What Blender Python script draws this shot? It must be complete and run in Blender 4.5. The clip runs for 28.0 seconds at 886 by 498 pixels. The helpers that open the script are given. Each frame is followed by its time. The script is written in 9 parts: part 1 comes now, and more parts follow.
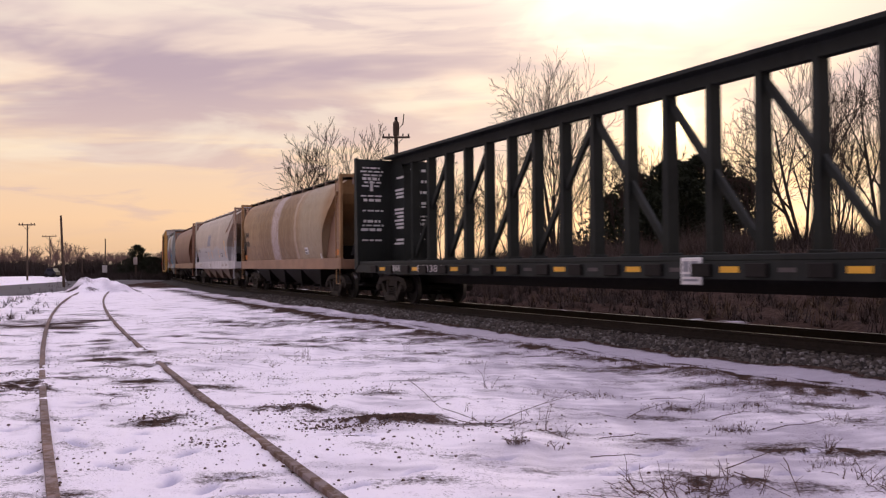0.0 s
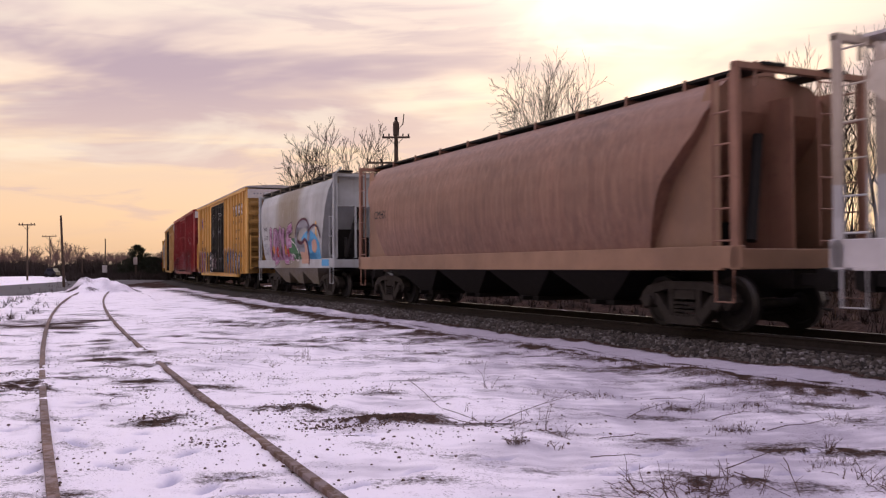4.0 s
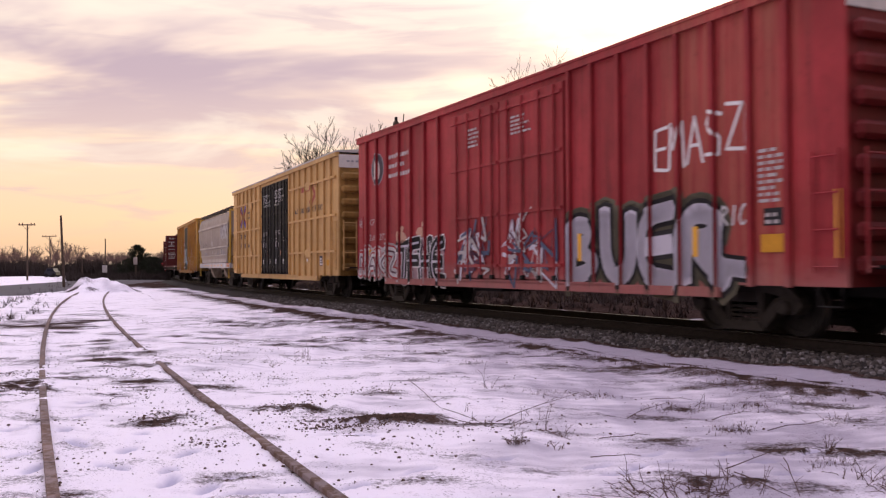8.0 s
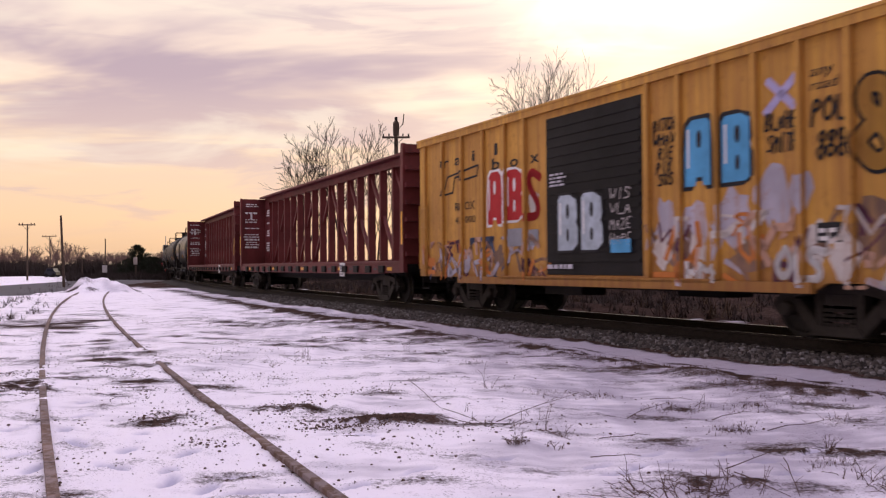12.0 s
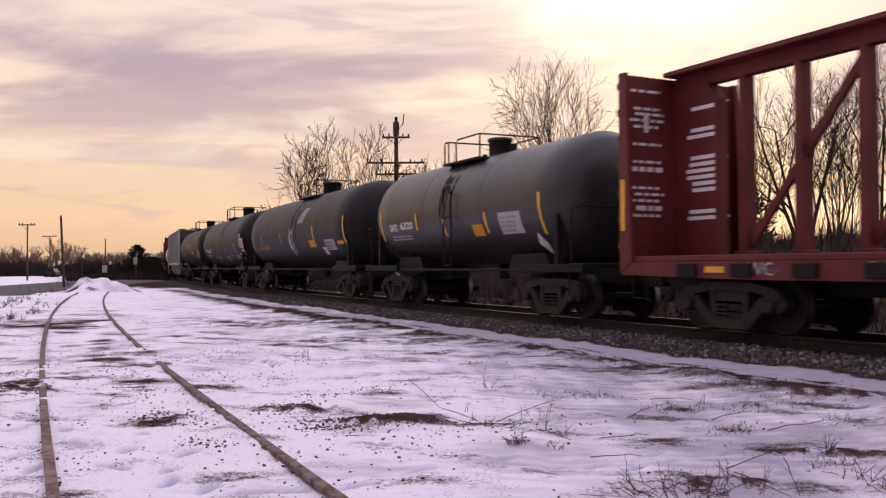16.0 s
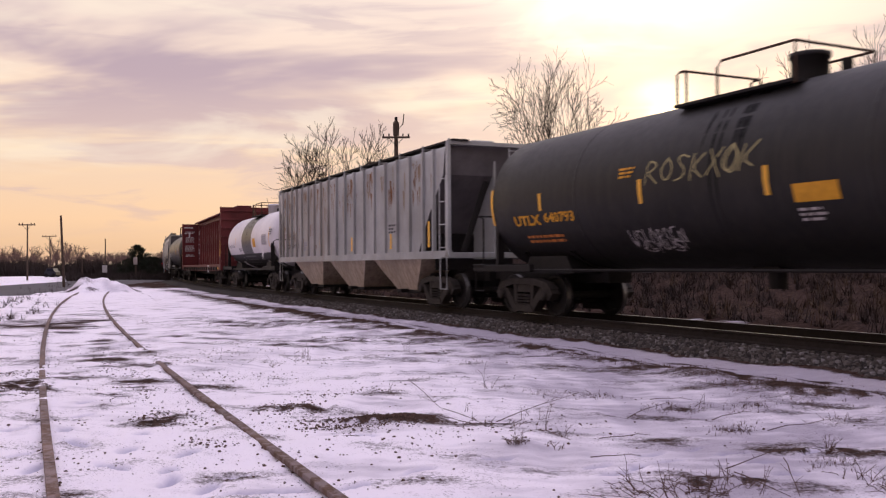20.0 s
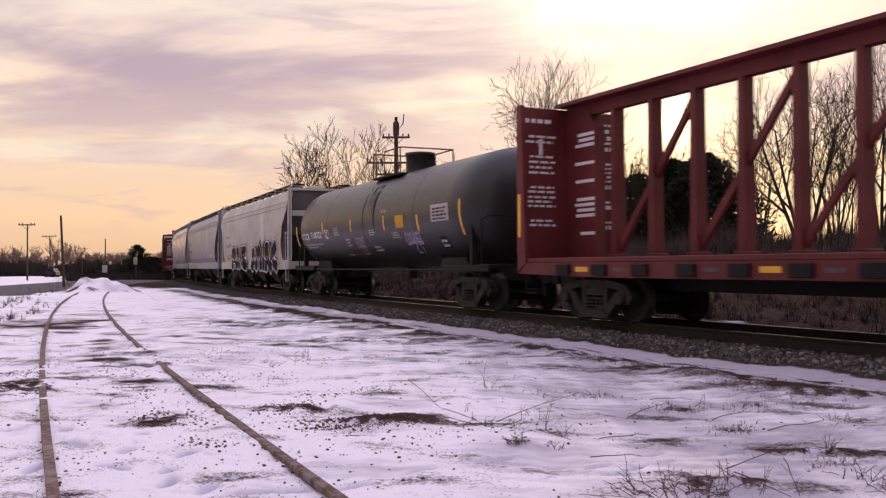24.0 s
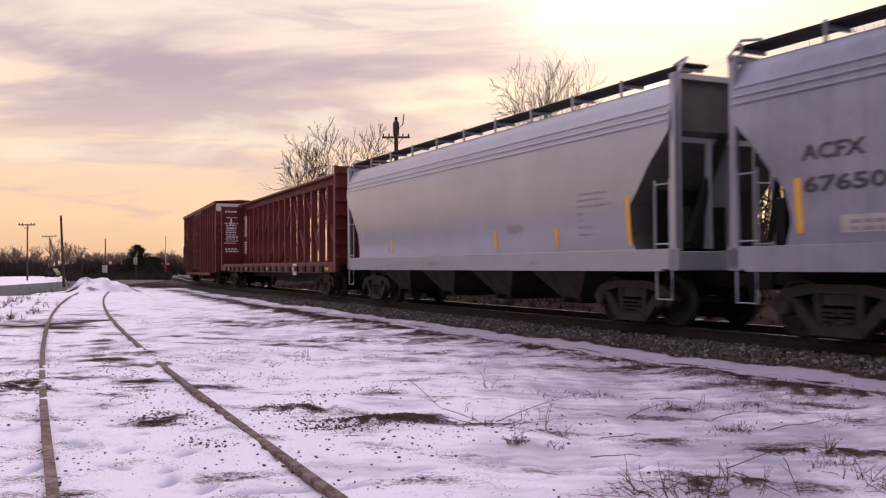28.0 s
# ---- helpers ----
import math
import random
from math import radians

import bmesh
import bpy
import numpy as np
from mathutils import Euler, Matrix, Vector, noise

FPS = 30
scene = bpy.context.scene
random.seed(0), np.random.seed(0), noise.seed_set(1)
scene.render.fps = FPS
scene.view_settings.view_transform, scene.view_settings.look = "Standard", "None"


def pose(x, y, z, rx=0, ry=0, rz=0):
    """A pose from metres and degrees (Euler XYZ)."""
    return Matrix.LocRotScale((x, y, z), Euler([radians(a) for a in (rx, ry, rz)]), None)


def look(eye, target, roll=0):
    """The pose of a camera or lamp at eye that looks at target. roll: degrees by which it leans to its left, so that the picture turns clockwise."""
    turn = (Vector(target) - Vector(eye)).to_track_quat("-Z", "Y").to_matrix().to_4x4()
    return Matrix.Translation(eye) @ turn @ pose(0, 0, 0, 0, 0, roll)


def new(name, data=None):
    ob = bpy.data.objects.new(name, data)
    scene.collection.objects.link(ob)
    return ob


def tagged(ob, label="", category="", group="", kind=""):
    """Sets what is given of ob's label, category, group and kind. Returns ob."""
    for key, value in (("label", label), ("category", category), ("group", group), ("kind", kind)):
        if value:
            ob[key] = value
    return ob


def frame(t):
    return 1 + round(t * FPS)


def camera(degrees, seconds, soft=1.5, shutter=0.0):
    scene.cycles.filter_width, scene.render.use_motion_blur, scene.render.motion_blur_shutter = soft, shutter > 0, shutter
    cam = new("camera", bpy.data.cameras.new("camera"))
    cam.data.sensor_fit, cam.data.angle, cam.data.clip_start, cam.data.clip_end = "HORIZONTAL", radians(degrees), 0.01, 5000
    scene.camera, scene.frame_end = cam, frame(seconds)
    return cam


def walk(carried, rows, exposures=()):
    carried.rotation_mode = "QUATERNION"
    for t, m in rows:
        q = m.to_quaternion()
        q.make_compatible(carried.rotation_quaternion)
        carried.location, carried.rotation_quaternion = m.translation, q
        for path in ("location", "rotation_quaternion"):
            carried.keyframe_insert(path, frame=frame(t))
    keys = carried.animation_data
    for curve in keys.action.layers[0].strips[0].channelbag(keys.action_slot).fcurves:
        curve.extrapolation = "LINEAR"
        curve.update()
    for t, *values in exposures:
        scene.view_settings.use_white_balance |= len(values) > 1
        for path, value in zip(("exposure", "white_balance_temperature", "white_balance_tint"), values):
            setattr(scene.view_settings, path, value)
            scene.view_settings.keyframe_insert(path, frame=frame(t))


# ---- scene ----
from math import sin, cos, pi, sqrt, atan2, tan

CAM_Z = 1.38          # eye above the snow
RAIL_Z = 0.25         # head of the main line's rails
cam = camera(52.4, 28.0, soft=1.25, shutter=0.2)
EYE = (0.0, 0.0, CAM_Z)
AIM = (0.0, 100.0, CAM_Z + 100.0 * tan(radians(1.055)))
walk(cam, [(0.0, look(EYE, AIM, -0.343)), (28.0, look(EYE, AIM, -0.343))],
     [(0.0, 0.0), (3.0, 0.05), (6.0, 0.16), (8.0, 0.24), (10.0, 0.2), (12.0, 0.12), (15.0, 0.0), (20.0, 0.04), (25.0, 0.06), (28.0, 0.08)])

# ---- light ----
SUN_AZ, SUN_EL = radians(14.3), radians(8.6)
SUN_DIR = Vector((sin(SUN_AZ) * cos(SUN_EL), cos(SUN_AZ) * cos(SUN_EL), sin(SUN_EL)))


def node(nt, kind, **sets):
    n = nt.nodes.new(kind)
    for k, v in sets.items():
        if k in n.inputs:
            n.inputs[k].default_value = v
    return n


def ramp(nt, stops, fac=None, mode="LINEAR"):
    n = nt.nodes.new("ShaderNodeValToRGB")
    n.color_ramp.interpolation = mode
    els = n.color_ramp.elements
    while len(els) < len(stops):
        els.new(0.5)
    for e, (p, c) in zip(els, stops):
        e.position = p
        e.color = (c, c, c, 1) if isinstance(c, (int, float)) else (*c, 1)
    if fac is not None:
        nt.links.new(fac, n.inputs["Fac"])
    return n


def mathn(nt, op, a, b=None):
    n = nt.nodes.new("ShaderNodeMath")
    n.operation = op
    for i, v in enumerate((a, b)):
        if v is None:
            continue
        if isinstance(v, (int, float)):
            n.inputs[i].default_value = v
        else:
            nt.links.new(v, n.inputs[i])
    return n.outputs[0]


def mixc(nt, fac, a, b, mode="MIX"):
    n = nt.nodes.new("ShaderNodeMix")
    n.data_type, n.blend_type, n.clamp_result = "RGBA", mode, False
    for s, v in ((n.inputs[0], fac), (n.inputs[6], a), (n.inputs[7], b)):
        if isinstance(v, (int, float)):
            s.default_value = v
        elif isinstance(v, tuple):
            s.default_value = (*v, 1)
        else:
            nt.links.new(v, s)
    return n.outputs[2]


def build_world():
    w = bpy.data.worlds.new("evening_sky")
    scene.world = w
    w.use_nodes = True
    nt = w.node_tree
    out = nt.nodes["World Output"]
    bg = nt.nodes["Background"]
    co = nt.nodes.new("ShaderNodeTexCoord")
    d = co.outputs["Generated"]
    sep = nt.nodes.new("ShaderNodeSeparateXYZ")
    nt.links.new(d, sep.inputs[0])
    z = sep.outputs[2]
    sky = nt.nodes.new("ShaderNodeTexSky")
    sky.sky_type, sky.sun_disc = "NISHITA", False
    sky.sun_elevation, sky.sun_rotation = SUN_EL, SUN_AZ
    air = mixc(nt, 1.0, sky.outputs[0], (0.10, 0.10, 0.10), "MULTIPLY")
    # veil of high cloud: warm low down, mauve higher up
    veil = ramp(nt, [(0.0, (0.62, 0.40, 0.28)), (0.05, (0.98, 0.62, 0.34)), (0.12, (0.95, 0.68, 0.44)),
                     (0.21, (0.90, 0.68, 0.56)), (0.34, (0.93, 0.78, 0.70)), (0.6, (1.36, 1.20, 1.50)), (1.0, (1.36, 1.25, 1.72))], z)
    # streaks of grey-mauve cloud, drawn out along the horizon
    def cloud(sx, sz, seed, lo, hi, detail=5.0, rough=0.55, dist=0.6):
        mp = nt.nodes.new("ShaderNodeMapping")
        mp.inputs["Scale"].default_value = (sx, sx, sz)
        mp.inputs["Location"].default_value = (seed, seed * 0.7, seed * 1.3)
        mp.inputs["Rotation"].default_value = (0.0, radians(CLOUD_TILT), 0.0)
        nt.links.new(d, mp.inputs[0])
        no = node(nt, "ShaderNodeTexNoise", Scale=1.0, Detail=detail, Roughness=rough, Distortion=dist)
        nt.links.new(mp.outputs[0], no.inputs["Vector"])
        return ramp(nt, [(lo, 0.0), (hi, 1.0)], no.outputs[0], "EASE").outputs[0]
    CLOUD_TILT = 4.0
    c1 = cloud(1.5, 7.5, 3.1, 0.43, 0.57)
    c2 = cloud(5.0, 34.0, 7.7, 0.52, 0.68)
    c3 = cloud(3.2, 15.0, 12.4, 0.50, 0.66)
    grey = ramp(nt, [(0.0, (0.62, 0.42, 0.36)), (0.10, (0.66, 0.47, 0.45)), (0.22, (0.46, 0.335, 0.40)), (0.5, (0.50, 0.43, 0.56))], z)
    band = ramp(nt, [(0.0, 0.25), (0.09, 0.35), (0.14, 0.85), (0.20, 1.0), (0.235, 0.9), (0.275, 0.30), (0.36, 0.25), (0.6, 0.5)], z).outputs[0]
    col = mixc(nt, mathn(nt, "MULTIPLY", c1, mathn(nt, "MULTIPLY", band, 1.0)), veil.outputs[0], grey.outputs[0])
    low = ramp(nt, [(0.03, 0.0), (0.07, 0.9), (0.14, 0.7), (0.3, 0.3)], z).outputs[0]
    col = mixc(nt, mathn(nt, "MULTIPLY", c2, low), col, grey.outputs[0])
    col = mixc(nt, mathn(nt, "MULTIPLY", c3, 0.45), col, (1.0, 0.86, 0.68))
    def lobe(az, el, wa, we, ragged):
        ev = mathn(nt, "ADD", z, mathn(nt, "MULTIPLY", mathn(nt, "SUBTRACT", c3, 0.5), ragged))
        a = mathn(nt, "DIVIDE", mathn(nt, "SUBTRACT", sep.outputs[0], az), wa)
        b = mathn(nt, "DIVIDE", mathn(nt, "SUBTRACT", ev, el), we)
        q = mathn(nt, "ADD", mathn(nt, "MULTIPLY", a, a), mathn(nt, "MULTIPLY", b, b))
        ahead = ramp(nt, [(0.45, 0.0), (0.6, 1.0)], sep.outputs[1]).outputs[0]
        return mathn(nt, "MULTIPLY", mathn(nt, "POWER", 2.718, mathn(nt, "MULTIPLY", q, -1.0)), ahead)
    # a greyer bank of haze low round the sun
    col = mixc(nt, mathn(nt, "MULTIPLY", lobe(0.26, 0.115, 0.17, 0.040, 0.03), 0.55), col, (0.60, 0.44, 0.37))
    # glow round the veiled sun
    dot = nt.nodes.new("ShaderNodeVectorMath")
    dot.operation = "DOT_PRODUCT"
    nt.links.new(d, dot.inputs[0])
    dot.inputs[1].default_value = SUN_DIR
    dv = mathn(nt, "MAXIMUM", dot.outputs["Value"], 0.0)
    wide = mathn(nt, "MULTIPLY", mathn(nt, "POWER", dv, 45.0), 0.24)
    mid = mathn(nt, "MULTIPLY", mathn(nt, "POWER", dv, 700.0), 0.30)
    core = mathn(nt, "MULTIPLY", mathn(nt, "POWER", dv, 9000.0), 6.0)
    glow = mathn(nt, "ADD", wide, mathn(nt, "ADD", mid, core))
    g = mixc(nt, 1.0, (1.0, 0.80, 0.42), glow, "MULTIPLY")
    col = mixc(nt, 1.0, col, g, "ADD")
    # a brighter thin place in the cloud above the sun, with a ragged lower edge
    gap = mathn(nt, "ADD", mathn(nt, "MULTIPLY", lobe(0.225, 0.292, 0.135, 0.052, 0.03), 0.75), mathn(nt, "MULTIPLY", lobe(0.236, 0.178, 0.026, 0.012, 0.01), 0.55))
    col = mixc(nt, 1.0, col, mixc(nt, 1.0, (1.0, 0.88, 0.62), gap, "MULTIPLY"), "ADD")
    both = mixc(nt, 0.92, air, col)
    # the sky away from the sunset is dimmer
    back = ramp(nt, [(0.0, 0.50), (0.5, 0.86), (0.72, 1.06), (1.0, 1.06)], mathn(nt, "MULTIPLY", mathn(nt, "ADD", dot.outputs["Value"], 1.0), 0.5))
    both = mixc(nt, 1.0, both, back.outputs[0], "MULTIPLY")
    nt.links.new(both, bg.inputs["Color"])
    bg.inputs["Strength"].default_value = 1.04
    nt.links.new(bg.outputs[0], out.inputs[0])


build_world()
sun_data = bpy.data.lights.new("sun", "SUN")
sun_data.energy, sun_data.angle, sun_data.color = 0.7, radians(4.0), (1.0, 0.78, 0.50)
sun = new("sun", sun_data)
sun.matrix_world = look((30, 120, 60), Vector((30, 120, 60)) - SUN_DIR * 10)

# ---- materials ----
MATS = {}


def coords(nt, scale):
    co = nt.nodes.new("ShaderNodeTexCoord")
    mp = nt.nodes.new("ShaderNodeMapping")
    mp.inputs["Scale"].default_value = scale
    nt.links.new(co.outputs["Object"], mp.inputs[0])
    return mp.outputs[0]


def noise_tex(nt, vec, scale, detail=4.0, rough=0.6):
    no = node(nt, "ShaderNodeTexNoise", Scale=scale, Detail=detail, Roughness=rough)
    nt.links.new(vec, no.inputs["Vector"])
    return no.outputs[0]


def base_mat(name):
    m = bpy.data.materials.new(name)
    m.use_nodes = True
    return m, m.node_tree, m.node_tree.nodes["Principled BSDF"]


def bump(nt, b, height, strength=0.3, dist=0.02):
    n = nt.nodes.new("ShaderNodeBump")
    n.inputs["Strength"].default_value = strength
    n.inputs["Distance"].default_value = dist
    nt.links.new(height, n.inputs["Height"])
    nt.links.new(n.outputs[0], b.inputs["Normal"])


def paint(name, col, dirt=(0.10, 0.075, 0.06), amount=0.45, streak=0.5, rough=0.55, fade=0.25, metal=0.0, spec=0.5, washes=(), lows=(), bumpy=0.12):
    """Weathered paint: broad fading, vertical streaks of grime, small chips."""
    if name in MATS:
        return MATS[name]
    m, nt, b = base_mat(name)
    v = coords(nt, (1, 1, 1))
    vs = coords(nt, (3.2, 3.2, 0.22))
    broad = noise_tex(nt, v, 0.55, 4)
    fine = noise_tex(nt, v, 7.0, 6, 0.7)
    run = noise_tex(nt, vs, 1.6, 5, 0.62)
    pale = tuple(min(1.0, c * (1 + fade) + 0.03 * fade) for c in col)
    deep = tuple(c * (1 - fade) for c in col)
    c = mixc(nt, ramp(nt, [(0.35, 0.0), (0.68, 1.0)], broad).outputs[0], deep, pale)
    fs = ramp(nt, [(0.52, 0.0), (0.78, streak)], run).outputs[0]
    c = mixc(nt, fs, c, dirt)
    co = nt.nodes.new("ShaderNodeTexCoord")
    sp = nt.nodes.new("ShaderNodeSeparateXYZ")
    nt.links.new(co.outputs["Object"], sp.inputs[0])
    for k, (x0, x1, lean, tint, strength, sharp) in enumerate(washes):
        # runs of another colour down a stretch of the side
        vw = coords(nt, (4.5 + k, 4.5 + k, 0.14))
        rn = noise_tex(nt, vw, 1.7 + 0.6 * k, 6, 0.7)
        xx = mathn(nt, "ADD", sp.outputs[0], mathn(nt, "MULTIPLY", sp.outputs[2], lean))
        xx = mathn(nt, "ADD", xx, mathn(nt, "MULTIPLY", broad, 0.5))
        win = ramp(nt, [(0.0, 0.0), (0.22, 1.0), (0.78, 1.0), (1.0, 0.0)], mathn(nt, "DIVIDE", mathn(nt, "SUBTRACT", xx, x0), x1 - x0), "EASE").outputs[0]
        mk = mathn(nt, "MULTIPLY", win, ramp(nt, [(0.5 - sharp, 0.0), (0.5 + sharp, strength)], rn).outputs[0])
        c = mixc(nt, mk, c, tint)
    for z0, soft, wobble, tint, strength in lows:
        # another coat below an uneven line along the side
        edge = noise_tex(nt, coords(nt, (0.45, 0.45, 0.9)), 1.6, 5, 0.6)
        zz = mathn(nt, "ADD", sp.outputs[2], mathn(nt, "MULTIPLY", mathn(nt, "SUBTRACT", edge, 0.5), wobble))
        mk = ramp(nt, [(0.0, strength), (1.0, 0.0)], mathn(nt, "DIVIDE", mathn(nt, "SUBTRACT", zz, z0 - soft), 2 * soft), "EASE").outputs[0]
        c = mixc(nt, mk, c, tint)
    ff = ramp(nt, [(0.56, 0.0), (0.72, amount)], fine).outputs[0]
    c = mixc(nt, ff, c, dirt)
    nt.links.new(c, b.inputs["Base Color"])
    r = mathn(nt, "ADD", mathn(nt, "MULTIPLY", fine, 0.25 if bumpy else 0.02), rough - (0.1 if bumpy else 0.01))
    nt.links.new(r, b.inputs["Roughness"])
    b.inputs["Metallic"].default_value = metal
    b.inputs["Specular IOR Level"].default_value = spec
    bump(nt, b, fine, bumpy, 0.01)
    MATS[name] = m
    return m


def plain(name, col, rough=0.7, var=0.25, scale=6.0, metal=0.0, bumpy=0.2, emit=None):
    if name in MATS:
        return MATS[name]
    m, nt, b = base_mat(name)
    v = coords(nt, (1, 1, 1))
    n1 = noise_tex(nt, v, scale, 6, 0.65)
    n2 = noise_tex(nt, v, scale * 0.13, 3)
    s = mathn(nt, "ADD", mathn(nt, "MULTIPLY", n1, 0.6), mathn(nt, "MULTIPLY", n2, 0.4))
    c = mixc(nt, ramp(nt, [(0.3, 0.0), (0.7, 1.0)], s).outputs[0], tuple(x * (1 - var) for x in col), tuple(min(1, x * (1 + var)) for x in col))
    nt.links.new(c, b.inputs["Base Color"])
    b.inputs["Roughness"].default_value, b.inputs["Metallic"].default_value = rough, metal
    b.inputs["Specular IOR Level"].default_value = 0.5 if rough < 0.55 else 0.18
    if bumpy:
        bump(nt, b, n1, bumpy, 0.02)
    if emit:
        b.inputs["Emission Color"].default_value = (*col, 1)
        b.inputs["Emission Strength"].default_value = emit
    MATS[name] = m
    return m


def snow_ground_mat():
    m, nt, b = base_mat("snowy_ground")
    at = nt.nodes.new("ShaderNodeAttribute")
    at.attribute_name = "soil"
    th = nt.nodes.new("ShaderNodeAttribute")
    th.attribute_name = "thin"
    v = coords(nt, (1, 1, 1))
    wide = coords(nt, (0.5, 1.0, 1.0))
    n1 = noise_tex(nt, wide, 1.6, 7, 0.72)
    n2 = noise_tex(nt, v, 9.0, 6, 0.75)
    n3 = noise_tex(nt, v, 38.0, 4, 0.7)
    n4 = noise_tex(nt, wide, 7.0, 8, 0.8)
    n5 = noise_tex(nt, v, 70.0, 2, 0.5)
    h = mathn(nt, "ADD", mathn(nt, "MULTIPLY", n1, 0.26), mathn(nt, "ADD", mathn(nt, "MULTIPLY", n2, 0.20), mathn(nt, "ADD", mathn(nt, "MULTIPLY", n3, 0.26), mathn(nt, "MULTIPLY", n4, 0.28))))
    k = mathn(nt, "ADD", h, mathn(nt, "MULTIPLY", at.outputs["Fac"], 0.30))
    bare = ramp(nt, [(0.565, 0.0), (0.60, 0.45), (0.66, 1.0)], k).outputs[0]
    # crumbs of soil strewn in drifts
    crumb = mathn(nt, "MULTIPLY", ramp(nt, [(0.635, 0.0), (0.68, 1.0)], n5).outputs[0], ramp(nt, [(0.44, 0.0), (0.58, 1.0)], mathn(nt, "ADD", n1, mathn(nt, "MULTIPLY", at.outputs["Fac"], 0.2))).outputs[0])
    bare = mathn(nt, "MAXIMUM", bare, mathn(nt, "MULTIPLY", crumb, 0.85))
    soil = mixc(nt, ramp(nt, [(0.35, 0.0), (0.65, 1.0)], n2).outputs[0], (0.020, 0.014, 0.012), (0.098, 0.064, 0.052))
    icy = ramp(nt, [(0.40, 0.0), (0.85, 1.0)], mathn(nt, "ADD", mathn(nt, "MULTIPLY", th.outputs["Fac"], 0.62), mathn(nt, "MULTIPLY", n4, 0.46))).outputs[0]
    sn = mixc(nt, icy, (0.95, 0.885, 0.955), (0.43, 0.385, 0.46))
    # violet shade inside the footprints, painted into the snow colour
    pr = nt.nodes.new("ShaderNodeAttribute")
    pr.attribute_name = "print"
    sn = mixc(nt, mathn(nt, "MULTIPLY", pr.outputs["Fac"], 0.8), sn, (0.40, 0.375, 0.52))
    nt.links.new(mixc(nt, bare, sn, soil), b.inputs["Base Color"])
    nt.links.new(mathn(nt, "ADD", 0.5, mathn(nt, "MULTIPLY", bare, 0.4)), b.inputs["Roughness"])
    nt.links.new(mathn(nt, "MULTIPLY", mathn(nt, "SUBTRACT", 1.0, bare), 0.3), b.inputs["Specular IOR Level"])
    hh = mathn(nt, "SUBTRACT", mathn(nt, "ADD", mathn(nt, "MULTIPLY", n2, 0.7), mathn(nt, "MULTIPLY", n3, 0.4)), mathn(nt, "MULTIPLY", bare, 0.25))
    bump(nt, b, hh, 0.6, 0.06)
    return m


def stone_mat():
    m, nt, b = base_mat("ballast_stone")
    g = nt.nodes.new("ShaderNodeNewGeometry")
    c = ramp(nt, [(0.0, (0.030, 0.024, 0.022)), (0.5, (0.070, 0.056, 0.050)), (0.85, (0.115, 0.096, 0.088)), (1.0, (0.22, 0.20, 0.20))], g.outputs["Random Per Island"])
    nt.links.new(c.outputs[0], b.inputs["Base Color"])
    b.inputs["Roughness"].default_value = 0.9
    return m


SNOW = snow_ground_mat()
STONE = stone_mat()
STEEL_DARK = plain("dark_steel", (0.013, 0.011, 0.0105), 0.65, 0.4, 9.0, 0.0)
TRUCK_IRON = plain("cast_iron_truck", (0.042, 0.035, 0.031), 0.75, 0.45, 7.0)
WHEEL_IRON = plain("wheel_iron", (0.020, 0.017, 0.016), 0.6, 0.4, 12.0)
WHEEL_RIM = plain("worn_wheel_tread", (0.22, 0.21, 0.20), 0.45, 0.15, 20.0, 0.9, 0.05)
RAIL_RUST = plain("rusty_rail_side", (0.028, 0.021, 0.018), 0.8, 0.4, 14.0)
RAIL_HEAD = plain("polished_rail_head", (0.55, 0.53, 0.52), 0.28, 0.1, 30.0, 0.9, 0.03)
SIDING_RUST = paint("brown_siding_rail", (0.135, 0.082, 0.058), (0.035, 0.024, 0.020), 0.85, 0.6, rough=0.85, fade=0.35, spec=0.15, washes=((-400, 400, 0.0, (0.60, 0.54, 0.58), 0.2, 0.05),))
WHITE = plain("white_lettering", (0.72, 0.70, 0.70), 0.6, 0.18, 9.0, 0, 0.05)
BLACK = plain("black_lettering", (0.025, 0.024, 0.026), 0.6, 0.3, 9.0, 0, 0.05)
YELLOW = plain("yellow_reflector", (0.78, 0.40, 0.03), 0.45, 0.12, 9.0, 0, 0.05)
GREYPATCH = plain("grey_patch", (0.27, 0.27, 0.30), 0.7, 0.2, 5.0, 0, 0.05)
BARK = plain("bare_bark", (0.040, 0.030, 0.026), 0.9, 0.35, 6.0)
TWIG = plain("bare_twig", (0.046, 0.030, 0.024), 0.9, 0.3, 6.0, 0, 0)
NEEDLE = plain("conifer_green", (0.030, 0.036, 0.022), 0.9, 0.5, 3.0, 0, 0)
DRYGRASS = plain("dry_grass", (0.10, 0.065, 0.042), 0.9, 0.4, 3.0, 0, 0)
HAZEBRUSH = plain("grey_brown_brush", (0.095, 0.068, 0.060), 0.95, 0.4, 0.8, 0, 0)
GALV = plain("weathered_roof_sheet", (0.42, 0.39, 0.39), 0.55, 0.25, 1.5)
# the shade of the hopper end openings is put into this sheet's dark colour
SHADEDSHEET = plain("shaded_slope_sheet", (0.105, 0.095, 0.100), 0.8, 0.45, 1.6)
# haze of distance is painted into the horizon trees' paler grey-brown
FARTWIG = plain("far_hazed_twig", (0.16, 0.105, 0.085), 0.95, 0.3, 0.4, 0, 0)
BRUSHMAT = plain("dark_brush", (0.040, 0.030, 0.027), 0.95, 0.4, 2.0, 0, 0)
CLOD = plain("dark_soil_clod", (0.095, 0.058, 0.045), 0.95, 0.4, 20.0)
POLE_WOOD = plain("weathered_pole", (0.085, 0.060, 0.048), 0.9, 0.3, 8.0)
ASPHALT = plain("grey_road", (0.10, 0.092, 0.095), 0.9, 0.25, 5.0)

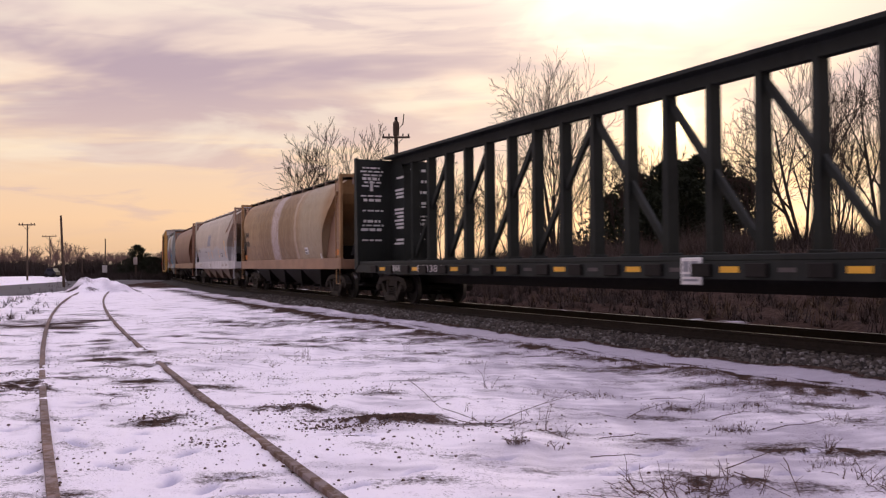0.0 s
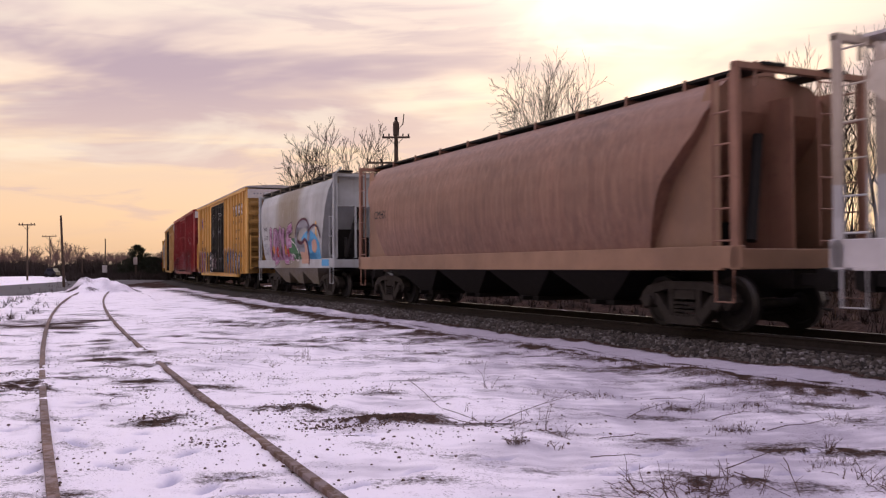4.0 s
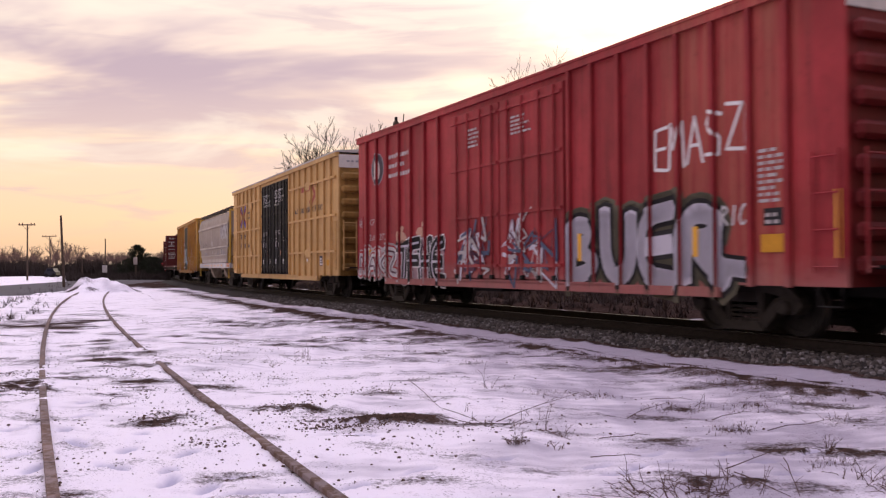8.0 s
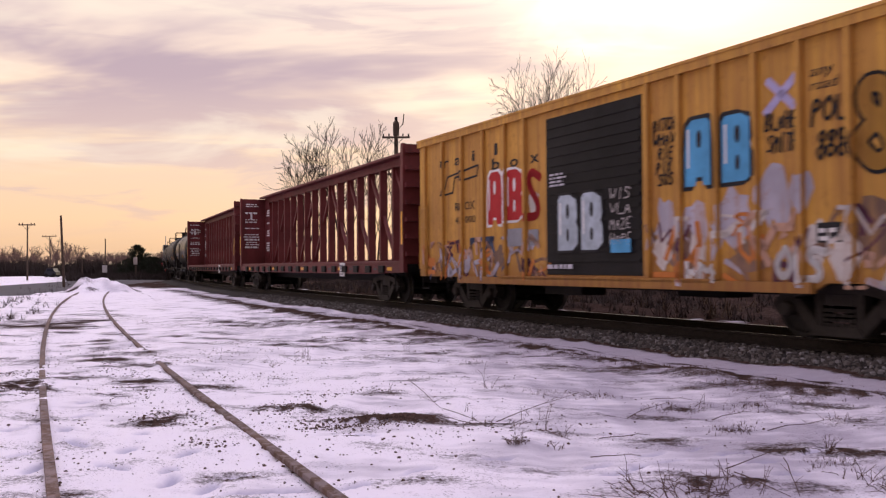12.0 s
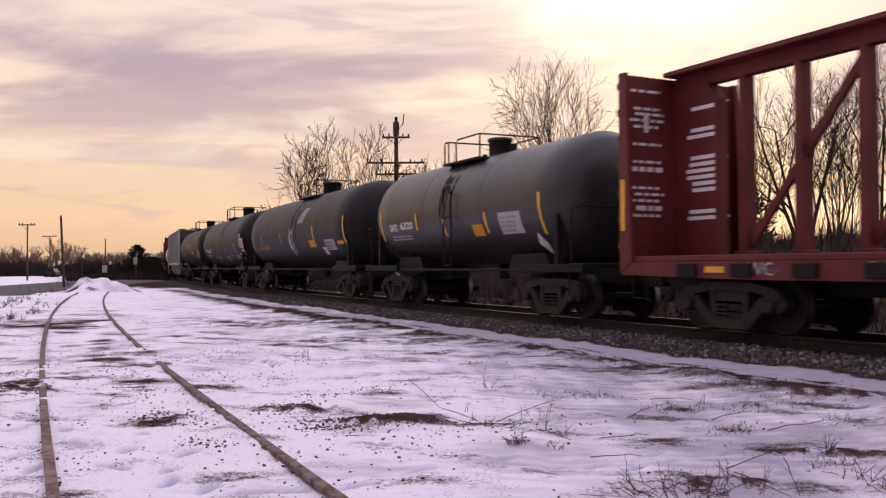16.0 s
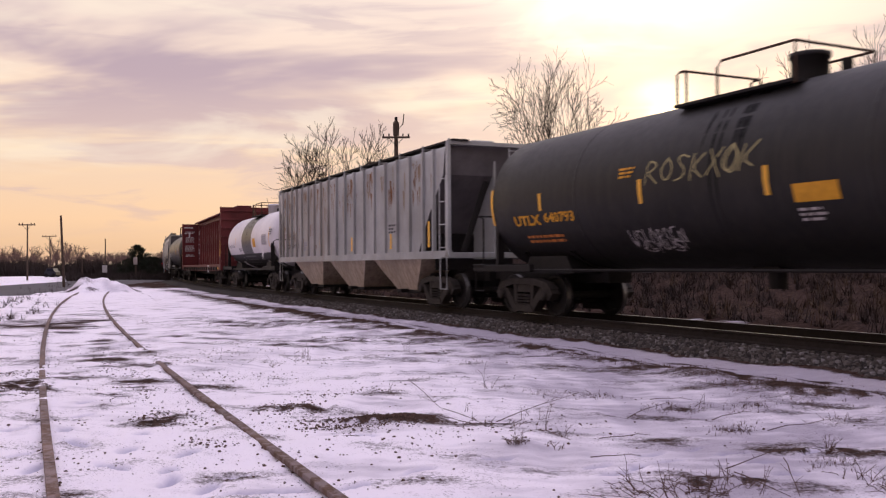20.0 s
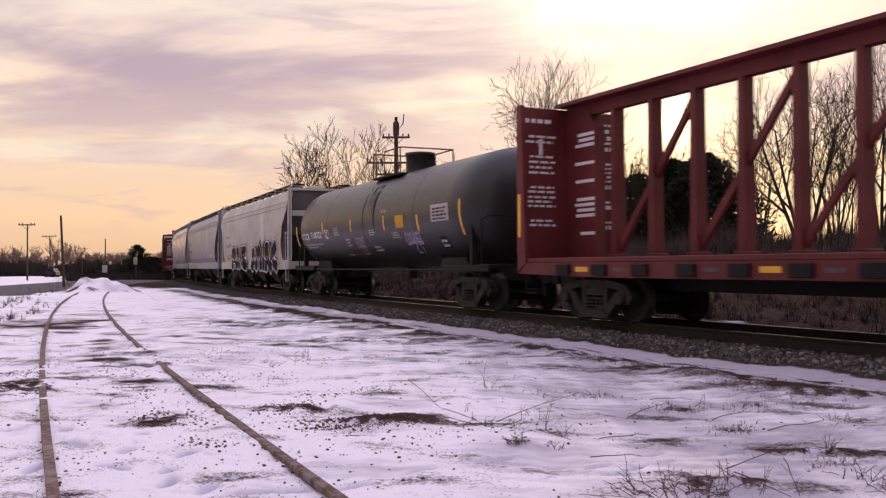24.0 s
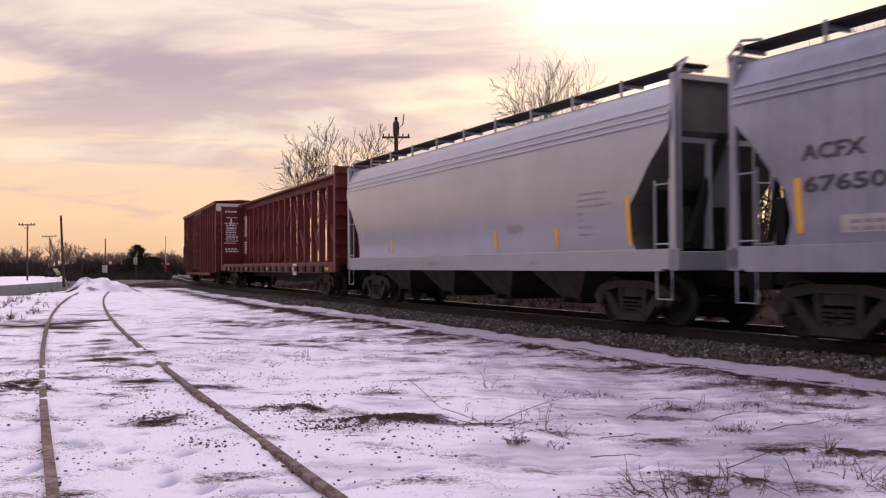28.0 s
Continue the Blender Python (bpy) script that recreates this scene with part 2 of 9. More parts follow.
RAILBROWN = plain("rusty_handrail", (0.060, 0.034, 0.022), 0.7, 0.3, 9.0)
DRIBBLE = plain("tarry_dribble", (0.006, 0.0055, 0.006), 0.8, 0.3, 3.0, 0, 0.05)
DULLPATCH = plain("grimy_stencil_patch", (0.10, 0.085, 0.085), 0.8, 0.4, 5.0, 0, 0.05)
# ---- geometry helpers ----
def mesh_of(bm, name, mat, smooth=False):
    me = bpy.data.meshes.new(name)
    bm.to_mesh(me)
    bm.free()
    for mm in (mat if isinstance(mat, (list, tuple)) else [mat]):
        me.materials.append(mm)
    if smooth:
        me.polygons.foreach_set("use_smooth", [True] * len(me.polygons))
    return me


def part(name, bm, mat, parent, label="", smooth=False):
    ob = new(name, mesh_of(bm, name, mat, smooth))
    ob.parent = parent
    if label:
        tagged(ob, label)
    return ob


def share(name, me, parent, m=None, label=""):
    ob = new(name, me)
    ob.parent = parent
    if m is not None:
        ob.matrix_local = m
    if label:
        tagged(ob, label)
    return ob


def thing(name, label, category, m=None, group="", kind=""):
    ob = new(name)
    ob.empty_display_size = 0.3
    if m is not None:
        ob.matrix_world = m
    return tagged(ob, label, category, group, kind)


def box(bm, x0, x1, y0, y1, z0, z1, mi=0):
    v = [bm.verts.new(p) for p in ((x0, y0, z0), (x1, y0, z0), (x1, y1, z0), (x0, y1, z0), (x0, y0, z1), (x1, y0, z1), (x1, y1, z1), (x0, y1, z1))]
    for q in ((0, 3, 2, 1), (4, 5, 6, 7), (0, 1, 5, 4), (1, 2, 6, 5), (2, 3, 7, 6), (3, 0, 4, 7)):
        bm.faces.new([v[i] for i in q]).material_index = mi
    return bm


def boxes(*rows):
    bm = bmesh.new()
    for r in rows:
        box(bm, *r)
    return bm


def bbox(x0, x1, y0, y1, z0, z1, r=0.012):
    """A box with softened edges."""
    bm = boxes((x0, x1, y0, y1, z0, z1))
    bmesh.ops.bevel(bm, geom=bm.edges[:], offset=r, segments=1, affect="EDGES")
    return bm


def prism(pts, y0, y1, bm=None):
    """A polygon in x, z given thickness from y0 to y1."""
    bm = bm or bmesh.new()
    a = [bm.verts.new((x, y0, z)) for x, z in pts]
    b = [bm.verts.new((x, y1, z)) for x, z in pts]
    bm.faces.new(a)
    bm.faces.new(b[::-1])
    n = len(pts)
    for i in range(n):
        bm.faces.new((a[i], b[i], b[(i + 1) % n], a[(i + 1) % n]))
    bmesh.ops.recalc_face_normals(bm, faces=bm.faces[:])
    return bm


def tube(bm, pts, r, n=6, r2=None):
    """A round bar along points, of radius r (to r2 at its end)."""
    pts = [Vector(p) for p in pts]
    rings = []
    for i, p in enumerate(pts):
        d = (pts[min(i + 1, len(pts) - 1)] - pts[max(i - 1, 0)]).normalized()
        side = d.cross(Vector((0, 0, 1)) if abs(d.z) < 0.9 else Vector((1, 0, 0))).normalized()
        up = side.cross(d)
        rr = r if r2 is None else r + (r2 - r) * i / (len(pts) - 1)
        rings.append([bm.verts.new(p + side * (rr * cos(2 * pi * k / n)) + up * (rr * sin(2 * pi * k / n))) for k in range(n)])
    for a, b in zip(rings, rings[1:]):
        for k in range(n):
            bm.faces.new((a[k], a[(k + 1) % n], b[(k + 1) % n], b[k]))
    bm.faces.new(rings[0][::-1])
    bm.faces.new(rings[-1])
    return bm


def disc_y(bm, x, z, r, y0, y1, n=20, mi=0, bevel=0.0):
    """A round slab whose axis lies along y."""
    rows = [(y0, r - bevel), (y0 + bevel, r), (y1 - bevel, r), (y1, r - bevel)] if bevel else [(y0, r), (y1, r)]
    rings = [[bm.verts.new((x + rr * cos(2 * pi * k / n), yy, z + rr * sin(2 * pi * k / n))) for k in range(n)] for yy, rr in rows]
    for a, b in zip(rings, rings[1:]):
        for k in range(n):
            bm.faces.new((a[k], b[k], b[(k + 1) % n], a[(k + 1) % n])).material_index = mi
    bm.faces.new(rings[0]).material_index = mi
    bm.faces.new(rings[-1][::-1]).material_index = mi


def grid_faces(bm, rows, close=False):
    for a, b in zip(rows, rows[1:]):
        n = len(a)
        for k in range(n if close else n - 1):
            bm.faces.new((a[k], a[(k + 1) % n], b[(k + 1) % n], b[k]))


RIB = 0.085       # how far the posts of a boxcar stand out
RIBBED = {}      # sides with posts, and where those stand


def text_mesh(s, size, shear=0.0, bold=0.0):
    cu = bpy.data.curves.new("letters", "FONT")
    cu.body, cu.size, cu.shear, cu.resolution_u, cu.offset = s, size, shear, 2, bold
    ob = bpy.data.objects.new("letters", cu)
    me = bpy.data.meshes.new_from_object(ob)
    bpy.data.objects.remove(ob)
    bpy.data.curves.remove(cu)
    return me


def letters(parent, s, x, z, size, side, mat, off=0.012, width=None, shear=0.0, bold=0.0, name="lettering"):
    """Lettering on the near side of a car, capitals of that size, its left foot at x, z; side(x, z) is the half width there."""
    me = text_mesh(s, size / 0.72, shear, bold)
    full = max(v.co.x for v in me.vertices) - min(v.co.x for v in me.vertices)
    stretch = width / full if width else 1.0
    if side in RIBBED:
        polys = [[(x + me.vertices[i].co.x * stretch, z + me.vertices[i].co.y) for i in f.vertices] for f in me.polygons]
        bpy.data.meshes.remove(me)
        return ribbed_patch(parent, polys, RIBBED[side], mat, 0.012, name=name)
    for v in me.vertices:
        px, pz = x + v.co.x * stretch, z + v.co.y
        v.co = (px, -(side(px, pz) + off), pz)
    me.materials.clear()
    me.materials.append(mat)
    ob = new(name, me)
    ob.parent = parent
    return ob


def patch(parent, polys, side, mat, off=0.008, name="marking", label=""):
    """Flat painted shapes (lists of x, z) laid on the near side, fine enough to follow its curve."""
    if side in RIBBED:
        ob = ribbed_patch(parent, polys, RIBBED[side], mat, min(off, 0.02), name=name)
        return tagged(ob, label) if label else ob
    bm = bmesh.new()
    for p in polys:
        bm.faces.new([bm.verts.new((x, 0, z)) for x, z in p])
    for step in range(1, 18):
        bmesh.ops.bisect_plane(bm, geom=bm.verts[:] + bm.edges[:] + bm.faces[:], plane_co=(0, 0, 0.9 + step * 0.25), plane_no=(0, 0, 1))
    bmesh.ops.recalc_face_normals(bm, faces=bm.faces[:])
    for v in bm.verts:
        v.co.y = -(side(v.co.x, v.co.z) + off)
    for f in bm.faces:
        if f.normal.y > 0:
            f.normal_flip()
    return part(name, bm, mat, parent, label)


def rect(x, z, w, h):
    return [(x, z), (x + w, z), (x + w, z + h), (x, z + h)]


def text_bars(rng, x, z, w, h, rows):
    """Unreadable small writing: rows of short bars."""
    out = []
    lh = h / rows
    for i in range(rows):
        zz = z + h - (i + 1) * lh
        px, end = x, x + w * rng.uniform(0.6, 1.0)
        while px < end:
            ww = rng.uniform(0.08, 0.22)
            out.append(rect(px, zz, min(ww, end - px), lh * 0.55))
            px += ww + 0.05
    return out


def blob(rng, cx, cz, w, h, n=14, rough=0.16):
    return [(cx + w / 2 * (1 + rng.uniform(-rough, rough)) * cos(2 * pi * i / n), cz + h / 2 * (1 + rng.uniform(-rough, rough)) * sin(2 * pi * i / n)) for i in range(n)]


STROKES = {  # block letter skeletons in a unit square
    "B": [[(0.1, 0), (0.1, 1), (0.7, 0.9), (0.75, 0.6), (0.2, 0.5), (0.85, 0.4), (0.8, 0.05), (0.1, 0)]],
    "U": [[(0.1, 1), (0.12, 0.2), (0.5, 0), (0.85, 0.2), (0.9, 1)]],
    "E": [[(0.9, 1), (0.15, 0.95), (0.1, 0.05), (0.9, 0)], [(0.15, 0.5), (0.75, 0.52)]],
    "R": [[(0.1, 0), (0.1, 1), (0.8, 0.9), (0.8, 0.58), (0.2, 0.5), (0.95, 0)]],
    "S": [[(0.9, 0.9), (0.3, 1), (0.1, 0.75), (0.8, 0.4), (0.75, 0.05), (0.05, 0.08)]],
    "M": [[(0.05, 0), (0.15, 1), (0.5, 0.4), (0.85, 1), (0.95, 0)]],
    "N": [[(0.1, 0), (0.1, 1), (0.9, 0), (0.9, 1)]],
    "A": [[(0.05, 0), (0.5, 1), (0.95, 0)], [(0.25, 0.38), (0.75, 0.38)]],
    "K": [[(0.1, 0), (0.1, 1)], [(0.9, 1), (0.15, 0.45), (0.95, 0)]],
    "Z": [[(0.1, 1), (0.9, 0.95), (0.1, 0.05), (0.95, 0)]],
    "T": [[(0.0, 1), (1.0, 0.97)], [(0.5, 1), (0.48, 0)]],
    "O": [[(0.5, 1), (0.1, 0.7), (0.1, 0.3), (0.5, 0), (0.9, 0.3), (0.9, 0.7), (0.5, 1)]],
    "I": [[(0.5, 0), (0.5, 1)]],
    "C": [[(0.9, 0.85), (0.5, 1), (0.1, 0.6), (0.15, 0.2), (0.6, 0), (0.95, 0.2)]],
    "L": [[(0.15, 1), (0.12, 0.05), (0.9, 0)]],
    "V": [[(0.05, 1), (0.5, 0), (0.95, 1)]],
    "J": [[(0.8, 1), (0.8, 0.2), (0.4, 0), (0.1, 0.25)]],
    "H": [[(0.1, 0), (0.1, 1)], [(0.1, 0.5), (0.9, 0.5)], [(0.9, 1), (0.9, 0)]],
    "P": [[(0.1, 0), (0.1, 1), (0.8, 0.9), (0.8, 0.58), (0.2, 0.5)]],
    "W": [[(0.0, 1), (0.25, 0), (0.5, 0.6), (0.75, 0), (1.0, 1)]],
    "G": [[(0.9, 0.85), (0.5, 1), (0.1, 0.6), (0.15, 0.2), (0.6, 0), (0.9, 0.15), (0.9, 0.45), (0.55, 0.45)]],
    "F": [[(0.9, 1), (0.12, 0.97), (0.12, 0)], [(0.12, 0.5), (0.75, 0.52)]],
    "Y": [[(0.05, 1), (0.5, 0.5), (0.95, 1)], [(0.5, 0.5), (0.45, 0)]],
    "X": [[(0.05, 0), (0.95, 1)], [(0.05, 1), (0.95, 0)]],
    "8": [[(0.5, 0.52), (0.2, 0.64), (0.2, 0.88), (0.5, 1), (0.8, 0.88), (0.8, 0.64), (0.5, 0.52)], [(0.5, 0.5), (0.12, 0.36), (0.12, 0.12), (0.5, 0), (0.88, 0.12), (0.88, 0.36), (0.5, 0.5)]],
}


def rounded(pts, times=1):
    """Cuts the corners of a line, keeping its ends."""
    for _ in range(times):
        if len(pts) < 3:
            return pts
        out = [pts[0]]
        for (x0, z0), (x1, z1) in zip(pts, pts[1:]):
            out += [(0.75 * x0 + 0.25 * x1, 0.75 * z0 + 0.25 * z1), (0.25 * x0 + 0.75 * x1, 0.25 * z0 + 0.75 * z1)]
        pts = out + [pts[-1]]
    return pts


def stroke_polys(pts, w):
    out = []
    if len(pts) > 3:
        for x, z in pts[1:-1]:
            out.append([(x + w * 0.5 * cos(2 * pi * k / 10), z + w * 0.5 * sin(2 * pi * k / 10)) for k in range(10)])
    last = len(pts) - 2
    for i, ((x0, z0), (x1, z1)) in enumerate(zip(pts, pts[1:])):
        l = max(1e-6, sqrt((x1 - x0) ** 2 + (z1 - z0) ** 2))
        nx, nz = -(z1 - z0) / l * w / 2, (x1 - x0) / l * w / 2
        a, b = (0.35 if i == 0 or last < 2 else 0.0), (0.35 if i == last or last < 2 else 0.0)
        ex, ez = (x1 - x0) / l * w, (z1 - z0) / l * w
        out.append([(x0 - ex * a - nx, z0 - ez * a - nz), (x1 + ex * b - nx, z1 + ez * b - nz), (x1 + ex * b * 1.4, z1 + ez * b * 1.4), (x1 + ex * b + nx, z1 + ez * b + nz), (x0 - ex * a + nx, z0 - ez * a + nz), (x0 - ex * a * 1.4, z0 - ez * a * 1.4)])
    return out


def graffiti(parent, word, x, z, w, h, side, fill, edge, thick=0.3, shine=None, seed=1, off=0.008, lean=0.0):
    """A sprayed piece: a dark outline, a lighter fill and a few highlights, all following the side."""
    rng = random.Random(seed)
    cw = w / len(word)
    for i, ch in enumerate(word):
        outer, inner, hi = [], [], []
        for st in STROKES[ch]:
            pts = [(x + cw * (i + 0.04 + 0.92 * a) + rng.uniform(-0.03, 0.03) * cw + lean * b * h, z + h * (0.12 + 0.76 * b) + rng.uniform(-0.05, 0.05) * h) for a, b in st]
            pts = rounded(pts)
            outer += stroke_polys(pts, thick * cw * 1.55)
            inner += stroke_polys(pts, thick * cw)
            if shine:
                hi += stroke_polys([(px + thick * cw * 0.2, pz + thick * cw * 0.2) for px, pz in pts[:2]], thick * cw * 0.18)
        body = patch(parent, inner, side, fill, off + 0.004, "sprayed_letter")
        if edge:
            patch(body, outer, side, edge, off, "sprayed_outline")
        if hi:
            patch(body, hi, side, shine, off + 0.008, "sprayed_highlight")


def scribble(parent, word, x, z, w, h, side, mat, line=0.05, off=0.008, lean=0.15, seed=3):
    rng = random.Random(seed)
    cw = w / len(word)
    out = []
    for i, ch in enumerate(word):
        for st in STROKES[ch]:
            out += stroke_polys(rounded([(x + cw * (i + 0.1 + 0.85 * a) + lean * b * h + rng.uniform(-0.05, 0.05) * cw, z + h * b + rng.uniform(-0.08, 0.08) * h) for a, b in st], 1), line)
    tagged(patch(parent, out, side, mat, off, "sprayed_tag"), kind="stuff")


def piece(parent, word, x, z, w, h, side, layers, thick=0.34, seed=1, off=0.008, grow=(0.0, 0.0), bounce=0.05, splits=None):
    """A bold sprayed piece of overlapping fat letters; layers run from the outermost edge to the fill: (material, width factor).
    grow: how much taller the letters get towards the middle and the end. splits: the wall's own way of laying shapes on it."""
    rng = random.Random(seed)
    cw = w / len(word)
    for i, ch in enumerate(word):
        f = (i + 0.5) / len(word)
        hh = h * (1 + grow[0] * sin(pi * f) + grow[1] * f)
        dz, tilt = rng.uniform(0, bounce) * h, rng.uniform(-0.08, 0.08)
        lines = []
        for st in STROKES[ch]:
            lines.append(rounded([(x + cw * (i - 0.06 + 1.12 * a) + tilt * b * h, z + dz + hh * (0.10 + 0.80 * b) + rng.uniform(-0.03, 0.03) * h) for a, b in st], 2))
        body = None
        for k, (mt, fac) in enumerate(layers[::-1]):
            polys = sum([stroke_polys(l, thick * cw * fac) for l in lines], [])
            lay = off + 0.003 * (len(layers) - k) + 0.012 * (i % 2)
            own = parent if body is None else body
            nm = "sprayed_letter" if body is None else "sprayed_outline"
            ob = splits(own, polys, mt, lay, nm) if splits else patch(own, polys, side, mt, lay, nm)
            body = body or ob


# ---- the line of the main track ----
_STEP = 0.5
_S = np.arange(-520, 461, _STEP)
_K = np.where(_S < 0, 0.001862 - 8.0e-6 * np.minimum(-_S, 120), 0.001862)
_TH = np.cumsum(_K) * _STEP
_I0 = int(np.searchsorted(_S, 0))
_TH += -1.10292 - _TH[_I0]
_X, _Y = np.cumsum(np.cos(_TH)) * _STEP, np.cumsum(np.sin(_TH)) * _STEP
_X += 6.798 - _X[_I0]
_Y += 13.010 - _Y[_I0]


def track(s):
    """Place and heading of the track's centre s metres along it; trains run towards greater s."""
    return float(np.interp(s, _S, _X)), float(np.interp(s, _S, _Y)), float(np.interp(s, _S, _TH))


def beside(s, lat):
    """A point lat metres to the camera's side of the track."""
    x, y, a = track(s)
    return x + lat * sin(a), y - lat * cos(a)


def run(t):
    """How far the train has rolled t seconds into the clip, from where it stands at 10 s."""
    return 14.328 * (t - 10) + 0.0149 * (t - 10) ** 2


def lateral(x, y):
    """Distance to the camera's side of the track, and the place along it, for arrays of points."""
    xs, ys, ts, ss = _X[::4], _Y[::4], _TH[::4], _S[::4]
    lat, along = np.empty(len(x)), np.empty(len(x))
    for i in range(0, len(x), 4000):
        dx = x[i:i + 4000, None] - xs
        dy = y[i:i + 4000, None] - ys
        j = np.argmin(dx * dx + dy * dy, axis=1)
        r = np.arange(len(j))
        lat[i:i + 4000] = dx[r, j] * np.sin(ts[j]) - dy[r, j] * np.cos(ts[j])
        along[i:i + 4000] = ss[j]
    return lat, along

# ---- rolling stock ----
WHEEL_R, WHEELBASE = 0.457, 1.778
ROLLING = []     # wheelsets to turn
TRAIN = []       # cars with their place along the train


def wheelset_mesh():
    """Axle and both wheels, turned from one piece."""
    bm = bmesh.new()
    prof = [(-1.12, 0.0), (-1.12, 0.08)]
    half = [(0.90, 0.09), (0.90, 0.15), (0.815, 0.16), (0.79, 0.20), (0.79, 0.36), (0.82, 0.385), (0.82, 0.445), (0.81, 0.457), (0.70, 0.460), (0.69, 0.485), (0.66, 0.485), (0.655, 0.38), (0.72, 0.34), (0.72, 0.18), (0.66, 0.13), (0.64, 0.085)]
    prof += [(-y, r) for y, r in half] + [(y, r) for y, r in half[::-1]] + [(1.12, 0.08), (1.12, 0.0)]
    n = 28
    rings = [[bm.verts.new((r * cos(2 * pi * k / n), y, r * sin(2 * pi * k / n))) for k in range(n)] for y, r in prof[1:-1]]
    for i, (a, b) in enumerate(zip(rings, rings[1:])):
        tread = abs(prof[i + 1][1] - 0.4585) < 0.003 and abs(prof[i + 2][1] - 0.4585) < 0.003
        for k in range(n):
            bm.faces.new((a[k], a[(k + 1) % n], b[(k + 1) % n], b[k])).material_index = 1 if tread else 0
    bm.faces.new(rings[0])
    bm.faces.new(rings[-1])
    bmesh.ops.recalc_face_normals(bm, faces=bm.faces[:])
    return mesh_of(bm, "wheelset", [WHEEL_IRON, WHEEL_RIM])


def side_frame_mesh():
    """A cast truss: arched top, sloping tension members, windows, columns and a nest of springs."""
    bm = bmesh.new()
    y0, y1 = -0.11, 0.11
    prism([(-1.14, 0.60), (-0.98, 0.74), (-0.48, 0.83), (0.48, 0.83), (0.98, 0.74), (1.14, 0.60), (1.10, 0.50), (0.84, 0.61), (0.44, 0.69), (-0.44, 0.69), (-0.84, 0.61), (-1.10, 0.50)], y0, y1, bm)
    for s in (-1, 1):
        prism([(s * 0.70, 0.61), (s * 0.92, 0.58), (s * 0.44, 0.10), (s * 0.28, 0.20)], y0, y1, bm)
        prism([(s * 0.30, 0.70), (s * 0.42, 0.70), (s * 0.40, 0.20), (s * 0.28, 0.20)], y0 + 0.02, y1 - 0.02, bm)
        prism([(s * 1.13, 0.58), (s * 1.20, 0.50), (s * 1.08, 0.36), (s * 1.00, 0.36), (s * 1.02, 0.56)], y0, y1, bm)
        box(bm, s * 0.889 - 0.12, s * 0.889 + 0.12, y0 - 0.01, y1 + 0.01, 0.40, 0.62)
        disc_y(bm, s * 0.889, 0.457, 0.115, y0 - 0.10, y1 + 0.05, 14, 0, 0.03)
    prism([(-0.46, 0.08), (0.46, 0.08), (0.36, 0.22), (-0.36, 0.22)], y0 - 0.03, y1 + 0.03, bm)
    for k in (-0.2, -0.07, 0.07, 0.2):
        for z in (0.22, 0.29, 0.36, 0.43):
            tube(bm, [(k, -0.06, z), (k, -0.06, z + 0.045)], 0.062, 8)
    box(bm, -0.27, 0.27, y0 + 0.03, y1, 0.52, 0.68)
    return mesh_of(bm, "side_frame", TRUCK_IRON)


def bolster_mesh():
    bm = boxes((-0.22, 0.22, -1.05, 1.05, 0.52, 0.70), (-0.5, 0.5, -0.3, 0.3, 0.60, 0.80))
    tube(bm, [(-0.75, -0.62, 0.30), (-0.75, 0.62, 0.30)], 0.05, 6)
    tube(bm, [(0.75, -0.62, 0.30), (0.75, 0.62, 0.30)], 0.05, 6)
    disc = [(0.2 * cos(k * pi / 5), 0.2 * sin(k * pi / 5)) for k in range(10)]
    a = [bm.verts.new((x, y, 0.80)) for x, y in disc]
    b = [bm.verts.new((x, y, 0.90)) for x, y in disc]
    bm.faces.new(b)
    grid_faces(bm, [a, b], True)
    return mesh_of(bm, "truck_bolster", STEEL_DARK)


def coupler_mesh():
    bm = boxes((-0.75, 0.30, -0.10, 0.10, 0.78, 0.96))
    prism([(0.28, 0.70), (0.42, 0.68), (0.60, 0.74), (0.60, 1.0), (0.42, 1.06), (0.28, 1.04)], -0.16, 0.16, bm)
    tube(bm, [(0.25, -0.12, 0.80), (0.45, -0.2, 0.42), (0.62, -0.22, 0.40)], 0.03, 6)
    return mesh_of(bm, "coupler", STEEL_DARK)


M_WHEELS, M_FRAME, M_BOLSTER, M_COUPLER = wheelset_mesh(), side_frame_mesh(), bolster_mesh(), coupler_mesh()


def add_trucks(car, xs):
    for x in xs:
        tr = share("truck", M_BOLSTER, car, pose(x, 0, 0))
        for y in (-1.0, 1.0):
            share("side_frame", M_FRAME, tr, pose(0, y, 0))
        for w in (-WHEELBASE / 2, WHEELBASE / 2):
            ROLLING.append((share("wheelset", M_WHEELS, tr, pose(w, 0, WHEEL_R)), w))


def add_couplers(car, L):
    share("coupler", M_COUPLER, car, pose(L / 2, 0, 0))
    share("coupler", M_COUPLER, car, pose(-L / 2, 0, 0, 0, 0, 180))


def ladder(car, x, y, z0, z1, w, mat, along_x=True, name="ladder"):
    bm = bmesh.new()
    ends = [(x - w / 2, y), (x + w / 2, y)] if along_x else [(x, y - w / 2), (x, y + w / 2)]
    for ex, ey in ends:
        tube(bm, [(ex, ey, z0), (ex, ey, z1)], 0.022, 6)
    n = max(2, int((z1 - z0) / 0.42))
    for i in range(n):
        zz = z0 + 0.08 + (z1 - z0 - 0.16) * i / (n - 1)
        tube(bm, [(ends[0][0], ends[0][1], zz), (ends[1][0], ends[1][1], zz)], 0.016, 5)
    return part(name, bm, mat, car)


def stirrup(car, x, y, mat, z=1.0):
    bm = tube(bmesh.new(), [(x - 0.2, y, z), (x - 0.2, y, 0.52), (x + 0.2, y, 0.52), (x + 0.2, y, z)], 0.022, 6)
    part("stirrup_step", bm, mat, car)


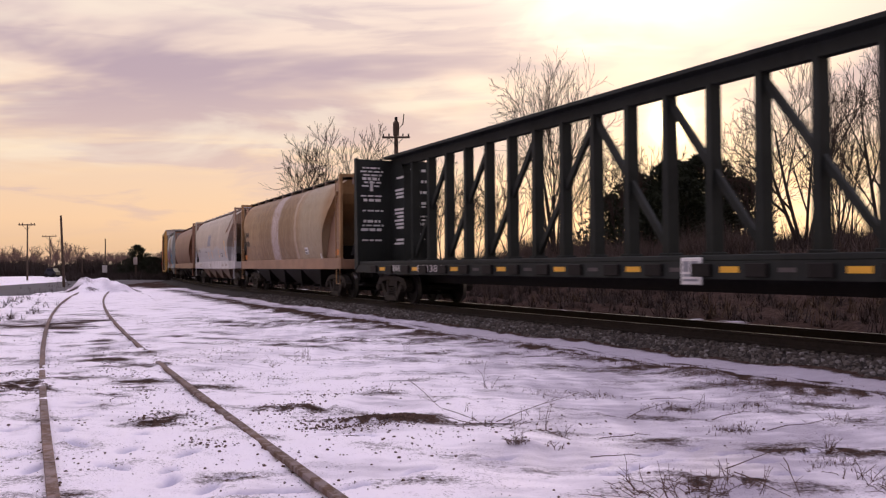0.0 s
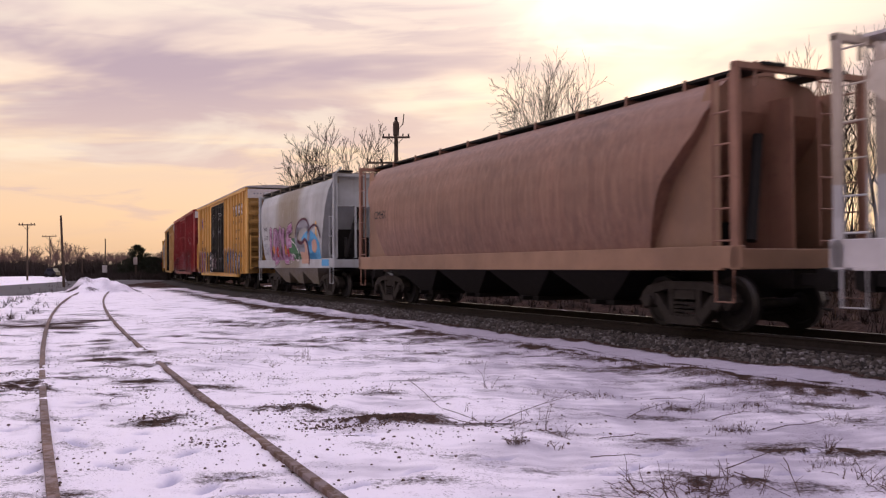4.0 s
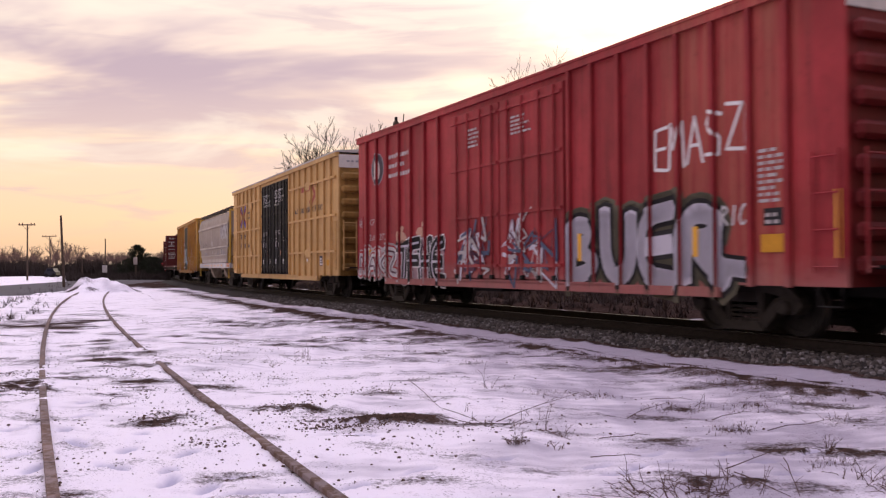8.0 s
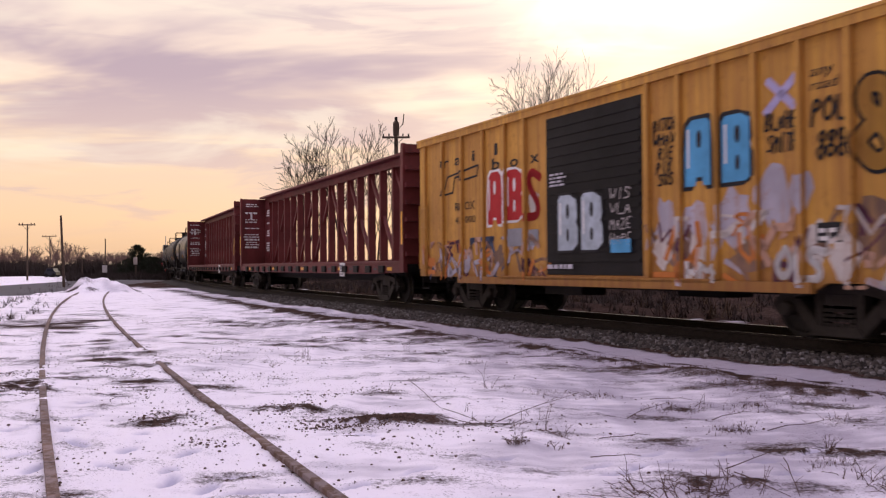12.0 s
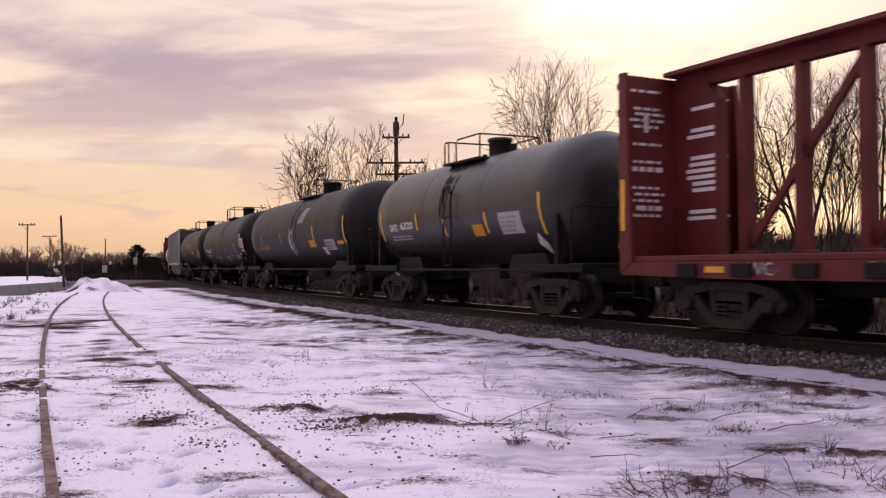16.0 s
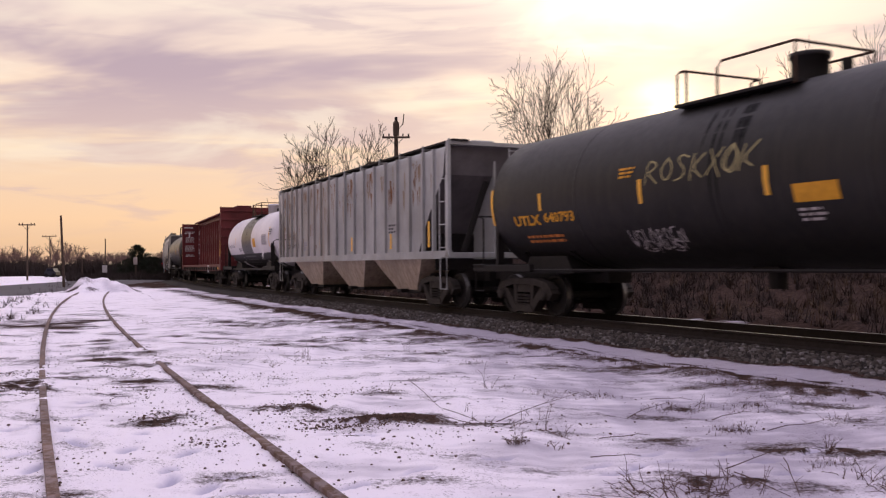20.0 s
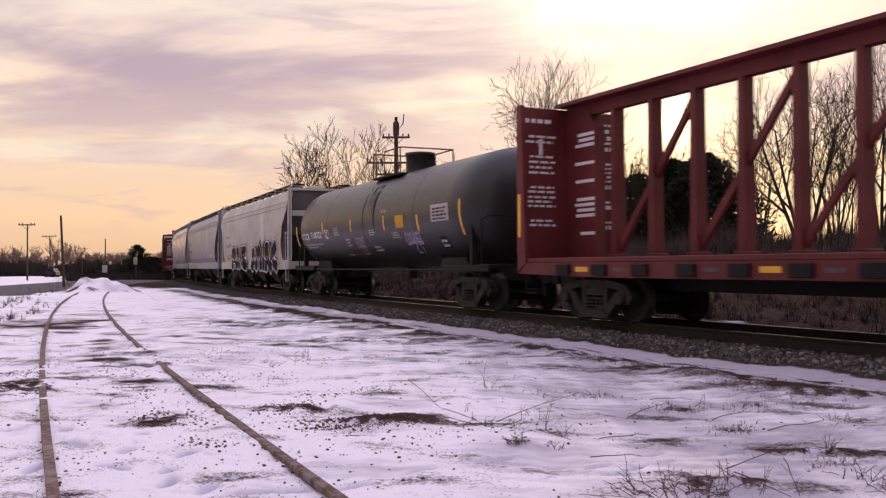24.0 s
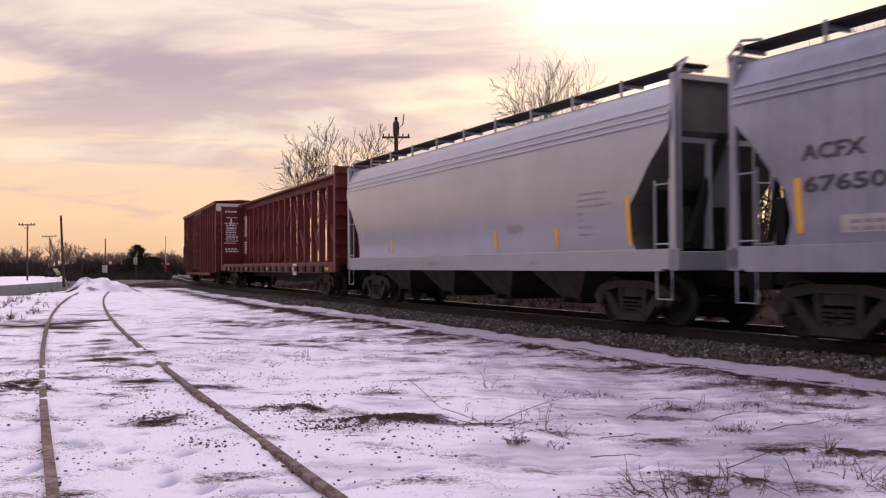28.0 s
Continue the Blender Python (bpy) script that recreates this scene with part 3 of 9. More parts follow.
def start_car(name, label, front, rear, category="freight car"):
    car = thing(name, label, category, None, "cars of the freight train")
    L = front - rear
    TRAIN.append((car, (front + rear) / 2, L))
    return car, L


def reflectors(car, side, rows, mat=None, w=0.12):
    for x, z, h in rows:
        patch(car, [rect(x, z, w, h)], side, mat or YELLOW, 0.010, "reflector_strip")


# -- boxcars --
def boxcar(name, label, front, rear, H, mat, door_mat, posts, doors, sill_z=0.62, end_z=0.80, end_panel=None, shelves=(), inset_doors=False, roof_mat=None, end_mat=None):
    """posts: places of the upright ribs; doors: (x0, x1) of each door leaf."""
    car, L = start_car(name, label, front, rear, "boxcar")
    W = 1.50
    hl = L / 2
    for s in (-1, 1):
        y0, y1 = sorted((s * (W - 0.06), s * W))
        part("side_wall", prism([(-hl, end_z), (-hl + 2.2, end_z), (-hl + 2.45, sill_z), (hl - 2.45, sill_z), (hl - 2.2, end_z), (hl, end_z), (hl, H - 0.08), (-hl, H - 0.08)], y0, y1), mat, car)
        ya, yb = sorted((s * W, s * (W + RIB)))
        me = None
        for x in posts:
            if me is None:
                bm = prism([(-0.055, sill_z + 0.16), (0.055, sill_z + 0.16), (0.055, H - 0.14), (-0.055, H - 0.14)], ya, yb)
                bmesh.ops.bevel(bm, geom=[e for e in bm.edges if abs(e.verts[0].co.x - e.verts[1].co.x) < 1e-4 and abs(e.verts[0].co.y - e.verts[1].co.y) < 1e-4 and abs(e.verts[0].co.y) > W + 0.02], offset=0.018, segments=1, affect="EDGES")
                me = mesh_of(bm, "side_post", mat)
            share("side_post", me, car, pose(x, 0, 0))
        part("side_sill", prism([(-hl + 2.4, sill_z - 0.02), (hl - 2.4, sill_z - 0.02), (hl - 2.4, sill_z + 0.14), (-hl + 2.4, sill_z + 0.14)], *sorted((s * (W - 0.02), s * (W + RIB + 0.005)))), mat, car)
        part("top_chord", prism([(-hl, H - 0.16), (hl, H - 0.16), (hl, H), (-hl, H)], *sorted((s * (W - 0.04), s * (W + RIB + 0.005)))), mat, car)
        for x0, x1, z in shelves:
            part("side_rail", boxes((x0, x1, *sorted((s * W, s * (W + RIB - 0.01))), z - 0.04, z + 0.04)), mat, car)
        for x0, x1 in doors:
            d = part("door", bbox(x0 + 0.03, x1 - 0.03, *sorted((s * (W - 0.02), s * (W + (0.01 if inset_doors else 0.06)))), sill_z + 0.2, H - 0.30), door_mat, car)
            yy = s * (W + (0.03 if inset_doors else 0.10))
            for k in ((0.16, 0.40, 0.66, 0.88) if not inset_doors else ()):
                xx = x0 + (x1 - x0) * k
                part("door_rod", tube(bmesh.new(), [(xx, yy, sill_z + 0.2), (xx, yy, H - 0.34)], 0.028, 6), door_mat, d)
                part("rod_bracket", bbox(xx - 0.06, xx + 0.06, *sorted((s * (W + 0.02), yy + s * 0.045)), sill_z + 0.19, sill_z + 0.29), STEEL_DARK, d)
            for k in range(4 if not inset_doors else 15):
                zz = sill_z + 0.5 + (H - sill_z - 1.0) * k / (3 if not inset_doors else 14)
                part("door_rib", boxes((x0 + 0.08, x1 - 0.08, *sorted((s * (W + 0.005), yy)), zz - 0.035, zz + 0.035)), door_mat, d)
        part("door_track", boxes((doors[0][0] - 1.8, doors[-1][1] + 1.8, *sorted((s * W, s * (W + 0.09))), sill_z + 0.10, sill_z + 0.17)), mat, car)
        for e in (-1, 1):
            ladder(car, e * (hl - 0.32), s * (W + 0.06), end_z + 0.2, end_z + 1.9, 0.45, mat, True, "grab_iron")
            stirrup(car, e * (hl - 0.32), s * (W - 0.02), STEEL_DARK, end_z)
    for e in (-1, 1):
        x0, x1 = sorted((e * (hl - 0.08), e * hl))
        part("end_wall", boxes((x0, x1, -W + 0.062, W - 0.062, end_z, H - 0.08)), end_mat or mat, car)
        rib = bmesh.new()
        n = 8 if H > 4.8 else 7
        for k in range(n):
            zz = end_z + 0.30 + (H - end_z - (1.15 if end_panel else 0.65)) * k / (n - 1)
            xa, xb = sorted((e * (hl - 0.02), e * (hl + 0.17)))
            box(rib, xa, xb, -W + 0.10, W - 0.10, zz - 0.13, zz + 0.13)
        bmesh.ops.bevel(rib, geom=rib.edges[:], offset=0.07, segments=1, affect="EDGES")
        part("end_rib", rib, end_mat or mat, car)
        if end_panel:
            xa, xb = sorted((e * hl, e * (hl + 0.03)))
            panel = part("end_panel", boxes((xa, xb, -W + 0.02, W - 0.02, H - 0.55, H - 0.10)), end_panel, car, "pale excess-height panel")
            words = random.Random(int(H * 50))
            part("panel_print", boxes(*[(*sorted((e * (hl + 0.03), e * (hl + 0.036))), -1.2 + 0.16 * k, -1.2 + 0.16 * k + words.uniform(0.07, 0.13), H - 0.36, H - 0.29) for k in range(15)]), GREYPATCH, panel)
        part("crossover_step", boxes((*sorted((e * (hl + 0.02), e * (hl + 0.34))), -1.2, 1.2, 1.05, 1.10)), STEEL_DARK, car)
        ladder(car, e * (hl + 0.22), -W + 0.35, end_z + 0.2, end_z + 1.9, 0.45, mat, False, "end_ladder")
    rb = bmesh.new()
    ring = [[rb.verts.new((x, y, z)) for y, z in ((-W - RIB - 0.02, H - 0.02), (-W - RIB - 0.02, H + 0.03), (-W + 0.1, H + 0.06), (0, H + 0.14), (W - 0.1, H + 0.06), (W + RIB + 0.02, H + 0.03), (W + RIB + 0.02, H - 0.02), (0, H - 0.02))] for x in (-hl - 0.02, hl + 0.02)]
    grid_faces(rb, ring, True)
    rb.faces.new(ring[0])
    rb.faces.new(ring[1][::-1])
    bmesh.ops.recalc_face_normals(rb, faces=rb.faces[:])
    roof = part("roof", rb, roof_mat or mat, car)
    for k in range(int(L / 1.2)):
        xx = -hl + 0.6 + k * 1.2
        part("roof_seam", prism([(xx - 0.03, H), (xx + 0.03, H), (xx + 0.03, H + 0.17), (xx - 0.03, H + 0.17)], -0.9, 0.9), roof_mat or mat, roof)
    part("underframe", boxes((-hl + 0.05, hl - 0.05, -0.35, 0.35, 0.62, 0.98), (-hl + 0.1, hl - 0.1, -W + 0.1, W - 0.1, 0.98, 1.08), (-2.2, -0.8, -1.1, -0.5, 0.5, 0.95), (0.6, 1.9, 0.2, 0.9, 0.5, 0.95)), STEEL_DARK, car)
    add_trucks(car, (-hl + 2.35, hl - 2.35))
    add_couplers(car, L)
    edges = sorted(posts)

    def side(x, z):
        for p in edges:
            if abs(x - p) < 0.06:
                return W + RIB
        return W
    RIBBED[side] = edges
    return car, side, L


def ribbed_patch(car, polys, posts, mat, off, W=1.50, name="sprayed_letters", rise=RIB + 0.001, gap=0.0):
    cuts = sorted([p - 0.057 for p in posts] + [p + 0.057 for p in posts])
    lo = [-50.0] + cuts
    hi = cuts + [50.0]
    whole = bmesh.new()
    for p in polys:
        xs = [q[0] for q in p]
        for a, b in zip(lo, hi):
            if b <= min(xs) or a >= max(xs):
                continue
            poly = clip_poly(clip_poly(p, a, 1), b, -1)
            if len(poly) < 3:
                continue
            rib = any(abs((a + b) / 2 - q) < 0.03 for q in posts)
            y = -(W + off + (rise if rib else 0.0))
            f = whole.faces.new([whole.verts.new((x, y, z)) for x, z in poly])
            f.normal_update()
            if f.normal.y > 0:
                f.normal_flip()
    return part(name, whole, mat, car)


def clip_poly(p, x, sign):
    out = []
    for (x0, z0), (x1, z1) in zip(p, p[1:] + p[:1]):
        in0, in1 = sign * (x0 - x) >= 0, sign * (x1 - x) >= 0
        if in0:
            out.append((x0, z0))
        if in0 != in1:
            k = (x - x0) / (x1 - x0)
            out.append((x, z0 + k * (z1 - z0)))
    return out


def ribbed_graffiti(car, word, x, z, w, h, posts, fill, edge, thick=0.3, shine=None, seed=1, lean=0.0, halo=None, wob=0.05):
    rng = random.Random(seed)
    cw = w / len(word)
    for i, ch in enumerate(word):
        outer, inner, hi, far = [], [], [], []
        for st in STROKES[ch]:
            pts = [(x + cw * (i + 0.04 + 0.92 * a) + rng.uniform(-0.03, 0.03) * cw + lean * b * h, z + h * (0.12 + 0.76 * b) + rng.uniform(-wob, wob) * h) for a, b in st]
            pts = rounded(pts, 2)
            outer += stroke_polys(pts, thick * cw * 1.5)
            inner += stroke_polys(pts, thick * cw)
            far += stroke_polys(pts, thick * cw * 2.1)
            if shine:
                hi += stroke_polys([(px + thick * cw * 0.15, pz + thick * cw * 0.15) for px, pz in pts[:2]], thick * cw * 0.2)
        body = ribbed_patch(car, inner, posts, fill, 0.012, name="sprayed_letter")
        if halo:
            ribbed_patch(body, far, posts, halo, 0.004, name="sprayed_halo")
        if edge:
            ribbed_patch(body, outer, posts, edge, 0.008, name="sprayed_outline")
        if hi:
            ribbed_patch(body, hi, posts, shine, 0.016, name="sprayed_highlight")


# -- covered hoppers --
def hopper(name, label, front, rear, prof, mat, bays, run_b=2.6, run_t=0.75, end_sheet=None, sheet_mat=None, sill=(1.10, 1.42), sill_mat=None, bay_mat=None, frame_mat=None,
           walk_mat=None, rails=None, bay_top=None, ribs=(), runs=None, ridges=(), plates=False, sill_w=1.46, board=0.06, bracket_mat=None, bay_low=0.32):
    """prof: half width and height from the foot of the shell to the roof's edge and middle. The shell's ends slope: it stops
    run_b short of the car's end at its foot and run_t short at the top."""
    car, L = start_car(name, label, front, rear, "covered hopper")
    hl = L / 2
    frame_mat, bay_mat, sill_mat, sheet_mat, walk_mat = frame_mat or mat, bay_mat or mat, sill_mat or mat, sheet_mat or mat, walk_mat or STEEL_DARK
    zb, zt = prof[0][1], max(p[1] for p in prof)
    zeave = prof[-2][1]
    runs = runs or [(zb, run_b), (zeave, run_t)]
    run_b, run_t = runs[0][1], runs[-1][1]

    def xend(z):
        return hl - float(np.interp(z, [q[0] for q in runs], [q[1] for q in runs]))

    def side(x, z):
        return float(np.interp(z, [p[1] for p in prof[:-1]], [p[0] for p in prof[:-1]]))
    pts = []
    for (w0, z0), (w1, z1) in zip(prof, prof[1:]):
        for k in range(4):
            pts.append((w0 + (w1 - w0) * k / 4, z0 + (z1 - z0) * k / 4))
    pts.append(prof[-1])
    bm = bmesh.new()
    n = 16
    ringpts = [(-w, z) for w, z in pts] + [(w, z) for w, z in pts[::-1][1:]]
    rows = [[bm.verts.new((xend(z) * (2 * j / n - 1), y, z)) for y, z in ringpts] for j in range(n + 1)]
    grid_faces(bm, rows)
    part("shell", bm, mat, car, "", True)
    m = len(pts)
    for e in (-1, 1):
        sb = bmesh.new()
        a = [sb.verts.new((e * (xend(z) - 0.02), -w + 0.01, z)) for w, z in pts]
        b = [sb.verts.new((e * (xend(z) - 0.02), w - 0.01, z)) for w, z in pts[:-1]] + [a[-1]]
        for k in range(m - 1):
            if a[k + 1] is b[k + 1]:
                sb.faces.new((a[k], b[k], a[k + 1]))
            else:
                sb.faces.new((a[k], b[k], b[k + 1], a[k + 1]))
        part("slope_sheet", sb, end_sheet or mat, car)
        # webs that carry the end of the shell
        wz = [z for z in np.linspace(zb, zeave - 0.3, 9)]
        poly = [(e * (xend(z) - 0.05), z) for z in wz] + [(e * (hl - 0.3), wz[-1]), (e * (hl - 0.3), zb - 0.2), (e * (hl - run_b - 0.4), zb - 0.2)]
        if e < 0:
            poly = poly[::-1]
        part("end_web", prism(poly, -0.03, 0.03), frame_mat, car)
        part("bolster_web", boxes((*sorted((e * (hl - run_b * 0.75), e * (hl - run_b * 0.75 - 0.05))), -1.2, 1.2, 1.0, zb + (1.1 if plates else 0.5))), STEEL_DARK, car)
        if plates:
            part("shear_plate", boxes((*sorted((e * (hl - 0.25), e * (hl - 2.4))), -sill_w + 0.12, sill_w - 0.12, sill[0] + 0.05, sill[0] + 0.10)), STEEL_DARK, car)
            part("brake_rigging", bbox(*sorted((e * (hl - 0.40), e * (hl - 0.75))), -0.85, 0.15, sill[1], sill[1] + 0.75), STEEL_DARK, car)
        if plates:
            for s in (-1, 1):
                part("end_plate", bbox(*sorted((e * (hl - 0.06), e * (hl - 0.11))), *sorted((s * (sill_w - 0.02), s * (sill_w - 0.16))), sill[1], zeave + 0.02), frame_mat, car)
                part("roof_grab", tube(bmesh.new(), [(e * (hl - 0.10), s * (sill_w - 0.04), zeave - 0.35), (e * (hl - 0.02), s * (sill_w - 0.06), zeave + 0.12), (e * (hl - 0.06), s * (sill_w - 0.30), zt + board + 0.16), (e * (hl - 0.45), s * (sill_w - 0.34), zt + board + 0.10)], 0.026, 6), frame_mat, car)
            part("end_top_sheet", bbox(*sorted((e * (hl - 0.24), e * (hl - 0.28))), -prof[-2][0], prof[-2][0], zeave - 1.05, zeave + 0.04), frame_mat, car)
            part("end_gusset", prism([(e * (hl - 0.24), zeave - 1.0), (e * (hl - 0.12), zeave - 1.0), (e * (hl - 0.12), sill[1]), (e * (hl - 0.30), sill[1])], -0.62, -0.58), frame_mat, car)
        for s in (-1, 1):
            if sheet_mat != "open":
                yy = s * (sill_w - 0.16)
                part("end_side_sheet", prism([(e * (hl - run_b - 0.1), zb), (e * (hl - run_t - 0.1), zeave - 0.1), (e * (hl - 0.62), zeave - 0.1), (e * (hl - 0.62), zb)], *sorted((yy, yy - s * 0.03))), sheet_mat, car)
            part("corner_post", bbox(*sorted((e * (hl - 0.06), e * (hl - 0.20))), *sorted((s * (sill_w - 0.10), s * sill_w)), sill[0], zeave + 0.1), frame_mat, car)
            ladder(car, e * (hl - 0.42), s * (sill_w - 0.02), sill[1], zeave - 0.05 if rails is None else zb + (zeave - zb) * rails, 0.40, frame_mat)
            stirrup(car, e * (hl - 0.38), s * (sill_w - 0.02), frame_mat, sill[0])
        part("end_beam", bbox(*sorted((e * (hl - 0.02), e * (hl - 0.25))), -sill_w, sill_w, sill[0] - 0.02, sill[1] - 0.05), sill_mat, car)
        part("roof_beam", boxes((*sorted((e * (hl - 0.05), e * (hl - 0.18))), -sill_w, sill_w, zeave + 0.02, zeave + 0.12)), frame_mat, car)
        ladder(car, e * (hl - 0.02), 0.5, sill[1], zeave, 0.42, frame_mat, False, "end_ladder")
        part("brake_cylinder" if e > 0 else "end_brace", tube(bmesh.new(), [(e * (hl - 0.35), -0.9, 1.5), (e * (hl - run_t), -0.3, zeave - 0.9)], 0.06 if e < 0 else 0.09, 8), STEEL_DARK, car)
    for s in (-1, 1):
        y0, y1 = sorted((s * (sill_w - 0.10), s * sill_w))
        part("side_sill", bbox(-hl, hl, y0, y1, *sill), sill_mat, car)
        part("sill_lip", boxes((-hl + 0.4, hl - 0.4, *sorted((s * (sill_w - 0.05), s * (sill_w + 0.035))), sill[0] - 0.03, sill[0] + 0.01)), sill_mat, car)
        rb = [(-hl, hl, *sorted((s * (prof[-2][0] - 0.50), s * (prof[-2][0] - 0.02))), zt + board, zt + board + 0.05)]
        part("running_board", boxes(*rb), walk_mat, car)
        nb = max(6, int(L / 1.6))
        bme = None
        for k in range(nb + 1):
            xx = -hl + 0.15 + (L - 0.3) * k / nb
            if bme is None:
                bme = mesh_of(boxes((-0.025, 0.025, *sorted((s * (prof[-2][0] - 0.52), s * (prof[-2][0] + 0.01))), zt + board - 0.06, zt + board),
                                    (-0.025, 0.025, *sorted((s * (prof[-2][0] - 0.01), s * (prof[-2][0] + 0.03))), zeave - 0.22, zt + board + 0.07)), "board_bracket", bracket_mat or frame_mat)
            share("board_bracket", bme, car, pose(xx, 0, 0))
        for zr in ridges:
            ww = side(0, zr)
            part("side_ridge", tube(bmesh.new(), [(-xend(zr) + 0.05, s * (ww + 0.005), zr), (xend(zr) - 0.05, s * (ww + 0.005), zr)], 0.028, 6), mat, car)
        for xx in ribs:
            part("side_rib", boxes((xx - 0.04, xx + 0.04, *sorted((s * (prof[1][0] - 0.02), s * (prof[1][0] + 0.075))), zb + 0.02, zeave - 0.02)), mat, car)
    hm = None
    nh = 4 if L < 14 else 6
    for k in range(nh):
        xx = -hl + 1.8 + (L - 3.6) * k / (nh - 1)
        if hm is None:
            hm = mesh_of(bbox(-0.85, 0.85, -0.34, 0.34, zt - 0.02, zt + 0.16, 0.03), "roof_hatch", frame_mat)
        share("roof_hatch", hm, car, pose(xx, 0, 0))
    part("centre_sill", boxes((-hl + 0.1, hl - 0.1, -0.28, 0.28, 0.72, 1.05)), STEEL_DARK, car)
    bt = bay_top or (L - 2 * run_b - 0.6) / len(bays)
    for xx in bays:
        bb = bmesh.new()
        lo = [(-bay_low, -0.45), (bay_low, -0.45), (bay_low, 0.45), (-bay_low, 0.45)]
        hi = [(-bt / 2, -1.36), (bt / 2, -1.36), (bt / 2, 1.36), (-bt / 2, 1.36)]
        r0 = [bb.verts.new((x, y * 2.2, 0.42)) for x, y in lo]
        r1 = [bb.verts.new((x, y, sill[0] + 0.02)) for x, y in hi]
        grid_faces(bb, [r0, r1], True)
        bb.faces.new(r0[::-1])
        bb.faces.new(r1)
        bay = part("hopper_bay", bb, bay_mat, car)
        bay.location.x = xx
        part("outlet_gate", bbox(-bay_low - 0.08, bay_low + 0.08, -1.0, 1.0, 0.33, 0.43), STEEL_DARK, bay)
        part("gate_crank", tube(bmesh.new(), [(0.1, -1.25, 0.40), (0.1, -0.9, 0.40)], 0.05, 8), STEEL_DARK, bay)
    part("air_reservoir", tube(bmesh.new(), [(hl - 1.8, 0.3, 1.75), (hl - 0.9, 0.3, 1.75)], 0.22, 12), STEEL_DARK, car)
    add_trucks(car, (-hl + 1.75, hl - 1.75))
    add_couplers(car, L)
    return car, side, L


# -- tank cars --
def tank_car(name, label, front, rear, R, zc, mat, platform=0.3, platform_w=2.4, band=None, belly_mat=None, sill_mat=None, rail_mat=None, dome=0.45, full_sill=False, side_ladder=False, rail=(-1.04, -0.04, 1.63), rail_h=0.46, dome_h=0.46):
    car, L = start_car(name, label, front, rear, "tank car")
    hl = L / 2
    T = hl - 0.50
    hd = 0.62
    bm = bmesh.new()
    st = [(-T, 0.02), (-T + 0.04, 0.34), (-T + 0.14, 0.62), (-T + 0.32, 0.86), (-T + hd, 1.0)]
    m = 14
    st += [(-T + hd + (2 * T - 2 * hd) * k / m, 1.0) for k in range(1, m)]
    st += [(-x, r) for x, r in st[:5][::-1]]
    n = 40
    rows = [[bm.verts.new((x, R * r * cos(2 * pi * k / n), zc + R * r * sin(2 * pi * k / n))) for k in range(n)] for x, r in st]
    grid_faces(bm, rows, True)
    bm.faces.new(rows[0])
    bm.faces.new(rows[-1][::-1])
    bmesh.ops.recalc_face_normals(bm, faces=bm.faces[:])
    part("tank", bm, mat, car, "", True)

    def side(x, z):
        d = min(0.999, abs(z - zc) / R)
        return R * sqrt(1 - d * d)
    for x in (-hl + 2.7, hl - 2.7):
        for o in (-0.9, 0.9) if L > 13 else (0.0,):
            sb = bmesh.new()
            nn = 18
            ra = [[sb.verts.new((xx, rr * cos(a), zc + rr * sin(a))) for a in [pi + 0.85 + (pi - 1.7) * k / nn for k in range(nn + 1)]] for xx, rr in ((x + o - 0.05, R), (x + o - 0.05, R + 0.05), (x + o + 0.05, R + 0.05), (x + o + 0.05, R))]
            grid_faces(sb, ra)
            part("saddle_band", sb, belly_mat or mat, car)
        part("saddle", prism([(x - 1.0, 0.95), (x + 1.0, 0.95), (x + 0.7, zc - R * 0.82), (x - 0.7, zc - R * 0.82)], -1.05, 1.05), STEEL_DARK, car)
    for x in (-hl + 4.4, hl - 4.4):
        rg = bmesh.new()
        nn = 40
        ra = [[rg.verts.new((x + dx, (R + dr) * cos(2 * pi * k / nn), zc + (R + dr) * sin(2 * pi * k / nn))) for k in range(nn)] for dx, dr in ((-0.035, 0.0), (-0.02, 0.006), (0.02, 0.006), (0.035, 0.0))]
        grid_faces(rg, ra, True)
        part("weld_seam", rg, mat, car)
    for e in (-1, 1):
        part("stub_sill", boxes((*sorted((e * hl, e * (hl - 3.9))), -0.30, 0.30, 0.74, 1.08)), STEEL_DARK, car)
        part("end_platform", bbox(*sorted((e * hl, e * (hl - 0.55))), -1.45, 1.45, 1.06, 1.16), sill_mat or STEEL_DARK, car)
        for s in (-1, 1):
            part("side_beam", bbox(*sorted((e * (hl - 0.02), e * (hl - 2.6))), *sorted((s * 1.34, s * 1.45)), 0.98, 1.14), sill_mat or STEEL_DARK, car)
            part("platform_rail", tube(bmesh.new(), [(e * (hl - 0.45), s * 1.40, 1.14), (e * (hl - 0.45), s * 1.40, 2.25), (e * (hl - 0.12), s * 1.36, 2.32), (e * (hl - 0.10), s * 0.5, 2.32)], 0.022, 6), rail_mat or STEEL_DARK, car)
            stirrup(car, e * (hl - 0.3), s * 1.42, STEEL_DARK, 1.0)
        part("platform_post", tube(bmesh.new(), [(e * (hl - 0.10), 0.5, 1.14), (e * (hl - 0.10), 0.5, 2.32)], 0.022, 6), rail_mat or STEEL_DARK, car)
        part("end_brace", boxes((*sorted((e * (hl - 1.0), e * (hl - 1.12))), -1.38, -1.22, 1.1, 2.2)), sill_mat or STEEL_DARK, car)
    for s in (-1, 1):
        part("side_bar", boxes((-hl + 2.5, hl - 2.5, *sorted((s * 1.30, s * 1.37)), 0.96, 1.06)) if full_sill else tube(bmesh.new(), [(-hl + 2.5, s * 1.36, 1.02), (hl - 2.5, s * 1.36, 1.02)], 0.03, 6), sill_mat or STEEL_DARK, car)
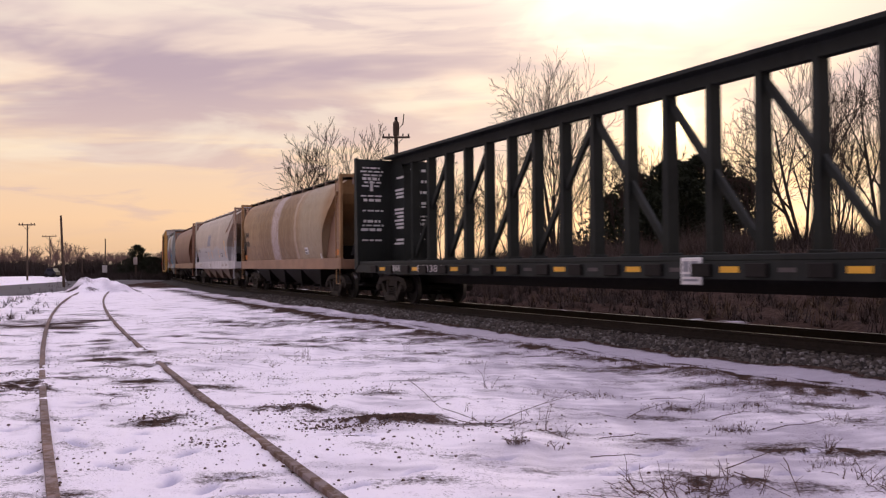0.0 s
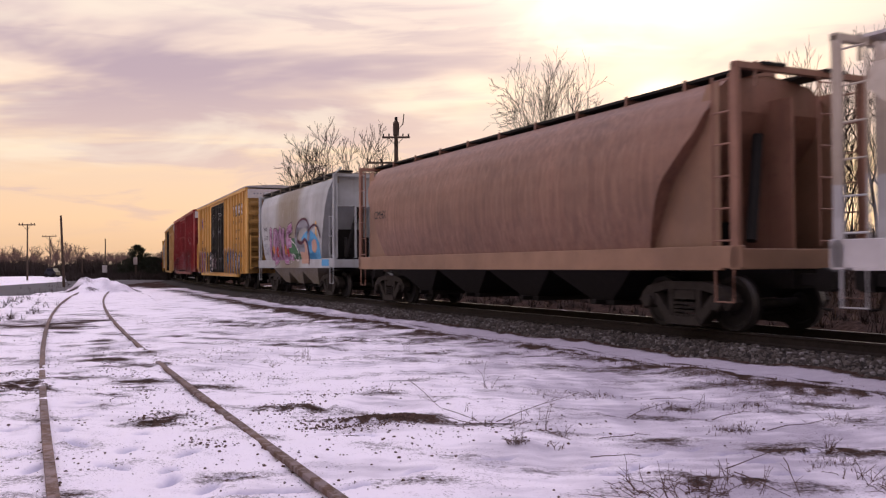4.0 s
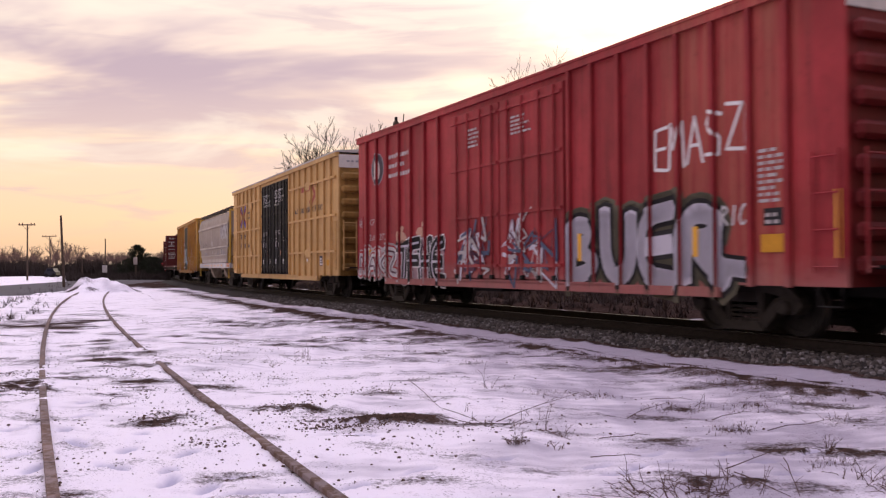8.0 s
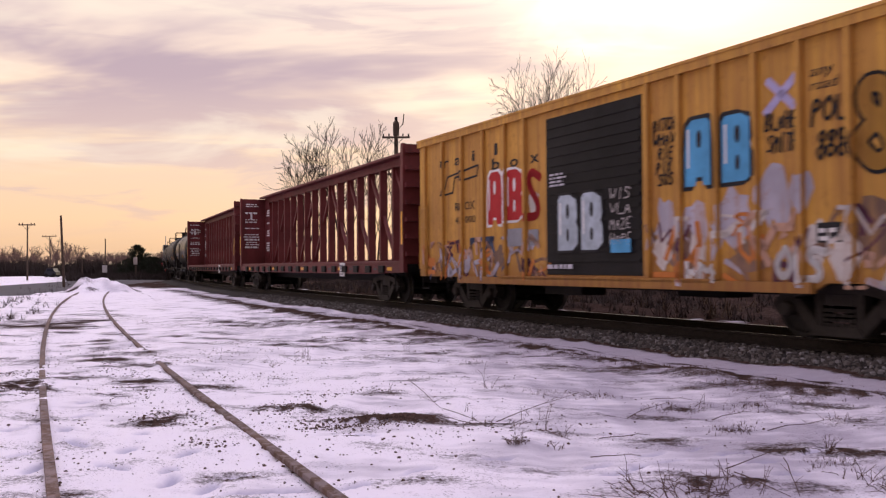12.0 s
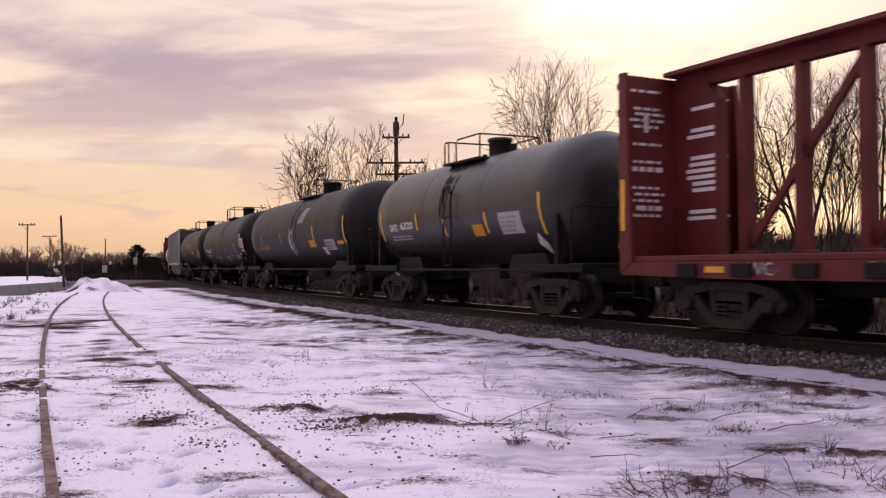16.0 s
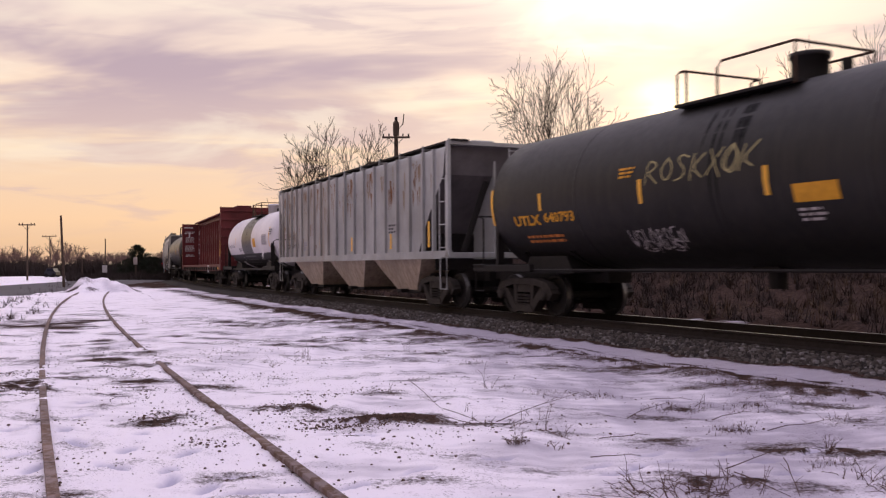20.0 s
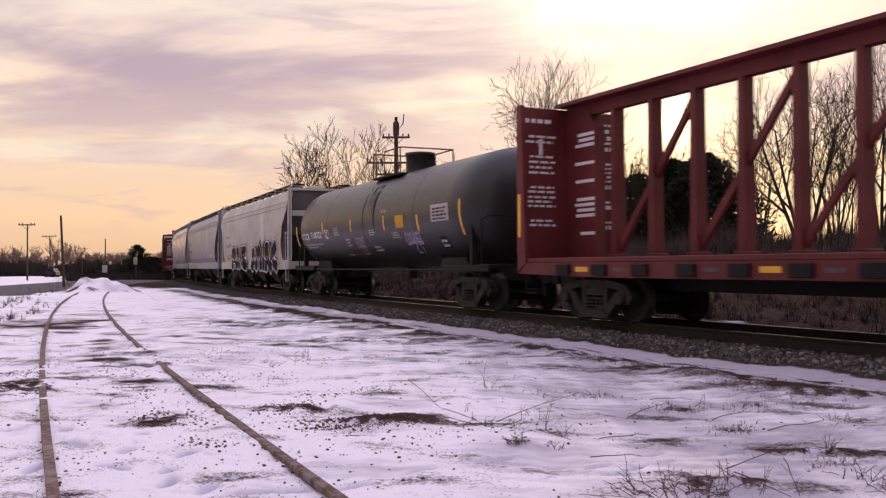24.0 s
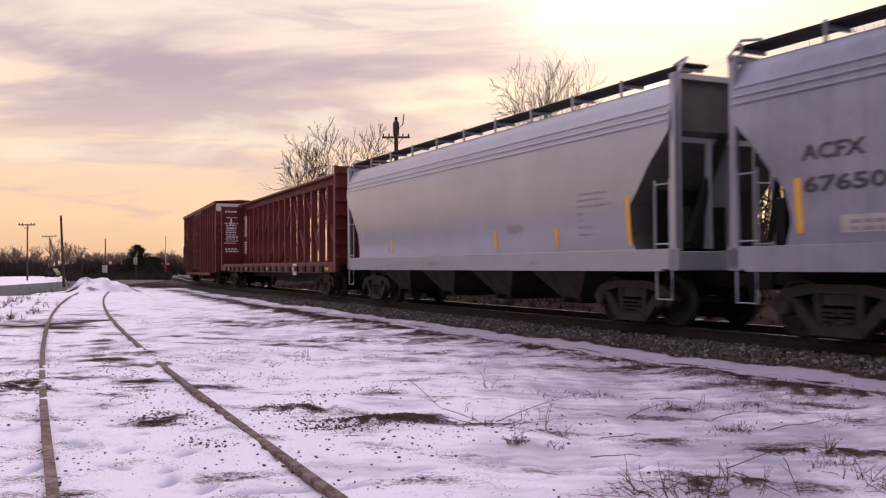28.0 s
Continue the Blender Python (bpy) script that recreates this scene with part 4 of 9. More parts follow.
    # manway, fittings and the railed platform on top
    zt = zc + R
    dm = bmesh.new()
    nn = 20
    ra = [[dm.verts.new((platform + rr * cos(2 * pi * k / nn), rr * sin(2 * pi * k / nn), zz)) for k in range(nn)] for rr, zz in ((dome, zt - 0.12), (dome, zt + dome_h - 0.10), (dome + 0.03, zt + dome_h - 0.10), (dome + 0.03, zt + dome_h - 0.02), (dome * 0.8, zt + dome_h))]
    grid_faces(dm, ra, True)
    dm.faces.new(ra[-1])
    bmesh.ops.recalc_face_normals(dm, faces=dm.faces[:])
    part("manway_dome", dm, mat, car, "", True)
    x0, x1, x2 = rail
    rm = rail_mat or RAILBROWN
    zr = zt + rail_h
    for s in (-1, 1):
        part("top_walkway", boxes((x0 - 0.05, x2, *sorted((s * 0.45, s * 0.95)), zt - 0.17, zt - 0.12)), STEEL_DARK, car)
        part("handrail", tube(bmesh.new(), [(x1, s * 0.9, zt - 0.15), (x1, s * 0.9, zr - 0.10), (x1 + 0.10, s * 0.9, zr), (x2, s * 0.9, zr), (x2, s * 0.9, zt - 0.2)], 0.023, 6), rm, car)
        part("end_hoop", tube(bmesh.new(), [(x0, s * 0.9, zt - 0.15), (x0, s * 0.9, zr - 0.04), (x0 + 0.06, s * 0.9, zr), (x0 + 0.20, s * 0.9, zr), (x0 + 0.24, s * 0.9, zr - 0.06), (x0 + 0.24, s * 0.9, zt - 0.15)], 0.023, 6), rm, car)
    for x in (x0 + 0.2, x2):
        part("cross_rail", tube(bmesh.new(), [(x, -0.9, zr), (x, 0.9, zr)], 0.023, 6), rm, car)
    for x, r, h in ((platform + dome + 0.42, 0.09, 0.22), (platform - dome - 0.55, 0.07, 0.12), (platform - dome - 0.95, 0.05, 0.10)):
        part("valve", tube(bmesh.new(), [(x, 0, zt - 0.05), (x, 0, zt + h)], r, 10), STEEL_DARK, car)
    # dark dribbles where the load has been spilt over the side
    dr = random.Random(int(L * 100))
    runs = []
    for _ in range(6):
        xx, w, low = platform - dome + dr.uniform(-0.75, 0.25), dr.uniform(0.015, 0.05), dr.uniform(1.5, 3.0)
        runs.append([(xx - w, zt - 0.1), (xx + w, zt - 0.1), (xx + w * 0.8 + 0.03, (zt + low) / 2), (xx + w * 0.2, low), (xx - w * 0.6, (zt + low) / 2)])
    tagged(patch(car, runs, side, DRIBBLE, 0.006, "spill_streak"), kind="stuff")
    if side_ladder:
        ladder(car, platform - 0.1, -(R + 0.07), 1.05, zc + R * 0.35, 0.42, rail_mat or STEEL_DARK)
    bt = bmesh.new()
    tube(bt, [(0.4, 0, zc - R - 0.35), (0.4, 0, zc - R + 0.2)], 0.16, 10)
    box(bt, 0.1, 0.7, -0.3, 0.3, zc - R - 0.05, zc - R + 0.05)
    part("bottom_outlet", bt, STEEL_DARK, car)
    if band:
        for x0, x1, bmx in band:
            bb = bmesh.new()
            ra = [[bb.verts.new((x, (R + 0.006) * cos(2 * pi * k / 40), zc + (R + 0.006) * sin(2 * pi * k / 40))) for k in range(40)] for x in (x0, x1)]
            grid_faces(bb, ra, True)
            bmesh.ops.recalc_face_normals(bb, faces=bb.faces[:])
            part("paint_band", bb, bmx, car, "", True)
    add_trucks(car, (-hl + 1.75, hl - 1.75))
    add_couplers(car, L)
    return car, side, L


# -- centre-beam flat cars --
def centerbeam(name, label, front, rear, mat, H=4.66, seed=0, notice=True, placard=5.6, marks=4):
    car, L = start_car(name, label, front, rear, "centre-beam flat car")
    hl = L / 2
    rng = random.Random(seed)
    deck = 1.28
    part("deck", bbox(-hl, hl, -1.36, 1.36, deck - 0.10, deck), mat, car)
    for s in (-1, 1):
        part("side_sill", prism([(-hl, deck - 0.34), (-hl + 3, deck - 0.40), (hl - 3, deck - 0.40), (hl, deck - 0.34), (hl, deck - 0.1), (-hl, deck - 0.1)], *sorted((s * 1.28, s * 1.40))), mat, car)
    part("centre_sill", boxes((-hl + 0.1, hl - 0.1, -0.32, 0.32, 0.62, deck - 0.1)), STEEL_DARK, car)
    for e in (-1, 1):
        b = part("bulkhead", boxes((*sorted((e * hl, e * (hl - 0.07))), -1.40, 1.40, deck, H)), mat, car)
        xo0, xo1 = sorted((e * hl, e * (hl + 0.14)))
        for k in range(7):
            zz = deck + 0.2 + (H - deck - 0.4) * k / 6
            part("bulkhead_rib", boxes((xo0, xo1, -1.36, 1.36, zz - 0.06, zz + 0.06)), mat, b)
        for s in (-1, 1):
            xi0, xi1 = sorted((e * (hl - 0.07), e * (hl - 0.30)))
            part("bulkhead_post", prism([(e * (hl + 0.02), deck - 0.3), (e * (hl + 0.02), H + 0.02), (e * (hl - 0.16), H + 0.02), (e * (hl - 0.30), deck - 0.1)], *sorted((s * 1.33, s * 1.42))), mat, b)
            stirrup(car, e * (hl - 0.5), s * 1.38, STEEL_DARK, 1.0)
        # a wider web plate where the beam meets the bulkhead
        part("end_web", prism([(e * (hl - 0.07), deck), (e * (hl - 1.15), deck), (e * (hl - 1.15), H - 0.5), (e * (hl - 0.9), H - 0.14), (e * (hl - 0.07), H - 0.14)], -0.13, 0.13), mat, car)
        if notice:
            xs = e * (hl - 0.075)
            bars = bmesh.new()
            for y0, y1 in ((-1.25, -0.42), (0.42, 1.25)):
                z = H - 0.25
                while z > deck + 0.7:
                    h = rng.choice((0.05, 0.05, 0.09))
                    a = y0 + rng.uniform(0, 0.15)
                    stop = y1 - rng.uniform(0, 0.15)
                    while a < stop:
                        w = min(rng.uniform(0.08, 0.25), stop - a)
                        xx = sorted((xs, xs - e * 0.006))
                        box(bars, xx[0], xx[1], a, a + w, z - h, z)
                        a += w + 0.05
                    z -= h + rng.choice((0.05, 0.07, 0.28))
                box(bars, *sorted((xs, xs - e * 0.006)), (y0 + y1) / 2 - 0.06, (y0 + y1) / 2 + 0.04, H - 1.05, H - 0.7)
            tagged(part("notice_lettering", bars, WHITE, b), kind="stuff")
            wb = bmesh.new()
            z = H - 0.6
            while z > deck + 0.5:
                a = e * (hl - 1.1)
                x0, x1 = sorted((a, e * (hl - 0.35 - rng.uniform(0, 0.25))))
                box(wb, x0, x1, -0.136, -0.13, z - 0.07, z)
                z -= rng.choice((0.12, 0.12, 0.12, 0.4))
            tagged(part("notice_lettering", wb, WHITE, car), kind="stuff")
    # the beam: top chord, uprights in pairs, long diagonals leaning to the middle
    part("top_chord", bbox(-hl + 0.05, hl - 0.05, -0.42, 0.42, H + 0.02, H + 0.11), mat, car)
    part("chord_web", boxes((-hl + 0.05, hl - 0.05, -0.10, 0.10, H - 0.22, H + 0.02)), mat, car)
    n = 16
    x0, pitch = -hl + 1.75, (L - 3.5) / n
    um = mesh_of(prism([(-0.095, deck), (0.095, deck), (0.065, H - 0.2), (-0.065, H - 0.2)], -0.13, 0.13), "upright", mat)
    fm = mesh_of(bbox(-0.13, 0.13, -0.20, 0.20, deck, deck + 0.07), "upright_foot", mat)
    for k in range(n + 1):
        u = share("upright", um, car, pose(x0 + k * pitch, 0, 0))
        share("upright_foot", fm, u)
    for k in range(0, n, 2):
        xa, xb = x0 + k * pitch, x0 + (k + 2) * pitch
        if xa + xb > 0.1:
            xa, xb = xb, xa
        for y in (0.0,):
            d = Vector((xb - xa, 0, H - 0.3 - deck - 0.1)).normalized()
            nx, nz = -d.z * 0.07, d.x * 0.07
            part("diagonal", prism([(xa - nx, deck + 0.1 - nz), (xb - nx, H - 0.3 - nz), (xb + nx, H - 0.3 + nz), (xa + nx, deck + 0.1 + nz)], y - 0.05, y + 0.05), mat, car)
    side = lambda x, z: 1.40
    for k in range(n + 1):
        xx = x0 + k * pitch
        part("winch", bbox(xx - 0.22, xx + 0.22, -1.47, -1.40, deck - 0.36, deck - 0.14), STEEL_DARK, car)
        if k % marks == 0:
            patch(car, [rect(xx + 0.40, deck - 0.29, 0.42, 0.10)], side, YELLOW, 0.008, "reflector_strip")
        elif k % 2:
            patch(car, [rect(xx + 0.4, deck - 0.28, 0.34, 0.07)], side, DULLPATCH, 0.008, "stencil_patch")
    part("placard", bbox(placard, placard + 0.50, -1.45, -1.41, deck - 0.50, deck - 0.04), WHITE, car, "white square inspection placard")
    patch(car, [rect(placard + 0.06, deck - 0.28, 0.16, 0.18), rect(placard + 0.26, deck - 0.28, 0.18, 0.18), rect(placard + 0.06, deck - 0.44, 0.38, 0.04), rect(placard + 0.06, deck - 0.36, 0.38, 0.04)], lambda x, z: 1.45, GREYPATCH, 0.006, "placard_print")
    add_trucks(car, (-hl + 2.35, hl - 2.35))
    add_couplers(car, L)
    return car, side, L

# ---- the train, from its head to its end ----
BARREL = [(1.40, 1.38), (1.50, 1.75), (1.58, 2.2), (1.60, 2.65), (1.56, 3.1), (1.43, 3.6), (1.22, 3.98), (0.95, 4.20), (0.0, 4.34)]
FLATTER = [(1.44, 1.38), (1.50, 1.7), (1.53, 2.2), (1.54, 2.8), (1.53, 3.3), (1.50, 3.6), (1.47, 3.85), (1.36, 4.15), (1.25, 4.30), (0.0, 4.42)]
AEXSIDE = [(1.36, 1.38), (1.46, 1.62), (1.48, 2.3), (1.53, 2.9), (1.53, 3.55), (1.48, 3.95), (1.36, 4.24), (0.0, 4.40)]

TAN = paint("tan_hopper_paint", (0.29, 0.16, 0.066), (0.12, 0.065, 0.03), 0.4, 0.75, washes=((-8, 8, 0.0, (0.43, 0.31, 0.19), 0.55, 0.10), (-4.5, 3.6, 0.0, (0.17, 0.085, 0.028), 0.85, 0.16), (-8, 8, 0.0, (0.10, 0.055, 0.028), 0.6, 0.08), (-1.15, 0.45, 0.0, (0.56, 0.48, 0.50), 0.95, 0.14), (3.0, 3.5, 0.06, (0.60, 0.50, 0.42), 0.7, 0.3), (3.2, 7.4, 0.0, (0.42, 0.37, 0.27), 0.9, 0.35)))
OFFWHITE = paint("offwhite_hopper_paint", (0.43, 0.365, 0.30), (0.22, 0.15, 0.10), 0.35, 0.5, washes=((-8, 8, 0.0, (0.33, 0.24, 0.17), 0.6, 0.10), (-8, 8, 0.0, (0.52, 0.46, 0.41), 0.6, 0.08), (5.4, 8.2, -0.6, (0.24, 0.085, 0.035), 0.8, 0.16)), lows=((2.30, 0.06, 1.7, (0.42, 0.42, 0.44), 0.8), (1.75, 0.05, 0.7, (0.50, 0.49, 0.50), 0.7)))
RUSTBROWN = paint("rust_brown_hopper_paint", (0.25, 0.122, 0.08), (0.12, 0.065, 0.05), 0.5, 0.5, washes=((-9, 9, 0.0, (0.36, 0.21, 0.15), 0.5, 0.14), (-9, 9, 0.0, (0.11, 0.052, 0.038), 0.6, 0.12)))
PALEGREY = paint("pale_grey_hopper_paint", (0.40, 0.42, 0.43), (0.24, 0.19, 0.13), 0.25, 0.25, washes=((-2.6, 2.4, 0.0, (0.19, 0.135, 0.065), 0.9, 0.32), (-2.2, 2.2, 0.0, (0.15, 0.105, 0.05), 0.85, 0.22), (-1.6, 1.8, 0.0, (0.15, 0.105, 0.05), 0.8, 0.12), (-6, 6, 0.0, (0.30, 0.28, 0.25), 0.3, 0.10)))
TTXYELLOW = paint("yellow_boxcar_paint", (0.64, 0.36, 0.095), (0.26, 0.125, 0.045), 0.35, 0.6, fade=0.16, spec=0.3, washes=((-9, 9, 0.0, (0.42, 0.22, 0.07), 0.35, 0.12),))
TTXYELLOW2 = paint("dull_yellow_boxcar_paint", (0.55, 0.335, 0.125), (0.24, 0.125, 0.05), 0.4, 0.6, fade=0.16, spec=0.3, washes=((-9, 9, 0.0, (0.36, 0.20, 0.08), 0.35, 0.12),))
BLACKDOOR = paint("black_door_paint", (0.0075, 0.0072, 0.008), (0.030, 0.027, 0.027), 0.3, 0.3, rough=0.55, spec=0.16)
CPRED = paint("red_boxcar_paint", (0.335, 0.024, 0.032), (0.09, 0.014, 0.014), 0.35, 0.6, fade=0.27, spec=0.3, washes=((-10, 10, 0.0, (0.15, 0.014, 0.017), 0.45, 0.12), (5.4, 9.2, 0.0, (0.46, 0.19, 0.11), 0.4, 0.12)), lows=((1.0, 0.3, 1.0, (0.36, 0.20, 0.18), 0.5),))
# end walls take a darker, more streaked paint than the sides
ENDYELLOW = paint("dark_yellow_end_paint", (0.30, 0.165, 0.045), (0.05, 0.032, 0.020), 0.6, 0.8, fade=0.3, spec=0.2, washes=((-10, 10, 0.0, (0.09, 0.055, 0.028), 0.8, 0.2),))
ENDRED = paint("dark_red_end_paint", (0.17, 0.014, 0.016), (0.03, 0.012, 0.011), 0.6, 0.8, fade=0.3, spec=0.2, washes=((-10, 10, 0.0, (0.045, 0.012, 0.011), 0.7, 0.2),))
TAUPE = paint("taupe_grey_hopper_paint", (0.33, 0.275, 0.235), (0.12, 0.09, 0.075), 0.3, 0.65, washes=((-9, 9, 0.0, (0.14, 0.105, 0.085), 0.75, 0.14), (-9, 9, 0.0, (0.42, 0.35, 0.30), 0.4, 0.08)), lows=((1.80, 0.03, 0.05, (0.47, 0.385, 0.31), 0.55),))
RAILYELLOW = paint("old_yellow_boxcar_paint", (0.62, 0.335, 0.055), (0.18, 0.07, 0.028), 0.5, 0.65, fade=0.2, spec=0.3, washes=((-10, 10, 0.0, (0.28, 0.115, 0.035), 0.7, 0.10), (-10, 10, 0.0, (0.48, 0.22, 0.05), 0.5, 0.14)), lows=((1.05, 0.35, 0.9, (0.19, 0.07, 0.03), 0.6),))
CBRED = paint("oxide_red_paint", (0.118, 0.017, 0.018), (0.045, 0.014, 0.013), 0.4, 0.5, spec=0.3)
CBGREEN = paint("near_black_green_paint", (0.013, 0.016, 0.015), (0.04, 0.036, 0.033), 0.3, 0.3, rough=0.65, spec=0.25)
TANKBLACK = paint("black_tank_paint", (0.0085, 0.0078, 0.0082), (0.024, 0.020, 0.017), 0.4, 0.5, rough=0.5, spec=0.26, washes=((-8, 8, 0.0, (0.026, 0.022, 0.019), 0.6, 0.12),))
TANKGREY = paint("dusty_black_tank_paint", (0.018, 0.0165, 0.017), (0.034, 0.028, 0.024), 0.35, 0.45, rough=0.36, spec=0.5, washes=((-8, 8, 0.0, (0.035, 0.030, 0.026), 0.5, 0.14),))
TANKWHITE = paint("white_tank_paint", (0.70, 0.66, 0.69), (0.30, 0.25, 0.24), 0.25, 0.25, rough=0.4, fade=0.08)
RIBGREY = paint("grey_ribbed_hopper_paint", (0.345, 0.35, 0.345), (0.22, 0.17, 0.12), 0.2, 0.3, washes=((-9, 0, 0.0, (0.27, 0.185, 0.11), 0.5, 0.10), (-9, 9, 0.0, (0.27, 0.26, 0.245), 0.4, 0.10)))
PALEBAY = paint("pale_tan_hopper_bay", (0.47, 0.385, 0.30), (0.17, 0.10, 0.06), 0.6, 0.6, washes=((-9, 9, 0.0, (0.24, 0.165, 0.11), 0.6, 0.12),))
BROWNBAY = paint("brown_hopper_bay", (0.17, 0.11, 0.078), (0.05, 0.033, 0.026), 0.6, 0.6)
LAVGREY = paint("blue_grey_hopper_paint", (0.26, 0.265, 0.33), (0.13, 0.11, 0.11), 0.25, 0.35, rough=0.36, bumpy=0.03, metal=0.25, washes=((-9, 9, 0.0, (0.185, 0.185, 0.235), 0.45, 0.10),))
CLEANGREY = paint("clean_pale_grey_paint", (0.36, 0.365, 0.42), (0.27, 0.26, 0.28), 0.0, 0.2, rough=0.24, fade=0.06, bumpy=0.0, metal=0.22)
CREAMGREY = paint("cream_grey_hopper_paint", (0.48, 0.455, 0.405), (0.25, 0.19, 0.14), 0.25, 0.4, washes=((-9, 9, 0.0, (0.35, 0.31, 0.26), 0.4, 0.12),))
PALEPANEL = plain("pale_end_panel", (0.55, 0.51, 0.50), 0.6, 0.15, 4)
SILLPALE = paint("pale_sill_paint", (0.52, 0.49, 0.50), (0.25, 0.2, 0.18), 0.3, 0.3)
PINKSILL = paint("pinkish_sill_paint", (0.285, 0.16, 0.098), (0.2, 0.12, 0.1), 0.3, 0.3)
YELLADDER = paint("yellow_ladder_paint", (0.55, 0.33, 0.04), (0.2, 0.12, 0.05), 0.3, 0.3)
PALESTREAK = plain("washed_pale_streak", (0.52, 0.43, 0.38), 0.7, 0.15, 3.0, 0, 0.05)
RUST = plain("rust_stain", (0.19, 0.095, 0.045), 0.9, 0.45, 5.0, 0, 0.1)
BROWNSTREAK = plain("brown_streak", (0.25, 0.185, 0.13), 0.8, 0.3, 2.0, 0, 0.05)
SILVER = plain("silver_spray", (0.52, 0.50, 0.58), 0.5, 0.15, 3.0, 0, 0.03)
GREENHAZE = plain("green_overspray", (0.11, 0.10, 0.07), 0.8, 0.4, 3.0, 0, 0.03)
PINK = plain("pink_spray", (0.37, 0.15, 0.29), 0.6, 0.3, 2.5, 0, 0.03)
SPRAYBLUE = plain("blue_spray", (0.09, 0.33, 0.58), 0.6, 0.25, 2.5, 0, 0.03)
SPRAYRED = plain("red_spray", (0.42, 0.025, 0.03), 0.6, 0.25, 3.0, 0, 0.03)
SPRAYGREEN = plain("green_spray", (0.05, 0.15, 0.07), 0.6, 0.3, 2.5, 0, 0.03)
SKIN_TONE = plain("peach_spray", (0.50, 0.30, 0.22), 0.6, 0.2, 2.5, 0, 0.03)
SLATE = plain("slate_blue_spray", (0.085, 0.10, 0.16), 0.6, 0.35, 2.0, 0, 0.03)
PLUM = plain("plum_spray", (0.10, 0.035, 0.06), 0.6, 0.35, 2.5, 0, 0.03)
LOGOBLUE = plain("blue_stripe", (0.08, 0.12, 0.42), 0.6, 0.2, 4.0, 0, 0.03)
LOGORED = plain("maroon_stripe", (0.24, 0.035, 0.05), 0.6, 0.25, 4.0, 0, 0.03)
DULLWHITE = plain("faded_white_lettering", (0.46, 0.42, 0.42), 0.7, 0.2, 7.0, 0, 0.03)
DARKGREY = plain("dark_grey_lettering", (0.07, 0.065, 0.075), 0.7, 0.3, 9.0, 0, 0.03)
YELPAINT = plain("yellow_stencil", (0.62, 0.30, 0.03), 0.6, 0.2, 8.0, 0, 0.03)
ORANGE = plain("orange_patch", (0.55, 0.19, 0.05), 0.6, 0.2, 6.0, 0, 0.03)


OLDSPRAY = paint("worn_violet_grey_spray", (0.40, 0.37, 0.45), (0.36, 0.17, 0.05), 0.9, 0.9, fade=0.3)
OLDWHITE = paint("worn_white_spray", (0.55, 0.50, 0.48), (0.30, 0.14, 0.06), 0.8, 0.8, fade=0.3)
OLDBROWN = paint("worn_brown_spray", (0.17, 0.09, 0.06), (0.42, 0.22, 0.06), 0.8, 0.9, fade=0.4)
# bays of the long smooth hoppers, much darker than their shells
DARKBAY = plain("dark_hopper_bay", (0.045, 0.038, 0.036), 0.8, 0.5, 3.0)


def info_plate(car, x, z, w, h, side, ground=None, ink=None, rows=3):
    """A small framed data panel with bars for its print."""
    patch(car, [rect(x, z, w, h)], side, ground or WHITE, 0.010, "data_panel")
    rng = random.Random(int(x * 100) + int(z * 10))
    patch(car, text_bars(rng, x + w * 0.1, z + h * 0.1, w * 0.8, h * 0.8, rows), side, ink or BLACK, 0.014, "panel_print")


def small_print(car, x, z, w, h, rows, side, mat, seed=0):
    patch(car, text_bars(random.Random(seed), x, z, w, h, rows), side, mat, 0.010, "small_print")["kind"] = "stuff"


def junk_spray(car, seed, x0, x1, z0, z1, posts, mats, n):
    """A muddle of old overlapping tags."""
    rng = random.Random(seed)
    for k, mt in enumerate(mats):
        polys = []
        for _ in range(n):
            x, z = rng.uniform(x0, x1), rng.uniform(z0, z1)
            pts = [(x, z)]
            for _ in range(rng.randint(2, 4)):
                pts.append((pts[-1][0] + rng.uniform(-0.3, 0.35), min(z1, max(z0, pts[-1][1] + rng.uniform(-0.4, 0.4)))))
            polys += stroke_polys(pts, rng.uniform(0.03, 0.13))
        tagged(ribbed_patch(car, polys, posts, mt, 0.005 + 0.003 * k, name="old_tag"), kind="stuff")


def on_ribs(posts):
    """Lays shapes on a ribbed side."""
    return lambda own, polys, mt, lay, nm: ribbed_patch(own, polys, posts, mt, lay, name=nm)


def strips(car, rects, posts, mat, off):
    """Upright reflectors, each a piece of its own."""
    for r in rects:
        ribbed_patch(car, [r], posts, mat, off, name="reflector_strip")


